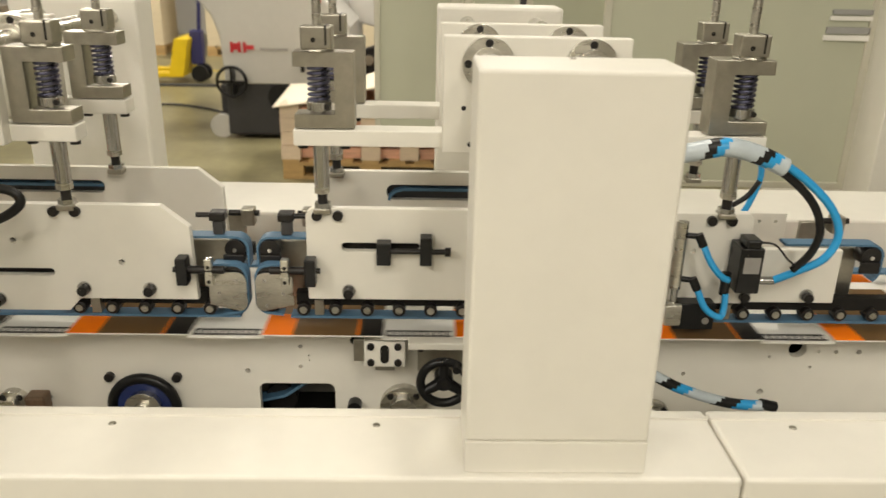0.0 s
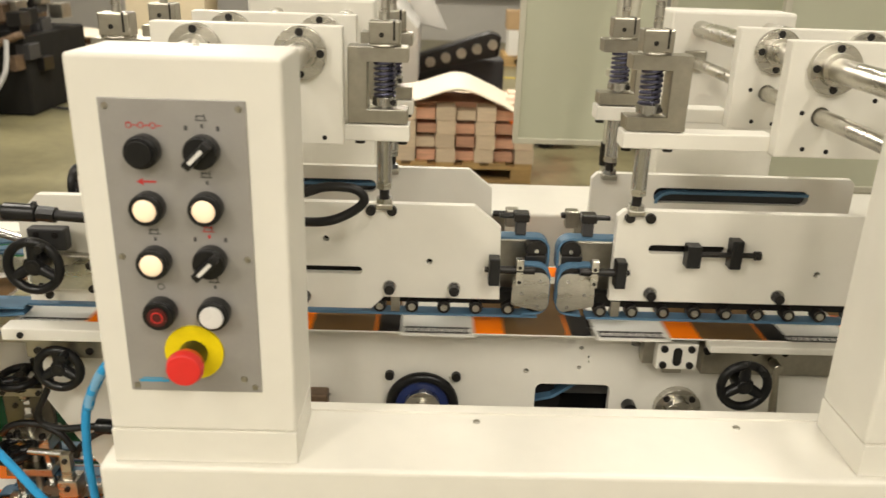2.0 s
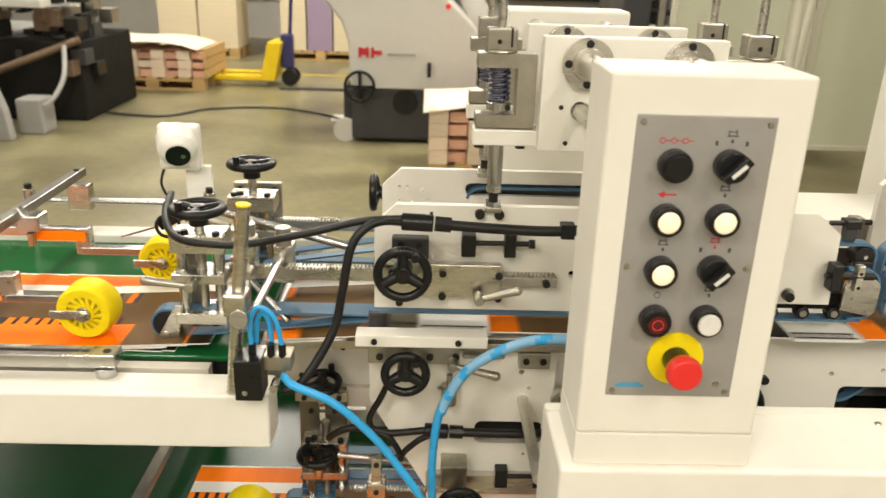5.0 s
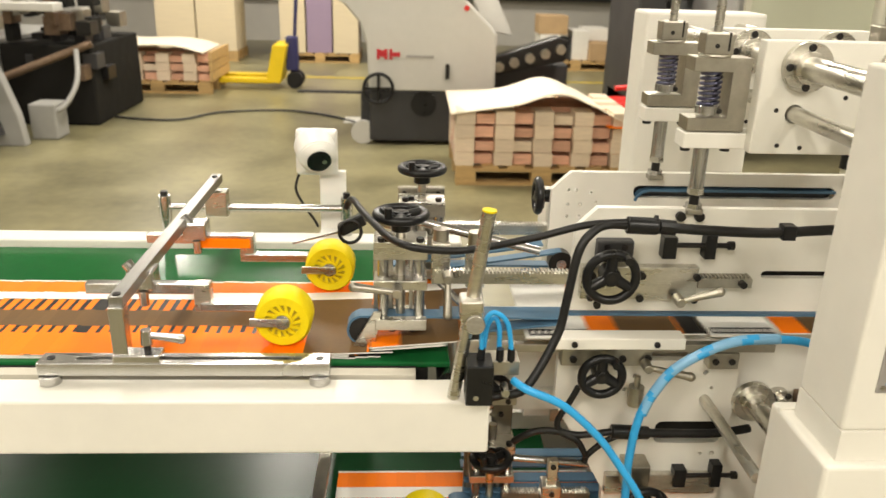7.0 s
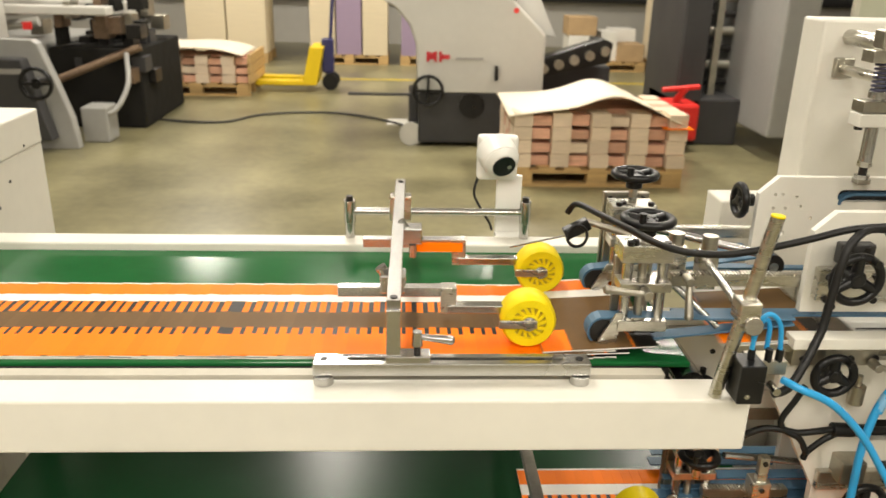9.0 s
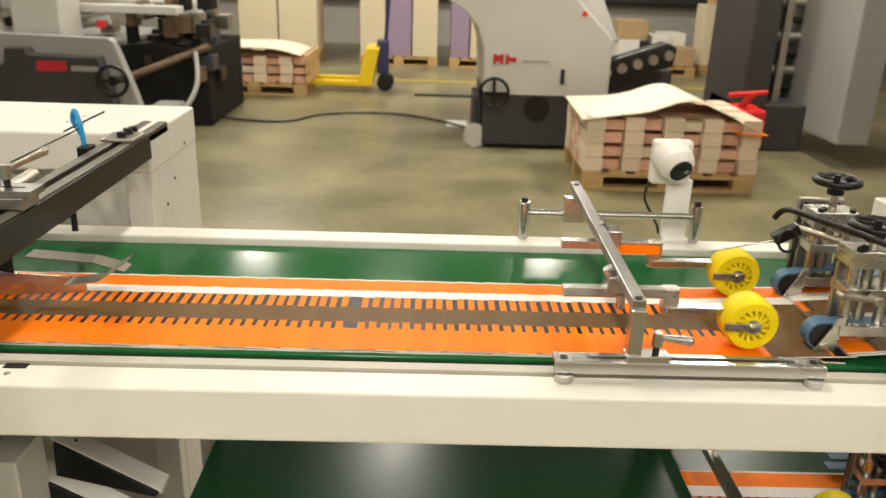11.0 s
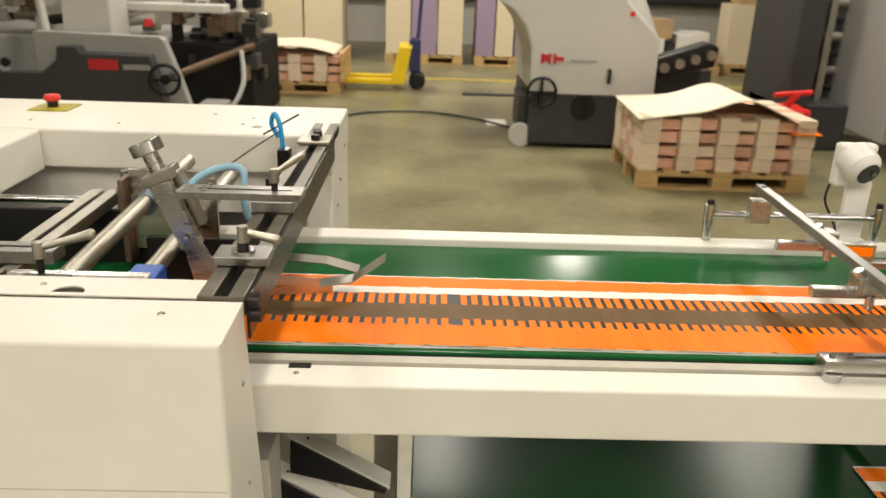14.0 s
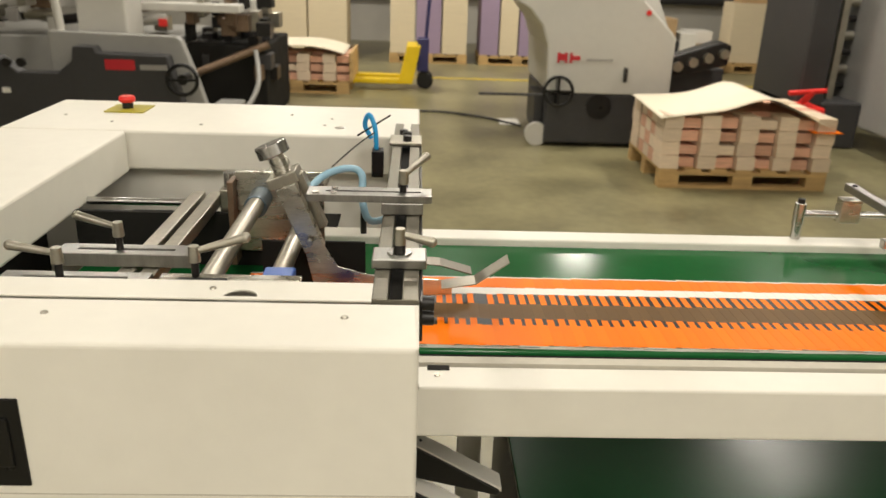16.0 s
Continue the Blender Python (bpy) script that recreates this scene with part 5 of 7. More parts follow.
# ---- press unit with two spindle hand wheels ----
def press_unit(x, y, wheel_z, front, up):
    t = thing("press_unit", (x, y, 0.96), "machined aluminium press unit with posts, pulley and spindle", "press unit", "press units")
    part("top_block", B((x - 0.042, x + 0.042, y - 0.025, y + 0.03, 1.085 + up, 1.115 + up)), STEEL, t, bevel=0.002)
    part("middle_block", B((x - 0.042, x + 0.042, y - 0.03, y + 0.03, 1.036 + up, 1.052 + up)), STEEL, t, bevel=0.0015)
    part("bottom_block", B((x - 0.04, x + 0.042, y - 0.03, y + 0.03, 0.966 + up, 0.985 + up)), STEEL, t, bevel=0.0015)
    for dx in (-0.028, 0.03):
        part("post", R(((x + dx, y - 0.01, 0.985 + up), (x + dx, y - 0.01, 1.085 + up), 0.009)), CHROME, t, smooth=True)
    part("spindle", R(((x, y, 0.985 + up), (x, y, wheel_z), 0.0075)), DULL, t, smooth=True)
    part("back_plate", B((x - 0.044, x - 0.012, y + 0.012, y + 0.02, 0.985 + up, 1.085 + up)), DULL, t, bevel=0.002)
    part("side_bar", B((x + 0.014, x + 0.02, y + 0.012, y + 0.03, 0.985 + up, 1.085 + up)), DULL, t, bevel=0.001)
    screws(t, [(x - 0.012, y - 0.02, 0.966 + up), (x + 0.02, y - 0.02, 0.966 + up)], 0.0075, 0.005, (0, -0.4, 1))
    screws(t, [(x - 0.03, y - 0.02, 1.115 + up), (x + 0.03, y - 0.02, 1.115 + up), (x - 0.02, y - 0.012, 1.115 + up)], 0.006, 0.006, (0, 0, 1))
    bm = bmesh.new()
    plate(bm, [(x - 0.075, 0.962), (x - 0.062, 0.954), (x - 0.04, 0.962), (x - 0.03, 1.02), (x - 0.042, 1.02)], y - 0.026, y - 0.02)
    part("pulley_arm", bm, STEEL, t, bevel=0.001)
    p = part("pulley", R(((x - 0.06, y - 0.018, 0.984), (x - 0.06, y + 0.014, 0.984), 0.022), seg=28), OXIDE, t, smooth=True)
    part("pulley_hub", R(((x - 0.06, y - 0.03, 0.968), (x - 0.06, y - 0.018, 0.968), 0.007)), CHROME, p, smooth=True)
    bm = bmesh.new()
    arc = [(x - 0.06 + 0.0225 * math.cos(radians(a)), 0.984 + 0.0225 * math.sin(radians(a))) for a in range(80, 281, 20)]
    strip(bm, [(-1.1, 1.004 if front else 1.05)] + arc + [(-1.1, 0.998)], y - 0.016, y + 0.012, -0.0035)
    part("belt", bm, BLUEBELT, t, "flat blue-grey belt")
    hand_wheel((x, y, wheel_z), (0, 0, 1), 0.045, "black hand wheel lying on a press spindle")
    return t


press_unit(-1.365, 1.15, 1.172, True, 0.024)
press_unit(-1.328, 1.37, 1.188, False, 0.022)
tower = thing("spindle_tower", (-1.33, 1.52, 0.96), "flat aluminium spindle bracket behind the press unit", "bracket")
part("bracket", B((-1.372, -1.284, 1.41, 1.422, 0.965, 1.145)), DULL, tower, bevel=0.002)
screws(tower, [(-1.36, 1.41, 1.133), (-1.296, 1.41, 1.133), (-1.345, 1.41, 1.118), (-1.31, 1.41, 1.118)], 0.005, 0.004)
lever((-1.37, 1.12, 1.068), (0, -1, 0), (-0.066, -0.006, 0.011))
lever((-1.29, 1.16, 1.075), (0, -1, 0), (0.0, -0.02, -0.055))
jt = thing("joint_rods", (-1.26, 1.2, 1.08), "steel joint blocks with crossing clamp rods", "linkage")
part("block", B((-1.315, -1.285, 1.17, 1.2, 1.05, 1.12)), STEEL, jt, bevel=0.002)
part("block", B((-1.258, -1.226, 1.18, 1.21, 1.04, 1.105)), STEEL, jt, bevel=0.002)
part("cap", R(((-1.242, 1.19, 1.105), (-1.242, 1.19, 1.135), 0.013)), DULL, jt, smooth=True)
part("cap", R(((-1.3, 1.19, 1.12), (-1.3, 1.19, 1.14), 0.013)), DULL, jt, smooth=True)
part("rod", R(((-1.37, 1.28, 1.13), (-1.13, 1.22, 1.09), 0.0075)), CHROME, jt, smooth=True)
part("rod", R(((-1.242, 1.2, 1.09), (-1.252, 0.98, 1.075), 0.0065)), CHROME, jt, smooth=True)
part("rod", R(((-1.31, 1.18, 1.06), (-1.23, 1.14, 0.99), 0.006)), CHROME, jt, smooth=True)
rd = thing("leaning_rod", (-1.284, 0.96, 0.96), "thick leaning steel rod with a yellow cap and clamps", "rod")
part("rod", R(((-1.286, 0.985, 0.95), (-1.249, 0.96, 1.243), 0.0095)), STEEL, rd, smooth=True)
part("cap", R(((-1.249, 0.96, 1.243), (-1.2488, 0.96, 1.2455), 0.0097)), YELLOW, rd, smooth=True)
part("clamp", B((-1.283, -1.252, 0.95, 0.985, 1.086, 1.118)), STEEL, rd, bevel=0.003)
part("clamp", R(((-1.262, 0.945, 1.085), (-1.262, 0.985, 1.078), 0.0135)), STEEL, rd, smooth=True, bevel=0.001)
vb = thing("air_manifold", (-1.24, 0.96, 0.955), "black air valve with grey manifold and blue hoses", "valve")
part("coil", B((-1.272, -1.234, 0.94, 0.985, 0.962, 1.024)), BLACK, vb, bevel=0.002)
part("manifold", B((-1.25, -1.196, 0.96, 0.995, 1.0, 1.022)), DULL, vb, bevel=0.001)
part("knob", R(((-1.217, 0.96, 0.985), (-1.217, 0.935, 0.985), 0.006)), CHROME, vb, smooth=True)
screws(vb, [(-1.258, 0.94, 0.975)], 0.004, 0.001, mat=CHROME)
for k, hx in enumerate((-1.25, -1.224, -1.208)):
    part("fitting", R(((hx, 0.965, 1.02), (hx, 0.965, 1.04), 0.0055)), BLACK, vb, smooth=True)
hose("air_hose", [(-1.25, 0.965, 1.035), (-1.25, 0.963, 1.075), (-1.237, 0.96, 1.098), (-1.216, 0.963, 1.08), (-1.208, 0.965, 1.035)], 0.0036, HOSE, "thin bright blue hose in a loop", HG)
hose("air_hose", [(-1.246, 0.975, 1.035), (-1.243, 0.973, 1.07), (-1.234, 0.97, 1.085), (-1.226, 0.972, 1.07), (-1.224, 0.975, 1.035)], 0.0036, HOSE, "thin bright blue hose in a loop", HG)
hose("air_hose", [(-1.205, 0.95, 0.998), (-1.187, 0.93, 0.994), (-1.134, 0.93, 0.968), (-1.081, 0.93, 0.917), (-1.042, 0.93, 0.863), (-1.01, 0.93, 0.812), (-0.99, 0.94, 0.76), (-0.97, 0.96, 0.6)], 0.0058, HOSE, "bright blue air hose hanging down", HG)
hose("air_hose", [(-0.72, 1.06, 1.0), (-0.771, 1.05, 1.012), (-0.858, 1.05, 1.006), (-0.933, 1.05, 0.964), (-0.978, 1.05, 0.893), (-0.991, 1.05, 0.808), (-0.99, 1.05, 0.716), (-0.985, 1.06, 0.55)], 0.0068, HOSE, "thick bright blue air hose curving down", HG)
solid("spiral_wrap", (-0.85, 1.05, 1.0), "clear spiral wrap round the blue hose", "cable wrap", spiral([(-0.78, 1.05, 1.0135), (-0.858, 1.05, 1.006), (-0.933, 1.05, 0.964), (-0.967, 1.05, 0.915), (-0.98, 1.05, 0.88)], 0.0082, (WRAP, HOSE), 4, 0.7), (material("thin_clear_wrap", (0.22, 0.47, 0.72), 0.3), HOSE))
hose("black_cable", [(-1.462, 1.31, 1.135), (-1.45, 1.29, 1.157), (-1.429, 1.2, 1.166), (-1.406, 1.12, 1.171), (-1.38, 1.06, 1.169), (-1.355, 1.03, 1.168), (-1.324, 1.03, 1.163), (-1.268, 1.03, 1.163), (-1.173, 1.03, 1.183), (-1.102, 1.03, 1.202), (-1.04, 1.03, 1.207)], 0.0056, RUBBER, "black cable sagging between the units", "cables", "cable")
hose("black_cable", [(-0.99, 1.03, 1.2), (-0.93, 1.03, 1.196), (-0.84, 1.03, 1.193), (-0.77, 1.03, 1.197), (-0.72, 1.03, 1.2)], 0.0075, RUBBER, "black cable running behind the console", "cables", "cable")
hose("black_cable", [(-1.04, 1.03, 1.202), (-1.07, 1.03, 1.203), (-1.095, 1.02, 1.195), (-1.115, 1.01, 1.168), (-1.128, 1.0, 1.098), (-1.14, 0.99, 1.047), (-1.181, 0.965, 0.981), (-1.21, 0.96, 0.968)], 0.0065, RUBBER, "black cable hanging to the air valve", "cables", "cable")
pl = thing("cable_coupling", (-1.01, 1.03, 1.2), "black cable coupling with ribbed nuts", "coupling")
part("body", R(((-1.045, 1.03, 1.203), (-1.0, 1.03, 1.201), 0.0125)), BLACK, pl, smooth=True, bevel=0.002)
part("nut", R(((-0.998, 1.03, 1.201), (-0.975, 1.03, 1.199), 0.0112), seg=10), BLACK, pl)
part("tie", R(((-1.005, 1.03, 1.212), (-1.001, 1.03, 1.212), 0.006)), BLACK, pl, smooth=True)
solid("cable_clip", (-0.81, 1.03, 1.195), "small black cable clip", "clip", B((-0.82, -0.80, 1.02, 1.04, 1.184, 1.206)), BLACK, bevel=0.002)

# photo sensor with its wire
ps = thing("photo_sensor", (-1.44, 1.3, 1.1), "small black photo sensor on a bracket with a thin wire finger", "sensor")
bm = bmesh.new()
v = box(bm, -0.024, 0.024, -0.011, 0.011, -0.0105, 0.0105)
for w in v:
    w.co = Matrix.Rotation(radians(-28), 3, "Y") @ w.co + Vector((-1.45, 1.28, 1.115))
part("body", bm, BLACK, ps, bevel=0.003)
part("finger", R(((-1.462, 1.28, 1.103), (-1.56, 1.33, 1.06), 0.0018), seg=8), CHROME, ps, smooth=True)
part("holder", R(((-1.43, 1.29, 1.125), (-1.35, 1.27, 1.105), 0.006)), DULL, ps, smooth=True)
bm = bmesh.new()
ring(bm, (-1.452, 1.262, 1.107), (0.2, -1, 0.2), 0.019, 0.003, 20, 6)
part("wire_loop", bm, RUBBER, ps)

# ---- the press unit of the lower conveyor ----
far = thing("delivery_side_frame", (-1.03, 1.31, 0), "cream inner frame plate behind the lower unit", "machine frame")
part("side_plate", B((-1.27, -0.80, 1.30, 1.316, 0.775, 0.945)), CREAM, far, bevel=0.0012)
part("lower_leg", B((-0.985, -0.80, 1.307, 1.32, 0.0, 0.7745)), CREAM, far)
part("beam", B((-1.205, -1.0, 1.284, 1.299, 0.742, 0.783)), CREAM, far, bevel=0.001)
part("beam_shoe", B((-1.075, -0.985, 1.284, 1.3, 0.715, 0.741)), DULL, far, bevel=0.001)
part("top_rail", B((-1.27, -1.0, 1.284, 1.2995, 0.90, 0.916)), DULL, far, bevel=0.001)
screws(far, [(-1.16, 1.3, 0.86), (-1.09, 1.3, 0.86), (-1.24, 1.3, 0.80)], 0.005, 0.003)
stay = thing("rod_linkage", (-1.12, 1.2, 0.6), "steel linkage rod with an upright clamp on the lower unit", "linkage")
part("rod", R(((-1.16, 1.18, 0.706), (-0.96, 1.2, 0.672), 0.0065)), CHROME, stay, smooth=True)
part("upright", B((-1.098, -1.08, 1.16, 1.175, 0.59, 0.712)), STEEL, stay, bevel=0.0015)
part("clamp", B((-1.106, -1.072, 1.155, 1.19, 0.615, 0.66)), STEEL, stay, bevel=0.002)
screws(stay, [(-1.089, 1.155, 0.645), (-1.089, 1.16, 0.70)], 0.005, 0.003)
press_l = copy_thing(bpy.data.objects["press_unit"], pose(-1.19, 1.25, 0.52))
for hx, hy, hz, ax in ((-1.1975, 1.2, 0.687, (0, 0, 1)), (-1.197, 1.255, 0.806, (0, -0.1, 1))):
    hand_wheel((hx, hy, hz), ax, 0.04, "black hand wheel on the lower press unit")
lt = thing("spindle_tower", (-1.195, 1.27, 0.66), "dull grey spindle bracket of the lower press unit", "bracket")
part("bracket", B((-1.24, -1.152, 1.264, 1.277, 0.56, 0.79)), BEAMSTEEL, lt, bevel=0.002)
for k in range(3):
    part("slot", B((-1.202, -1.192, 1.2625, 1.2642, 0.70 + 0.024 * k, 0.716 + 0.024 * k)), BOARD, lt)
part("top_bar", B((-1.245, -1.148, 1.25, 1.2635, 0.772, 0.79)), DULL, lt, bevel=0.001)
screws(lt, [(-1.228, 1.25, 0.781), (-1.164, 1.25, 0.781), (-1.218, 1.264, 0.745), (-1.174, 1.264, 0.745)], 0.005, 0.004)
lr = thing("lower_wheel_bridge", (-1.42, 1.1, 0.555), "chromed lower bridge with yellow wheel and printed strip", "bridge")
part("cross_arm", B((-1.52, -1.498, 1.05, 1.66, 0.625, 0.643)), DULL, lr, bevel=0.002)
part("slot_rail", B((-1.65, -1.41, 1.04, 1.075, 0.556, 0.582)), CHROME, lr, bevel=0.002)
part("post", B((-1.52, -1.498, 1.05, 1.072, 0.582, 0.63)), CHROME, lr, bevel=0.002)
part("clamp_screw", R(((-1.52, 1.1, 0.655), (-1.505, 1.1, 0.62), 0.01)), CHROME, lr, smooth=True)
lw = thing("lower_roller_unit", (-1.318, 1.147, 0.555), "yellow rubber press wheel on the lower belt", "wheel")
part("tyre", R(((-1.318, 1.122, 0.602), (-1.318, 1.172, 0.602), 0.0455), seg=40), YELLOW, lw, smooth=True, bevel=0.004)
part("bearing", R(((-1.318, 1.119, 0.602), (-1.318, 1.175, 0.602), 0.013), seg=20), CHROME, lw, smooth=True)
for y in (1.25, 1.33):
    solid("lower_belt_strip", (-1.05, y, 0.62), "blue-grey belt of the lower unit", "belt", B((-1.24, -0.9, y, y + 0.026, 0.60, 0.604), (-1.24, -0.9, y, y + 0.026, 0.575, 0.579)), BLUEBELT)
rack(-1.17, -1.0, 1.22, 0.6, "toothed steel rack bar of the lower unit")
solid("lower_beam", (-1.08, 1.55, 0.57), "cream beam behind the lower unit", "beam", B((-1.24, -0.90, 1.5, 1.56, 0.556, 0.60)), CREAM, bevel=0.002)
hose("black_cable", [(-1.169, 1.13, 0.775), (-1.15, 1.12, 0.795), (-1.126, 1.12, 0.803), (-1.095, 1.12, 0.801), (-1.064, 1.12, 0.794), (-1.03, 1.12, 0.797), (-1.0, 1.12, 0.801)], 0.006, RUBBER, "black cable of the lower unit", "cables", "cable")
hose("black_cable", [(-0.95, 1.12, 0.798), (-0.9, 1.12, 0.797), (-0.82, 1.12, 0.797), (-0.76, 1.13, 0.80)], 0.0075, RUBBER, "thick black cable running into the frame slot", "cables", "cable")
hose("black_cable", [(-1.045, 1.12, 0.74), (-1.042, 1.12, 0.752), (-1.03, 1.12, 0.766), (-1.012, 1.12, 0.782), (-0.986, 1.12, 0.796)], 0.0055, RUBBER, "black cable of the lower unit", "cables", "cable")
hose("black_cable", [(-1.068, 1.12, 0.888), (-1.08, 1.12, 0.86), (-1.098, 1.12, 0.822), (-1.09, 1.12, 0.80), (-1.062, 1.115, 0.785), (-1.045, 1.115, 0.755)], 0.0055, RUBBER, "black cable of the lower unit", "cables", "cable")
lc = thing("cable_coupling", (-0.975, 1.12, 0.80), "black cable coupling with ribbed nuts", "coupling")
part("body", R(((-1.005, 1.12, 0.801), (-0.965, 1.12, 0.799), 0.0125)), BLACK, lc, smooth=True, bevel=0.002)
part("nut", R(((-0.963, 1.12, 0.799), (-0.94, 1.12, 0.798), 0.0112), seg=10), BLACK, lc)


# ---- end cabinet ----
cab = thing("end_cabinet", (-3.25, 1.45, 0), "cream enamelled cabinet framing the conveyor's far end", "machine housing")
bm = bmesh.new()
plate(bm, [(0.715, 0.0), (0.935, 0.0), (0.935, 0.55), (0.838, 1.128), (0.838, 1.15), (0.715, 1.15)], -3.75, -2.762, (), "yz")
part("front_housing", bm, CREAM, cab, bevel=0.006, seg=3)
bm = bmesh.new()
plate(bm, [(-3.75, 0.8382), (-2.822, 0.8382), (-2.822, 0.895), (-3.75, 0.895)], 1.1495, 1.1525, [arc_pts(-2.988, 0.8455, 0.021, 0, 180, 12)], "xy")
part("front_ledge", bm, CREAM, cab, bevel=0.001)
part("back_housing", B((-3.75, -2.762, 1.79, 2.16, 1.055, 1.15)), CREAM, cab, bevel=0.006)
part("back_lower_housing", B((-3.75, -2.764, 1.84, 2.158, 0.0, 1.0545)), CREAM, cab, bevel=0.003)
part("corner_post", B((-2.83, -2.764, 1.792, 1.839, 0.0, 1.0545)), CREAM, cab, bevel=0.003)
part("side_housing", B((-3.75, -3.455, 0.9, 1.788, 1.05, 1.149)), CREAM, cab, bevel=0.006)
part("side_outer_wall", B((-3.75, -3.72, 0.842, 1.838, 0.0, 1.0495)), CREAM, cab)
# Near-black lining added so the cabinet's inside looks shaded.
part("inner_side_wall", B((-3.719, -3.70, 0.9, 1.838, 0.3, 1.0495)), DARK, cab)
part("seam", B((-3.75, -2.765, 0.7143, 0.7152, 0.9495, 0.951)), MIDCREAM, cab)
part("latch_recess", B((-3.285, -3.214, 0.7125, 0.716, 0.962, 1.080)), BLACK, cab, "black recessed latch plate", bevel=0.002)
part("latch_grip", B((-3.275, -3.228, 0.709, 0.713, 0.99, 1.055)), RUBBER, cab, bevel=0.003)
for rx in (-3.56, -3.208, -2.852):
    rivet(cab, rx, 0.793, 1.15)
for rx in (-3.35, -3.027):
    rivet(cab, rx, 0.868, 1.1525, r=0.005)
for rz in (1.049, 0.90, 0.7):
    rivet(cab, -2.762, 0.805, rz, (1, 0, 0), 0.005)
for ry, rz in ((1.95, 1.0), (2.05, 1.07), (1.88, 0.95)):
    screws(cab, [(-2.762, ry, rz)], 0.004, 0.001, (1, 0, 0))
# Dark sheet added below the ledge hole, standing in for shade.
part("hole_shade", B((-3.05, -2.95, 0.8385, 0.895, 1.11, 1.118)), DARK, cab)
part("ledge_skirt", B((-3.75, -2.822, 0.888, 0.8945, 1.10, 1.1493)), CREAM, cab)
part("hinge_plate", B((-2.999, -2.990, 0.846, 0.853, 1.1185, 1.139)), STEEL, cab)
# emergency stop on the cabinet
st = thing("emergency_stop", (-3.545, 2.045, 1.15), "red mushroom emergency stop on a yellow plate", "button")
bm = B((-0.05, 0.05, -0.05, 0.05, 0, 0.003))
for v in bm.verts:
    v.co += Vector((-3.53, 2.04, 1.1505))
part("plate", bm, material("olive_yellow_plate", (0.42, 0.36, 0.03), 0.5), st)
part("collar", R(((-3.535, 2.04, 1.1535), (-3.535, 2.04, 1.170), 0.014), seg=24), BLACK, st, smooth=True)
part("knob", R(((-3.535, 2.04, 1.170), (-3.535, 2.04, 1.178), 0.019, 0.022), ((-3.535, 2.04, 1.178), (-3.535, 2.04, 1.186), 0.022, 0.018), seg=28), RED, st, smooth=True, bevel=0.001)
for q in ((-3.1, 2.02), (-2.99, 1.98), (-3.0, 1.9), (-3.3, 1.87), (-3.66, 1.95), (-3.52, 1.88)):
    rivet(cab, q[0], q[1], 1.15, r=0.005)
rivet(cab, -2.96, 1.875, 1.15, r=0.016)

# cross beam over the stream
cb = thing("cross_beam", (-2.79, 1.3, 1.15), "slotted dull steel cross beam across the conveyor", "beam")
part("left_flange", B((-2.823, -2.802, 0.841, 1.93, 1.128, 1.1535)), BEAMSTEEL, cb, bevel=0.002)
part("right_flange", B((-2.784, -2.762, 0.841, 1.93, 1.128, 1.1535)), BEAMSTEEL, cb, bevel=0.002)
# The groove's shade is put into this floor's near-black colour.
part("groove_floor", B((-2.8015, -2.7845, 0.845, 1.925, 1.128, 1.1375)), DARK, cb)
part("front_cap", B((-2.823, -2.762, 0.8395, 0.8405, 1.128, 1.1535)), BEAMSTEEL, cb)
part("face_plate", B((-2.7615, -2.757, 0.842, 1.785, 1.094, 1.150)), OXIDE, cb, bevel=0.001)
screws(cb, [(-2.757, 0.845, 1.148), (-2.757, 0.85, 1.125)], 0.010, 0.014, (1, 0, 0))
part("top_bracket", B((-2.83, -2.757, 1.68, 1.76, 1.154, 1.162)), DULL, cb, bevel=0.002)
screws(cb, [(-2.79, 1.70, 1.162), (-2.79, 1.74, 1.162), (-2.80, 1.80, 1.1535)], 0.010, 0.012, (0, 0, 1))
# clamp at the near end
ck = thing("beam_clamp", (-2.79, 0.91, 1.178), "steel clamp block with washer on the cross beam", "clamp", "beam clamps")
part("saddle", B((-2.828, -2.752, 0.94, 0.99, 1.154, 1.1685)), BRUSHED, ck, bevel=0.002)
part("washer", R(((-2.79, 0.965, 1.1685), (-2.79, 0.965, 1.1715), 0.017), seg=24), CHROME, ck, smooth=True)
part("stud", R(((-2.79, 0.965, 1.1715), (-2.79, 0.965, 1.182), 0.0085)), OXIDE, ck, smooth=True)
lever((-2.79, 0.965, 1.172), (0, 0, 1), (0.045, 0.004, -0.012))
ar = thing("slotted_arm", (-2.84, 1.13, 1.19), "slotted flat steel arm clamped on the cross beam", "arm", "slotted arms")
bm = bmesh.new()
plate(bm, [(-2.95, 1.18), (-2.742, 1.18), (-2.742, 1.23), (-2.95, 1.23)], 1.175, 1.187, [rounded(-2.92, -2.76, 1.201, 1.209, 0.0039)], "xy")
part("arm_plate", bm, BRUSHED, ar, bevel=0.001)
part("saddle", B((-2.826, -2.756, 1.18, 1.235, 1.154, 1.1745)), BRUSHED, ar, bevel=0.002)
screws(ar, [(-2.935, 1.193, 1.187), (-2.905, 1.217, 1.187), (-2.905, 1.193, 1.187)], 0.006, 0.002, (0, 0, 1), STEEL)
lever((-2.79, 1.205, 1.191), (0, 0, 1), (0.038, 0.06, 0.018))
# knob spindle that tilts
d = Vector((0.42, -0.05, -1.0)).normalized()
k0 = Vector((-3.014, 1.25, 1.243))
kn = thing("tilt_spindle", k0, "tilted steel guide with a knurled knob", "spindle")
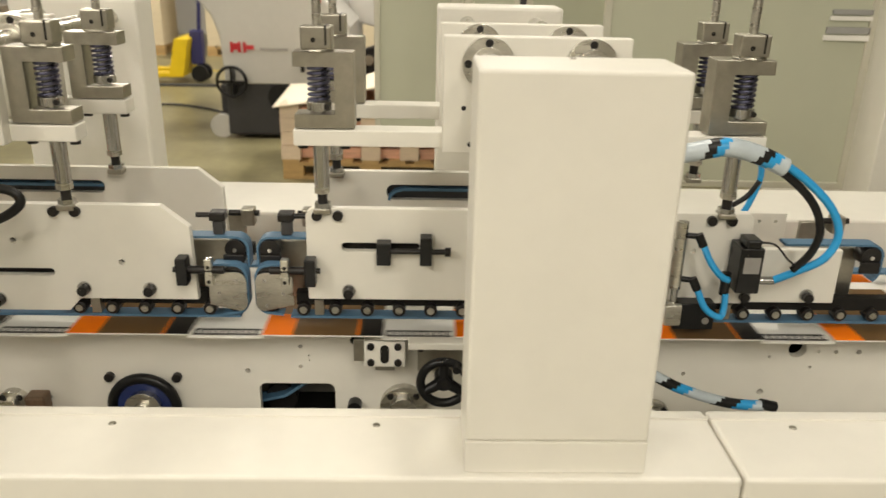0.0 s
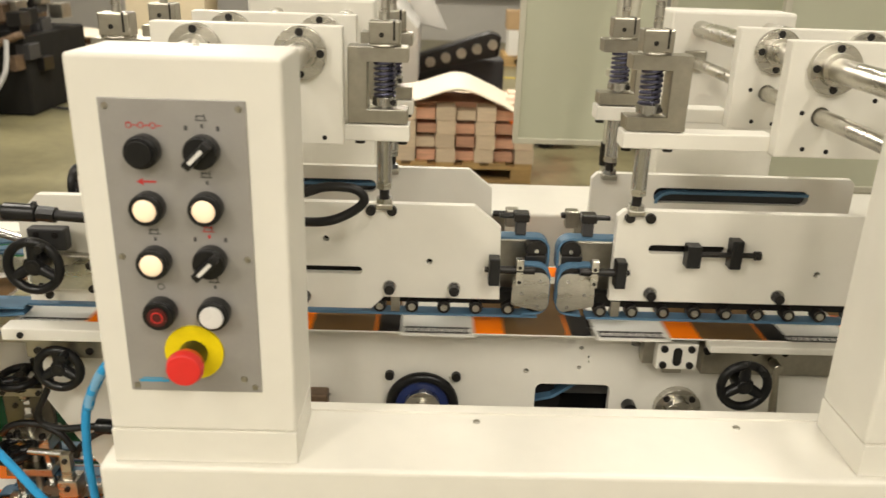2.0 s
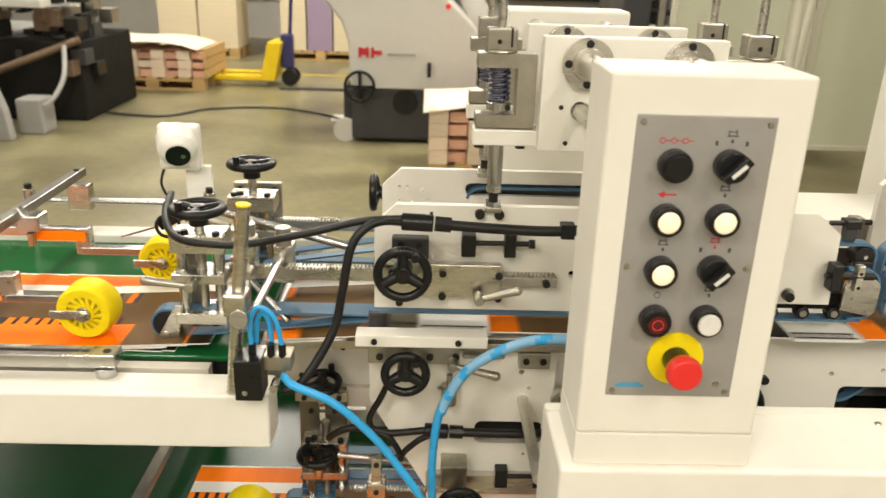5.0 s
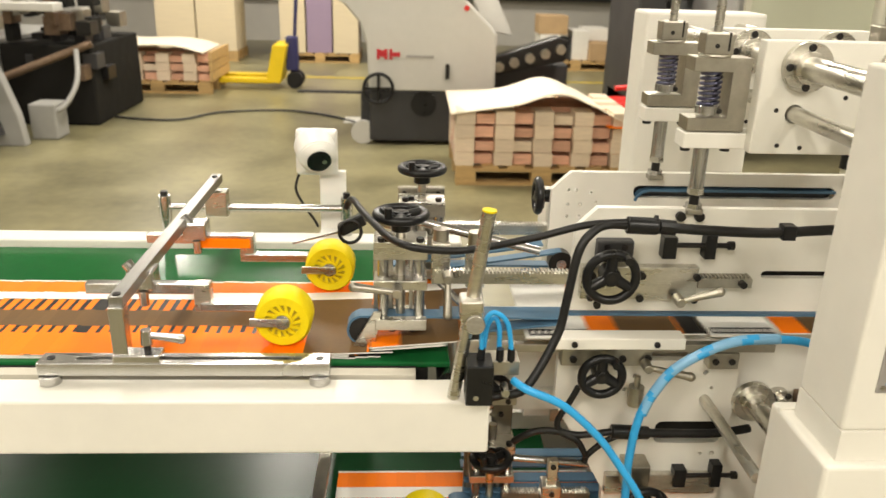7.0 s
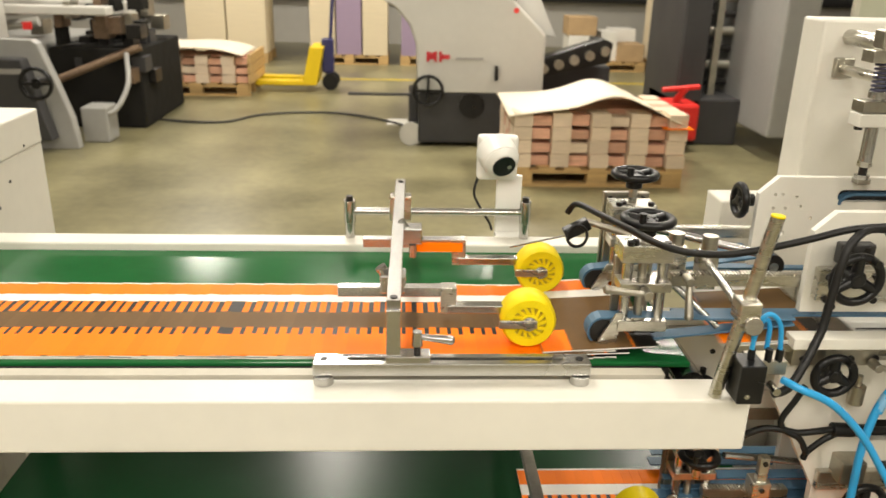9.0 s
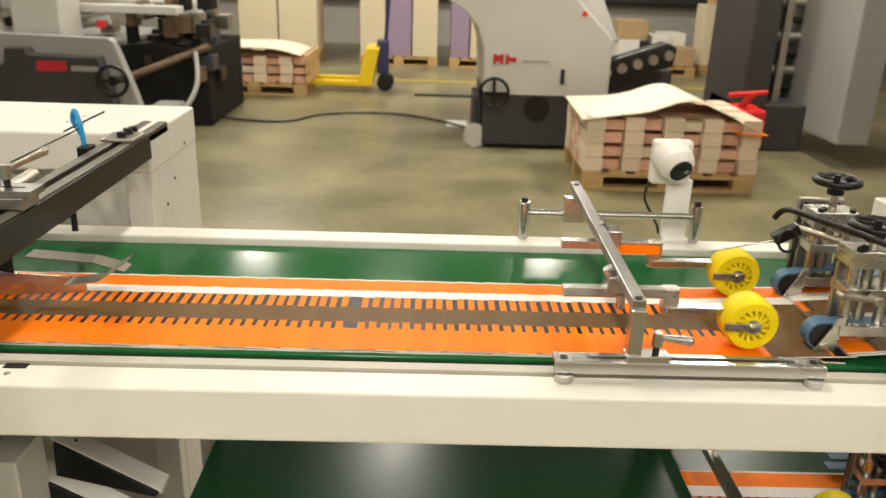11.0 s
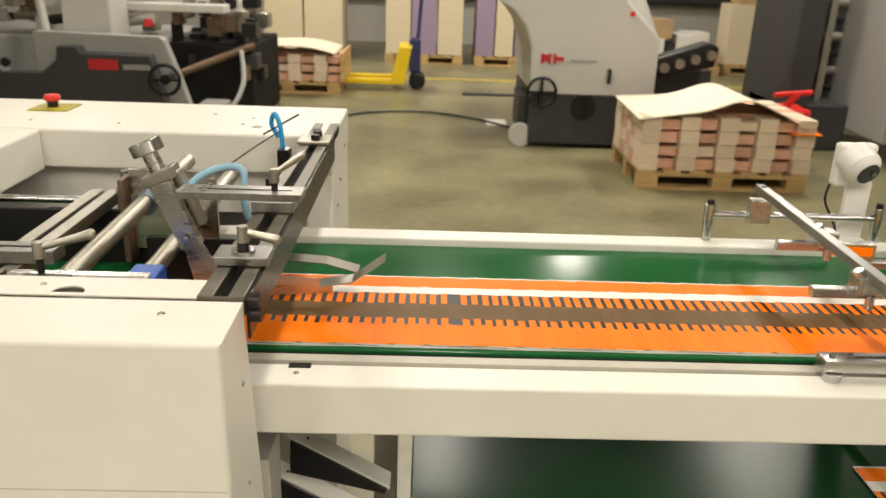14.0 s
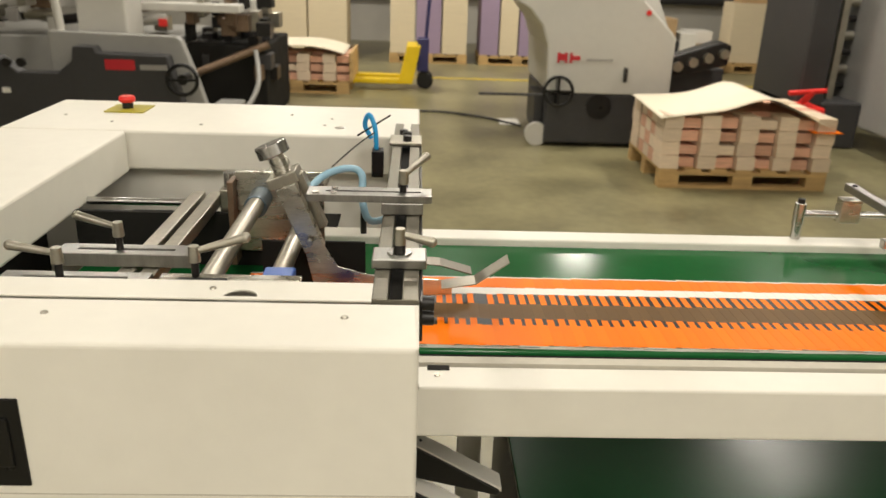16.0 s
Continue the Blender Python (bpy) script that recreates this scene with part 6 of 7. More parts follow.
part("knob", R((k0 - d * 0.012, k0 + d * 0.01, 0.028), seg=36), CHROME, kn, smooth=True, bevel=0.002)
part("knob_neck", R((k0 + d * 0.01, k0 + d * 0.045, 0.014)), STEEL, kn, smooth=True)


def tilted(x0, x1, y0, y1, a0, a1):
    """A bar along the spindle's own axis, from a0 to a1 below the knob."""
    bm = bmesh.new()
    m = Vector((d.x, 0, d.z)).normalized()
    n = Vector((-m.z, 0, m.x))
    for w in box(bm, x0, x1, y0, y1, a0, a1):
        w.co = k0 + n * w.co.x + Vector((0, w.co.y, 0)) + m * w.co.z
    return bm


part("head_block", tilted(-0.028, 0.026, -0.025, 0.03, 0.042, 0.062), DULL, kn, bevel=0.002)
part("guide_bar", tilted(-0.018, 0.018, -0.03, -0.008, 0.062, 0.185), STEEL, kn, bevel=0.0015)
part("back_bar", tilted(0.0, 0.03, 0.0, 0.026, 0.055, 0.16), DULL, kn, bevel=0.0015)
screws(kn, [tuple(k0 + d * 0.165 + Vector((0.0, -0.03, 0.0)))], 0.006, 0.006, mat=CHROME)
bm = bmesh.new()
plate(bm, [(-2.965, 1.075), (-2.935, 1.085), (-2.905, 1.035), (-2.84, 1.018), (-2.70, 1.012), (-2.70, 0.985), (-2.9, 0.972), (-2.945, 0.985)][::-1], 1.24, 1.243)
part("guide_blade", bm, STEEL, kn, "thin bent steel guide blade", bevel=0.0006)
bm = bmesh.new()
strip(bm, [(-2.72, 1.012), (-2.66, 1.022), (-2.603, 1.064)], 1.20, 1.24, 0.002)
part("blade_tongue", bm, DULL, kn)
bm = bmesh.new()
strip(bm, [(-2.84, 1.02), (-2.72, 1.012), (-2.66, 0.995)], 1.31, 1.35, 0.002)
part("rear_tongue", bm, BEAMSTEEL, kn)

# inner works of the cabinet
SHAFTBLUE = material("blued_collar_steel", (0.16, 0.21, 0.26), 0.3, 0.8, vary=0.2, scale=30)
for k, (sx, y0, y1, z) in enumerate(((-3.085, 0.92, 1.64, 1.1), (-3.0, 0.92, 1.66, 1.06))):
    solid("cross_shaft", (sx, y0, z), "thick dull steel cross shaft inside the cabinet", "shaft", R(((sx, y0, z - 0.02), (sx + 0.02, y1, z + 0.02), 0.016), seg=24), DULL, smooth=True, group="cabinet shafts")
bp = thing("bearing_plate", (-3.07, 1.42, 1.06), "bright steel bearing plate round the cross shaft", "plate")
part("plate", B((-3.12, -2.95, 1.43, 1.438, 0.99, 1.155)), STEEL, bp, bevel=0.001)
part("side_plate", B((-3.132, -3.121, 1.40, 1.45, 0.97, 1.14)), BRONZE, bp, bevel=0.001)
part("collar", R(((-3.073, 1.37, 1.101), (-3.073, 1.43, 1.104), 0.022), seg=28), SHAFTBLUE, bp, smooth=True, bevel=0.001)
tb = thing("rail_table", (-3.24, 1.05, 1.08), "slotted steel rails with clamping levers inside the cabinet", "slide table")
for x0, x1, y, z in ((-3.325, -3.115, 1.10, 1.115), (-3.36, -3.15, 0.985, 1.115)):
    bm = bmesh.new()
    plate(bm, [(x0, y - 0.022), (x1, y - 0.022), (x1, y + 0.022), (x0, y + 0.022)], z - 0.022, z, [rounded(x0 + 0.03, x1 - 0.03, y - 0.004, y + 0.004, 0.0038)], "xy")
    part("slotted_rail", bm, BRUSHED, tb, bevel=0.0015)
part("profile_bar", B((-3.225, -3.20, 1.0, 1.5, 1.068, 1.092)), DULL, tb, bevel=0.002)
part("profile_bar", B((-3.19, -3.165, 1.0, 1.5, 1.068, 1.092)), DULL, tb, bevel=0.002)
part("end_block", B((-3.165, -3.13, 1.47, 1.52, 0.98, 1.105)), DULL, tb, bevel=0.003)
part("pin", R(((-3.148, 1.49, 1.105), (-3.148, 1.49, 1.135), 0.011)), CHROME, tb, smooth=True)
part("thin_rod", R(((-3.45, 1.52, 1.06), (-3.02, 1.52, 1.06), 0.008)), CHROME, tb, smooth=True)
part("tray_front", B((-3.12, -2.95, 0.96, 0.966, 1.085, 1.122)), STEEL, tb, bevel=0.002)
part("tray_lip", B((-3.13, -2.93, 0.966, 0.985, 1.118, 1.124)), STEEL, tb, bevel=0.002)
part("catch", B((-3.10, -3.03, 0.935, 0.958, 1.11, 1.13)), BLACK, tb, bevel=0.003)
part("catch", B((-3.0, -2.94, 0.935, 0.958, 1.105, 1.125)), CHROME, tb, bevel=0.003)
lever((-3.23, 1.10, 1.126), (0, 0, 1), (-0.065, 0.012, 0.014))
lever((-3.275, 0.985, 1.126), (0, 0, 1), (-0.07, 0.012, 0.006))
lever((-3.075, 0.96, 1.142), (0, 0, 1), (0.07, 0.012, 0.018))
for x, y, z in ((-2.99, 1.12, 1.05), (-2.90, 1.12, 1.02)):
    solid("blue_block", (x, y, z), "blue plastic side block", "block", B((x - 0.025, x + 0.025, y - 0.03, y + 0.03, z - 0.05, z + 0.02)), BLUE, bevel=0.003, group="blue blocks")
tray = thing("inner_tray", (-3.0, 1.2, 0.95), "dark brown inner tray of the cabinet", "tray")
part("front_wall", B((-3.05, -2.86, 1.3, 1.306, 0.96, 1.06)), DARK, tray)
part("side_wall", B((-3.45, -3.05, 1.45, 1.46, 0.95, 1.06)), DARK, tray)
# Another near-black sheet for the shade inside the cabinet.
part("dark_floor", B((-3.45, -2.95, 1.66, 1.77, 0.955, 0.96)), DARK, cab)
# sensor and hoses at the beam's rear
sn = thing("beam_sensor", (-2.85, 1.69, 1.1), "black sensor with blue hose on the cross beam", "sensor")
part("body", B((-2.868, -2.842, 1.64, 1.68, 1.09, 1.15)), BLACK, sn, bevel=0.002)
part("rod", R(((-2.885, 1.62, 0.95), (-2.885, 1.62, 1.09), 0.007)), OXIDE, sn, smooth=True)
part("tie", R(((-2.9, 1.66, 1.18), (-2.83, 1.72, 1.215), 0.0022), seg=8), RUBBER, sn)
hose("air_hose", [(-2.858, 1.66, 1.15), (-2.862, 1.66, 1.20), (-2.875, 1.67, 1.225), (-2.885, 1.68, 1.20), (-2.87, 1.68, 1.17)], 0.0055, HOSE, "short bright blue hose looped at the beam", HG)
hose("air_hose", [(-2.96, 1.26, 1.165), (-2.935, 1.3, 1.185), (-2.895, 1.32, 1.195), (-2.868, 1.32, 1.185), (-2.865, 1.3, 1.14), (-2.85, 1.28, 1.11), (-2.815, 1.3, 1.11)], 0.0068, material("pale_blue_hose", (0.28, 0.48, 0.62), 0.35), "pale blue hose over the guide", HG)
hose("thin_cable", [(-2.86, 1.66, 1.19), (-2.9, 1.6, 1.17), (-2.94, 1.5, 1.15)], 0.0016, RUBBER, "thin black sensor cable", "cables", "cable")


# ---- background: pallets and stacks ----
def pallet(x, y, w, d, turn=0.0, h=0.144):
    """A wooden pallet, front left corner at x, y; planks and blocks are pieces."""
    t = thing("pallet", (0, 0, 0), "raw wooden pallet with blocks and planks", "pallet", "pallets")
    for k in range(3):
        yy = (d - 0.1) * k / 2
        part("bottom_plank", B((0, w, yy, yy + 0.1, 0, 0.022)), WOOD, t)
        part("stringer_plank", B((0, w, yy, yy + 0.1, h - 0.044, h - 0.022)), WOOD, t)
        for j in range(3):
            xx = (w - 0.145) * j / 2
            part("block", B((xx, xx + 0.145, yy, yy + 0.1, 0.022, h - 0.044)), WOOD, t)
    n = 7
    for j in range(n):
        xx = (w - 0.12) * j / (n - 1)
        part("top_plank", B((xx, xx + 0.12, 0, d, h - 0.022, h)), WOOD, t)
    t.matrix_basis = pose(x, y, 0, 0, 0, turn)
    return t


def carton_stack(x, y, w, d, rows, turn, cols, label, z0=0.144, h=0.092):
    """Upright columns and lying bundles in turn, each bundle a piece of its own."""
    t = thing("carton_stack", (0, 0, 0), label, "carton stack", "carton stacks")
    cw = w / cols
    for r in range(rows):
        for c in range(cols):
            out = c % 2 == 0
            for k, yy in enumerate((0, d - 0.25)):
                inset = 0.006 * ((r * 7 + c * 3 + k) % 4) + (0 if out else 0.05)
                dx = 0.004 * math.sin(r * 3 + c * 5)
                top = z0 + (r + 1) * h - (0.002 if out else 0.022 + 0.006 * ((c + r) % 3))
                part("packet", B((c * cw + 0.003 + dx, (c + 1) * cw - 0.003 + dx, yy + inset, yy + inset + 0.2, z0 + r * h + 0.001, top)), PALEBOARD if out or (c * 5 + r * 2) % 7 == 3 else PINKBOARD, t)
        for k in range(3):
            yy = 0.21 + k * (d - 0.48) / 3
            for e in (0.0, w - 0.2):
                part("packet", B((e + 0.006, e + 0.194, yy, yy + (d - 0.48) / 3 - 0.008, z0 + r * h + 0.001, z0 + (r + 1) * h - 0.004)), PALEBOARD if (k + r) % 2 else PINKBOARD, t)
        part("core", B((0.2, w - 0.2, 0.21, d - 0.26, z0 + r * h, z0 + (r + 1) * h)), PINKBOARD, t)
    t.matrix_basis = pose(x, y, 0, 0, 0, turn)
    return t


def cover_sheet(x, y, w, d, z, turn, shape, label):
    bm = bmesh.new()
    nx, ny, g = 32, 8, {}
    for lvl in (0, 1):
        for i in range(nx + 1):
            for j in range(ny + 1):
                u, v = i / nx, j / ny
                g[lvl, i, j] = bm.verts.new((u * w, v * d, shape(u, v) + lvl * 0.006))
    for i in range(nx):
        for j in range(ny):
            bm.faces.new((g[0, i, j], g[0, i, j + 1], g[0, i + 1, j + 1], g[0, i + 1, j])).smooth = True
            bm.faces.new((g[1, i, j], g[1, i + 1, j], g[1, i + 1, j + 1], g[1, i, j + 1])).smooth = True
    for i in range(nx):
        for j in (0, ny):
            bm.faces.new((g[0, i, j], g[0, i + 1, j], g[1, i + 1, j], g[1, i, j]))
    for j in range(ny):
        for i in (0, nx):
            bm.faces.new((g[0, i, j], g[0, i, j + 1], g[1, i, j + 1], g[1, i, j]))
    ob = part("cardboard_sheet", bm, SHEET)
    ob.matrix_basis = pose(x, y, z, 0, 0, turn)
    return tagged(ob, label, "cardboard sheet", "cardboard sheets")


pallet(-0.99, 5.47, 1.24, 0.9)
carton_stack(-1.0, 5.47, 1.26, 0.9, 4, 0, 9, "stack of pink and pale carton bundles on a wooden pallet", h=0.098)
cover_sheet(-1.04, 5.45, 1.24, 0.82, 0.542, 0, lambda u, v: 0.12 * math.exp(-((u - 0.62) / 0.2) ** 2) + 0.012 * math.sin(5 * u) - 0.03 * max(0, 0.25 - u) / 0.25 * (1 - v) - 0.06 * max(0, u - 0.85) / 0.15, "curled cream cardboard sheet lying on the carton stack")
solid("orange_sheet", (0.1, 5.46, 0.47), "orange printed sheet sticking out of the carton stack", "sheet", B((0.08, 0.29, 5.44, 5.8, 0.436, 0.441)), ORANGE)
pallet(-4.75, 9.1, 1.2, 0.8)
carton_stack(-4.75, 9.1, 1.2, 0.8, 3, 0, 8, "stack of pink carton bundles on a pallet beside the yellow truck", h=0.10)
cover_sheet(-4.82, 9.04, 1.22, 0.9, 0.45, 0, lambda u, v: 0.10 - 0.10 * u ** 3 - 0.02 * math.sin(6 * u), "white cardboard sheet lying on the far carton stack")
crate = thing("pallet_collar", (-3.6, 9.3, 0), "wooden pallet collar boards beside the far stack", "pallet collar")
for z in (0.15, 0.26, 0.37):
    part("board", B((-3.545, -3.51, 9.05, 9.95, z, z + 0.1)), WOOD, crate)

ROW = [(-4.98, [IVORY, IVORY], 1.7), (-3.2, [IVORY, LILAC, IVORY], 1.5), (-1.86, [LILAC, IVORY, LILAC, IVORY], 1.05)]
for rx, cols, hh in ROW:
    pallet(rx, 12.0, 1.16, 0.8)
    n = len(cols)
    for k, m in enumerate(cols):
        solid("paper_block", (rx + 1.16 * (k + 0.5) / n, 12.4, 0.144), "tall stack of %s paper sheets on a pallet" % ("lilac" if m is LILAC else "ivory"), "paper stack", B((rx + 1.16 * k / n + 0.012, rx + 1.16 * (k + 1) / n - 0.012, 12.0 + 0.02 * (k % 2), 12.75, 0.145, hh)), m, group="paper stacks")
pallet(0.55, 11.7, 1.2, 0.8)
pallet(1.85, 11.9, 1.0, 0.8)
BOXES = [(0.60, 11.75, 0.145, 0.30, 0.36, BOARD, "white cardboard carton"), (0.58, 11.75, 0.507, 0.42, 0.26, KRAFT, "brown cardboard box on top of another"),
         (0.92, 11.8, 0.145, 0.15, 0.30, DARKGREY, "dark grey box"), (1.09, 11.8, 0.145, 0.24, 0.42, BOARD, "white printed cardboard box"),
         (1.34, 11.72, 0.145, 0.38, 0.25, KRAFT, "low brown cardboard box"), (1.36, 12.25, 0.145, 0.36, 0.42, BOARD, "white cardboard box"),
         (1.88, 11.95, 0.145, 0.62, 0.86, IVORY, "large ivory carton")]
for bx, by, bz, w, h, m, lab in BOXES:
    solid("cardboard_box", (bx, by, bz), lab + " on a pallet", "box", B((bx, bx + w, by, by + 0.45, bz + 0.001, bz + h)), m, bevel=0.006, group="boxes")
solid("cardboard_box", (2.0, 12.0, 1.006), "brown cardboard box on the ivory carton", "box", B((2.0, 2.45, 12.0, 12.35, 1.006, 1.3)), KRAFT, bevel=0.006, group="boxes")

# ---- yellow pallet truck ----
pt = thing("pallet_truck", (-3.1, 9.7, 0), "yellow hand pallet truck with navy hydraulic pump", "pallet truck", "pallet trucks")
for y in (9.48, 9.85):
    part("fork", B((-4.4, -3.05, y, y + 0.15, 0.075, 0.13)), JACKYELLOW, pt, bevel=0.006)
bm = bmesh.new()
plate(bm, [(-3.12, 0.08), (-2.95, 0.08), (-2.86, 0.52), (-3.02, 0.52)], 9.46, 10.0)
part("battery_frame", bm, JACKYELLOW, pt, bevel=0.008)
part("pump", B((-2.9, -2.76, 9.66, 9.82, 0.2, 0.6)), NAVY, pt, bevel=0.02)
part("tiller", R(((-2.8, 9.74, 0.55), (-2.75, 9.74, 1.25), 0.022)), NAVY, pt, smooth=True)
for y in (9.62, 9.82):
    part("wheel", R(((-2.8, y, 0.1), (-2.8, y + 0.05, 0.1), 0.1), seg=24), BLACK, pt, smooth=True, bevel=0.01)
part("fork_roller", R(((-4.3, 9.5, 0.04), (-4.3, 9.6, 0.04), 0.04)), BLACK, pt, smooth=True)
pt.location.x += 0.12
rt = thing("red_pallet_truck", (0.55, 6.9, 0), "red hand pallet truck behind the carton stack", "pallet truck")
part("frame", B((0.35, 0.75, 6.6, 6.95, 0.1, 0.42)), RED, rt, bevel=0.03)
part("handle", R(((0.55, 6.7, 0.42), (0.62, 6.65, 0.55), 0.03)), RED, rt, smooth=True)
part("handle_bar", R(((0.42, 6.66, 0.53), (0.74, 6.66, 0.56), 0.022)), RED, rt, smooth=True)
part("wheel", R(((0.5, 6.58, 0.08), (0.5, 6.68, 0.08), 0.08)), BLACK, rt, smooth=True)

# ---- light grey printing machine ----
mk = thing("grey_printing_machine", (-1.2, 6.9, 0), "light grey delivery end of a printing machine on a dark base", "printing machine")
bm = bmesh.new()
plate(bm, [(-1.66, 0.47), (-0.6, 0.47), (-0.6, 0.95), (-0.64, 1.0), (-0.9, 1.25), (-1.0, 1.7), (-2.4, 1.7), (-2.4, 1.27), (-2.0, 1.235), (-1.86, 1.16), (-1.74, 1.02), (-1.68, 0.85)], 6.7, 8.0)
part("body", bm, GREYMACHINE, mk, bevel=0.02)
part("base", B((-1.66, -0.66, 6.72, 7.9, 0.03, 0.468)), DARKGREY, mk, "dark grey base", bevel=0.02)
part("inlet_block", B((-1.74, -1.66, 6.85, 7.3, 0.12, 0.44)), DARKGREY, mk, bevel=0.015)
LOGO = material("red_logo", (0.55, 0.02, 0.03), 0.5)
lg = part("logo_mark", B((-1.595, -1.572, 6.693, 6.7, 0.725, 0.81), (-1.572, -1.532, 6.693, 6.7, 0.745, 0.80), (-1.532, -1.508, 6.693, 6.7, 0.725, 0.81), (-1.49, -1.466, 6.693, 6.7, 0.725, 0.81), (-1.466, -1.4, 6.693, 6.7, 0.75, 0.785)), LOGO, mk, "red block logo")
part("name_bar", B((-1.35, -1.12, 6.695, 6.7, 0.745, 0.765)), GREYPANEL, mk)
part("handle", B((-1.02, -0.99, 6.66, 6.7, 0.58, 0.70)), OXIDE, mk, bevel=0.005)
part("red_button", R(((-0.86, 6.69, 1.15), (-0.86, 6.71, 1.15), 0.022)), RED, mk, smooth=True)
bm = bmesh.new()
ring(bm, (-1.58, 6.6, 0.5), (0, -1, 0), 0.12, 0.014, 28, 8)
part("hand_wheel_rim", bm, BLACK, mk)
part("hand_wheel_spoke", B((-1.69, -1.47, 6.59, 6.61, 0.49, 0.51), (-1.59, -1.57, 6.59, 6.72, 0.39, 0.61)), BLACK, mk)
part("port_cover", R(((-1.2, 6.71, 0.36), (-1.2, 6.725, 0.36), 0.11), seg=32), BLACK, mk, smooth=True)
part("feed_lever", B((-2.25, -1.7, 6.62, 6.66, 0.45, 0.47)), DARKGREY, mk, bevel=0.004)
part("caster", R(((-1.72, 6.74, 0.1), (-1.72, 6.8, 0.1), 0.1), seg=24), GREYMACHINE, mk, smooth=True)
bm = bmesh.new()
plate(bm, [(-0.62, 0.50), (0.12, 0.66), (0.14, 0.84), (0.04, 0.88), (-0.62, 0.66)], 7.35, 7.55)
part("chain_guide", bm, OXIDE, mk, "dark chain guide", bevel=0.02)
for k in range(5):
    x0 = -0.5 + 0.14 * k
    part("chain_roller", R(((x0, 7.3, 0.60 + 0.042 * k), (x0, 7.36, 0.60 + 0.042 * k), 0.045), seg=18), DULL, mk, smooth=True)
part("chain_bed", B((-0.62, 0.2, 7.62, 7.9, 0.3, 0.6)), DARKGREY, mk, bevel=0.02)
bm = bmesh.new()
plate(bm, [(-0.6, 0.9), (-0.35, 0.85), (-0.75, 1.7), (-1.0, 1.7)], 7.6, 7.7)
part("slanted_cover", bm, GREYMACHINE, mk, bevel=0.01)
hose("floor_cable", [(-4.4, 7.8, 0.012), (-3.9, 7.6, 0.012), (-3.5, 7.6, 0.012), (-3.2, 8.0, 0.012), (-2.6, 8.15, 0.012), (-2.1, 7.9, 0.012), (-1.75, 7.5, 0.012)], 0.011, DARKGREY, "grey cable lying on the floor", "cables", "cable")
solid("floor_paper", (-1.85, 7.7, 0.0), "white paper sheet on the floor", "paper", B((-1.95, -1.75, 7.6, 7.9, 0.001, 0.006)), BOARD)

# ---- dark printing machine ----
left = thing("dark_printing_machine", (-5.4, 7.2, 0), "dark printing machine with grey side frame and hand wheel", "printing machine")
bm = bmesh.new()
plate(bm, [(-5.7, 0.0), (-4.44, 0.0), (-4.47, 0.25), (-4.56, 0.55), (-4.66, 0.84), (-4.70, 0.87), (-5.7, 0.89)], 6.45, 6.55)
part("side_frame", bm, MIDGREY, left, "light grey curved side frame", bevel=0.01)
bm = bmesh.new()
plate(bm, [(-7.2, 0.1), (-4.58, 0.1), (-4.74, 0.735), (-5.28, 0.745), (-5.30, 0.79), (-5.46, 0.79), (-5.48, 0.68), (-5.6, 0.58), (-5.9, 0.58), (-6.05, 0.7), (-7.2, 0.72)], 6.3, 6.44)
part("front_console", bm, DARKGREY, left, "dark grey front console", bevel=0.01)
part("red_logo_plate", B((-5.22, -4.99, 6.293, 6.3, 0.62, 0.7)), LOGO, left)
part("name_bar", B((-4.95, -4.74, 6.293, 6.3, 0.625, 0.665)), GREYPANEL, left)
bm = bmesh.new()
ring(bm, (-4.6, 6.2, 0.57), (0, -1, 0), 0.115, 0.016, 28, 8)
part("hand_wheel_rim", bm, BLACK, left)
part("hand_wheel_hub", R(((-4.6, 6.2, 0.57), (-4.6, 6.35, 0.57), 0.04)), BLACK, left, smooth=True)
part("hand_wheel_spoke", B((-4.71, -4.49, 6.19, 6.21, 0.56, 0.58)), BLACK, left)
random.seed(5)
for k in range(6):
    part("console_knob", R(((-6.0 + 0.09 * (k % 3) - 0.4, 6.28, 0.5 - 0.1 * (k // 3)), (-6.0 + 0.09 * (k % 3) - 0.4, 6.3, 0.5 - 0.1 * (k // 3)), 0.03)), GREYMACHINE, left, smooth=True)
part("tower", B((-5.52, -5.12, 6.6, 7.0, 0.6, 1.9)), GREYMACHINE, left, bevel=0.02)
part("tower_pipe", R(((-5.62, 6.55, 0.7), (-5.7, 6.55, 1.7), 0.035)), GREYMACHINE, left, smooth=True)
part("cross_bed", B((-7.6, -5.0, 7.4, 8.8, 0.0, 0.75)), MIDGREY, left, bevel=0.02)
part("upper_beam", B((-7.6, -4.3, 7.6, 7.8, 0.98, 1.10)), GREYMACHINE, left, bevel=0.01)
part("upper_beam", B((-5.2, -4.3, 7.0, 7.2, 1.02, 1.09)), GREYMACHINE, left, bevel=0.01)
for k in range(70):
    x0, z0, y0 = random.uniform(-4.95, -4.2), random.uniform(0.3, 1.15), random.uniform(7.1, 8.2)
    a = random.uniform(0.05, 0.14)
    part("works_block", B((x0, x0 + a, y0, y0 + 0.2, z0 - 0.08, z0 + random.uniform(0.02, 0.1))), random.choice((OXIDE, DARK, DARKGREY, BRONZE, DULL)), left, bevel=0.006)
part("works_base", B((-4.95, -4.15, 7.3, 8.6, 0.0, 0.72)), DARK, left, bevel=0.02)
part("works_arm", R(((-4.85, 7.0, 0.45), (-4.1, 7.2, 0.75), 0.035)), BRONZE, left, smooth=True)
part("grey_box", B((-4.5, -4.28, 6.7, 6.95, 0.0, 0.30)), MIDGREY, left, bevel=0.015)
bm = bmesh.new()
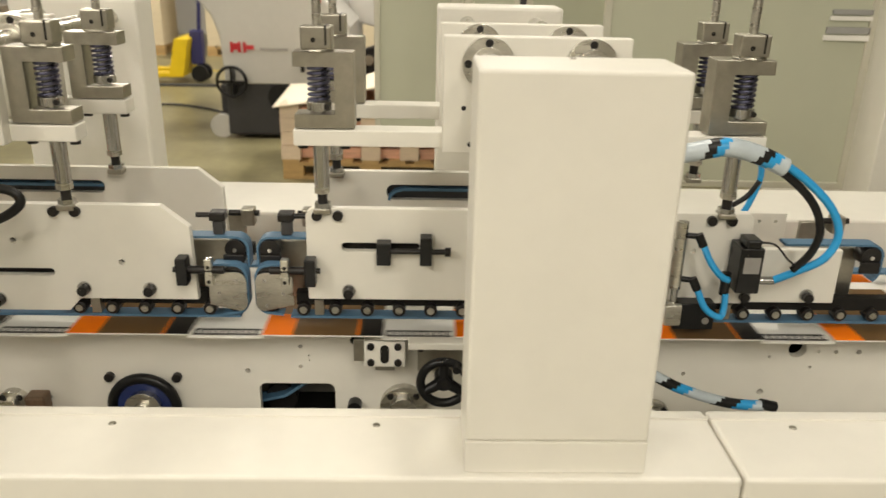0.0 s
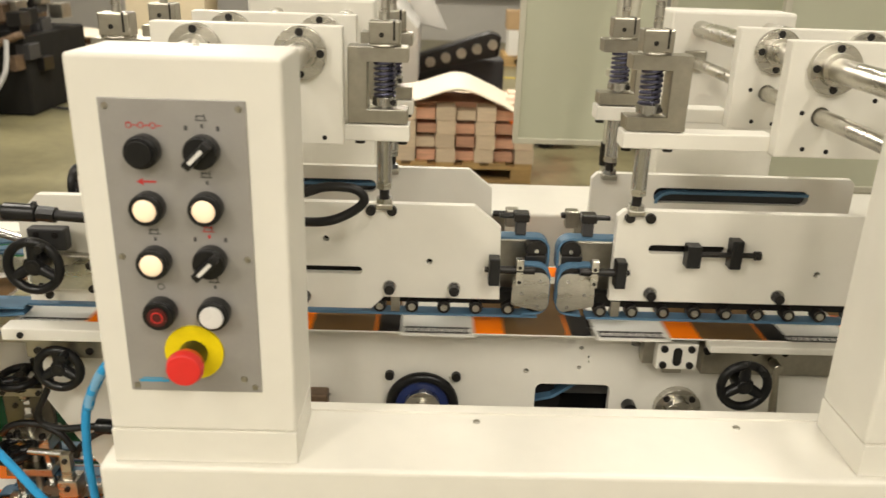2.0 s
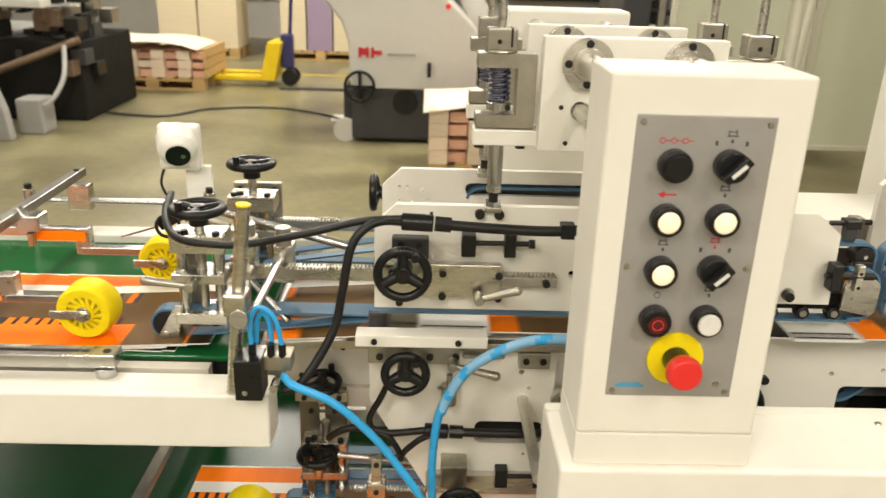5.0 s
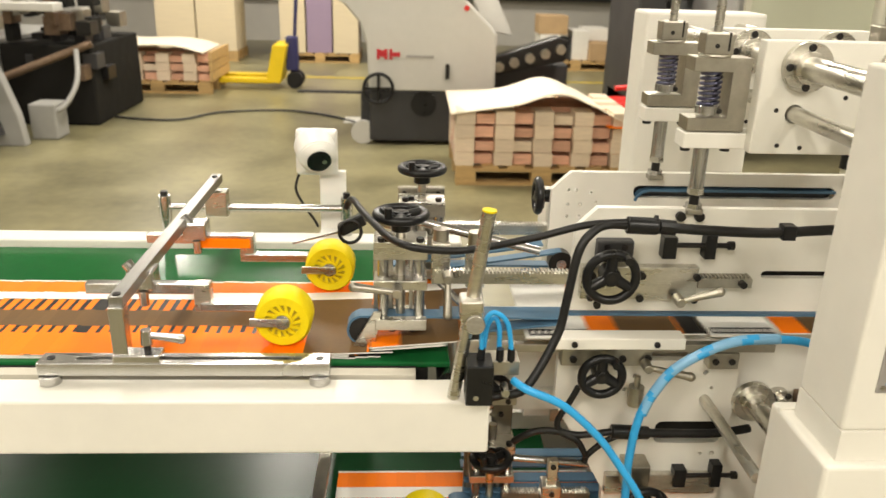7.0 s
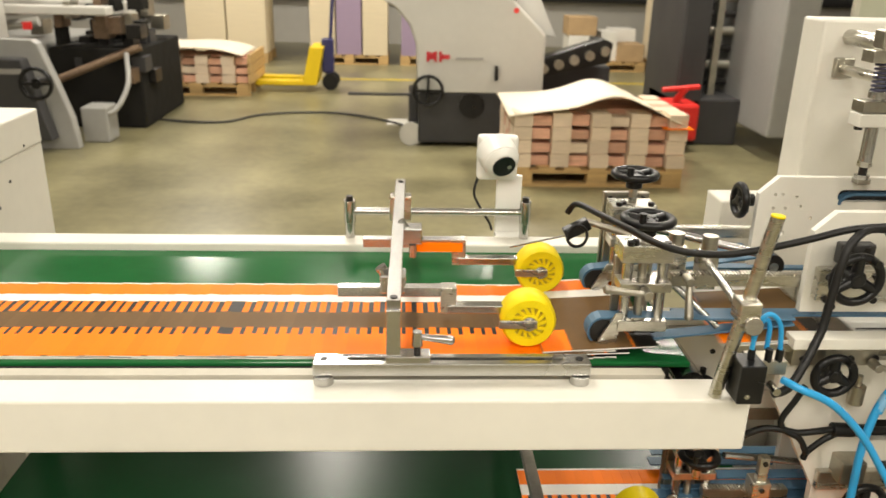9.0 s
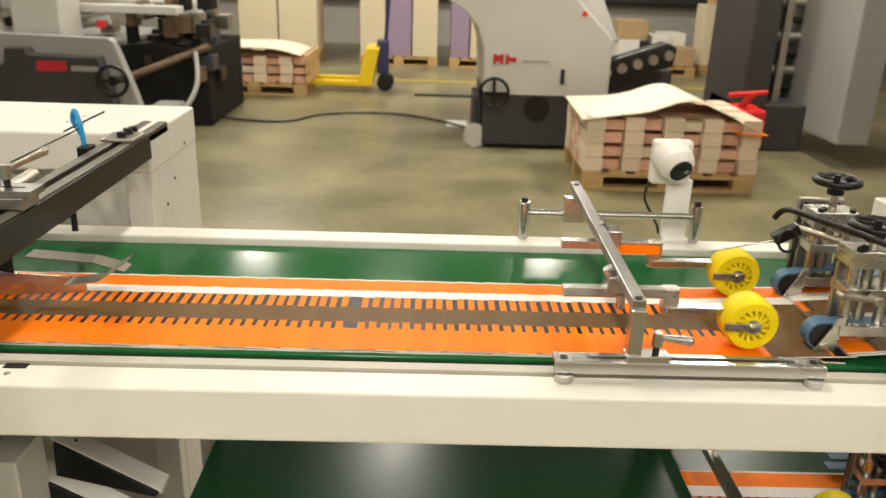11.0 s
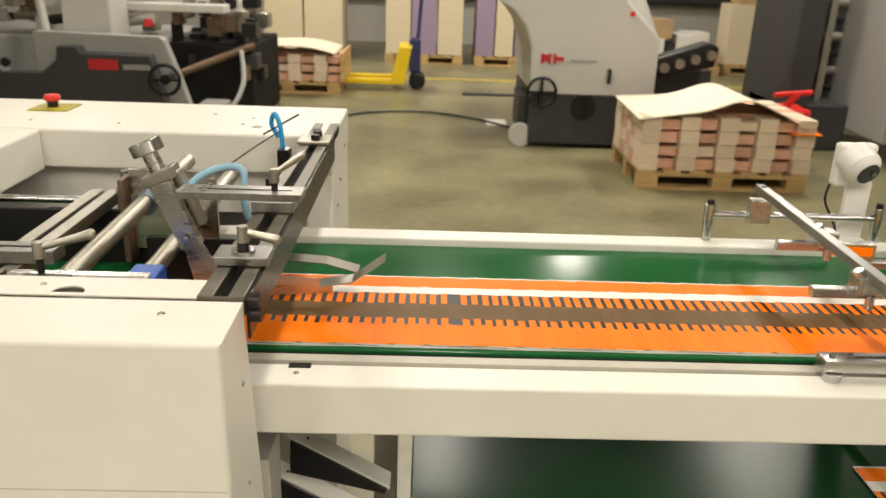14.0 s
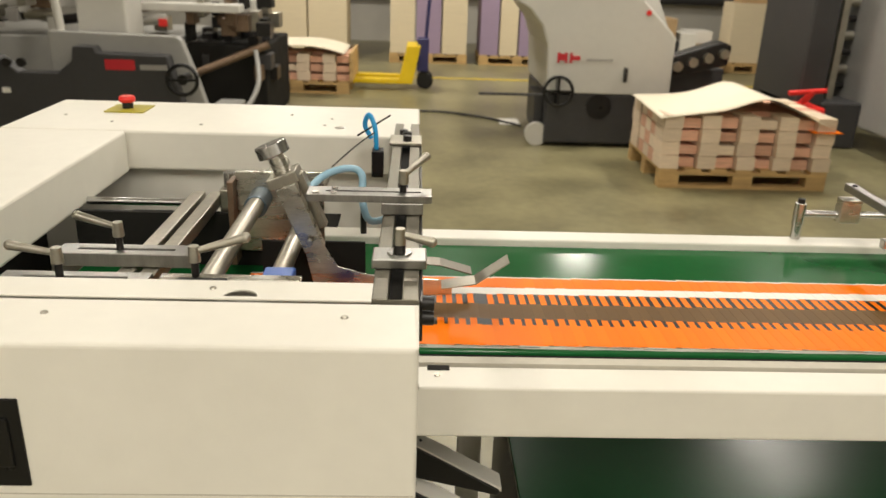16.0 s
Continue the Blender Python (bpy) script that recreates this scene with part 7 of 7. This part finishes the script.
sweep(bm, [(-4.42, 6.8, 0.28), (-4.25, 6.75, 0.25), (-4.15, 6.9, 0.45), (-4.2, 7.1, 0.7)], 0.022, 8)
part("grey_duct", bm, MIDGREY, left)
for k in range(7):
    x0 = -7.3 + 0.32 * k
    part("roller_bar", R(((x0, 7.5, 0.88 + 0.04 * (k % 2)), (x0 + 0.3, 7.5, 0.92), 0.045)), random.choice((DULL, GREYMACHINE, OXIDE)), left, smooth=True)
for k in range(40):
    x0, z0, y0 = random.uniform(-7.4, -5.0), random.uniform(0.8, 1.35), random.uniform(7.2, 7.9)
    a = random.uniform(0.06, 0.22)
    part("unit_block", B((x0, x0 + a, y0, y0 + 0.2, z0 - 0.06, z0 + random.uniform(0.01, 0.1))), random.choice((DULL, GREYMACHINE, GREYPANEL, MIDGREY, BRONZE)), left, bevel=0.006)
for k in range(5):
    part("roller_end", R(((-6.3 + 0.11 * k, 6.27, 0.66), (-6.3 + 0.11 * k, 6.3, 0.66), 0.035)), OXIDE, left, smooth=True)
part("console_button", B((-6.28, -6.22, 6.285, 6.3, 0.42, 0.46)), BOARD, left)
part("console_button", B((-6.16, -6.10, 6.285, 6.3, 0.42, 0.46)), BOARD, left)
part("console_button", B((-6.04, -5.98, 6.285, 6.3, 0.42, 0.46)), BOARD, left)
part("red_switch", B((-4.98, -4.92, 6.95, 7.0, 0.9, 0.96)), RED, left)

# ---- dark press with open bay, right of the aisle ----
rp = thing("dark_press", (1.2, 6.6, 0), "dark grey press with an open bay of rollers", "printing machine")
part("left_column", B((0.62, 0.86, 6.9, 7.9, 0.0, 2.2)), DARKGREY, rp, bevel=0.02)
part("right_column", B((1.22, 1.5, 6.3, 7.9, 0.2, 2.2)), MIDGREY, rp, "mid grey side column", bevel=0.02)
part("back_wall", B((0.86, 1.22, 7.7, 7.8, 0.0, 2.2)), DARK, rp)
part("base", B((0.62, 1.22, 6.9, 7.7, 0.0, 0.42)), DARKGREY, rp, bevel=0.02)
for k in range(7):
    z = 0.52 + 0.15 * k
    part("roller", R(((0.87, 7.3, z), (1.21, 7.3, z), 0.045 if k % 2 else 0.03), seg=20), DULL if k % 2 else OXIDE, rp, smooth=True)
part("stay", B((0.98, 1.04, 7.1, 7.16, 0.4, 1.6)), DULL, rp)

# ---- pale guard panels behind the gluer ----
FRAME = material("pale_aluminium_profile", (0.62, 0.60, 0.50), 0.4, 0.4, vary=0.06)


def guard(x0, x1, y, z0, z1):
    t = thing("safety_screen", ((x0 + x1) / 2, y, z0), "pale green guard panel in a light metal frame", "guard panel", "guard panels")
    part("sheet", B((x0 + 0.02, x1 - 0.02, y + 0.006, y + 0.012, z0 + 0.02, z1)), GREENGLASS, t)
    part("bottom_rail", B((x0, x1, y, y + 0.02, z0, z0 + 0.02)), FRAME, t, bevel=0.002)
    for x in (x0, x1 - 0.02):
        part("stile", B((x, x + 0.02, y - 0.001, y + 0.021, z0 + 0.02, z1)), FRAME, t, bevel=0.002)
    return t


guard(-0.17, 0.33, 2.82, 0.905, 2.3)
guard(0.36, 1.0, 2.86, 0.905, 2.3)
gd = guard(0.505, 1.275, 2.27, 0.91, 2.3)
part("white_strip", B((1.13, 1.26, 2.268, 2.2745, 1.345, 1.36), (1.14, 1.26, 2.268, 2.2745, 1.40, 1.412)), BOARD, gd, "white strips fixed to the panel")
part("dark_strip", B((1.135, 1.26, 2.269, 2.2745, 1.364, 1.382), (1.145, 1.26, 2.269, 2.2745, 1.416, 1.43)), MIDGREY, gd, "grey strips fixed to the panel")
gp = thing("guard_post", (0.1, 2.45, 0), "pale post with a black collar behind the gluer", "post")
part("tube", R(((0.1, 2.45, 0.0), (0.1, 2.45, 2.3), 0.022)), FRAME, gp, smooth=True)
part("collar", R(((0.1, 2.45, 0.93), (0.1, 2.45, 1.0), 0.028)), BLACK, gp, smooth=True)
part("ring", R(((0.1, 2.45, 1.21), (0.1, 2.45, 1.23), 0.034)), FRAME, gp, smooth=True)
part("slanted_tube", R(((0.12, 2.45, 1.25), (0.2, 2.45, 2.3), 0.018)), FRAME, gp, smooth=True)
part("top_rail", B((-0.2, 2.2, 2.82, 2.88, 2.3, 2.36)), FRAME, gp)
sw = thing("side_wall_panel", (1.34, 2.5, 0), "cream side wall of the next machine section", "machine housing")
part("wall", B((1.31, 1.37, 2.2, 2.9, 0.0, 2.2)), CREAM, sw, bevel=0.004)


# ---- motion ----
def motions():
    for c, flap, arrive, n in CARTONS:
        walk(c, carton_rows(arrive, n))
        walk(flap, flap_rows(arrive))
    for c, x in LOWER_CARTONS:
        walk(c, [(t, pose(x - 0.0155 * t, 1.047, 0.5615, 0, TILT_S, 0)) for t in (0.0, 8.0, 16.0)])
    for w, r in WHEELS:
        walk(w, [(0.5 * k, pose(0, 0, r, 0, degrees_turned(0.5 * k, r), 0)) for k in range(33)])


def degrees_turned(t, r):
    """The wheels roll on the stream, which runs to the left."""
    return -math.degrees(BELT_SPEED * t / r)


motions()
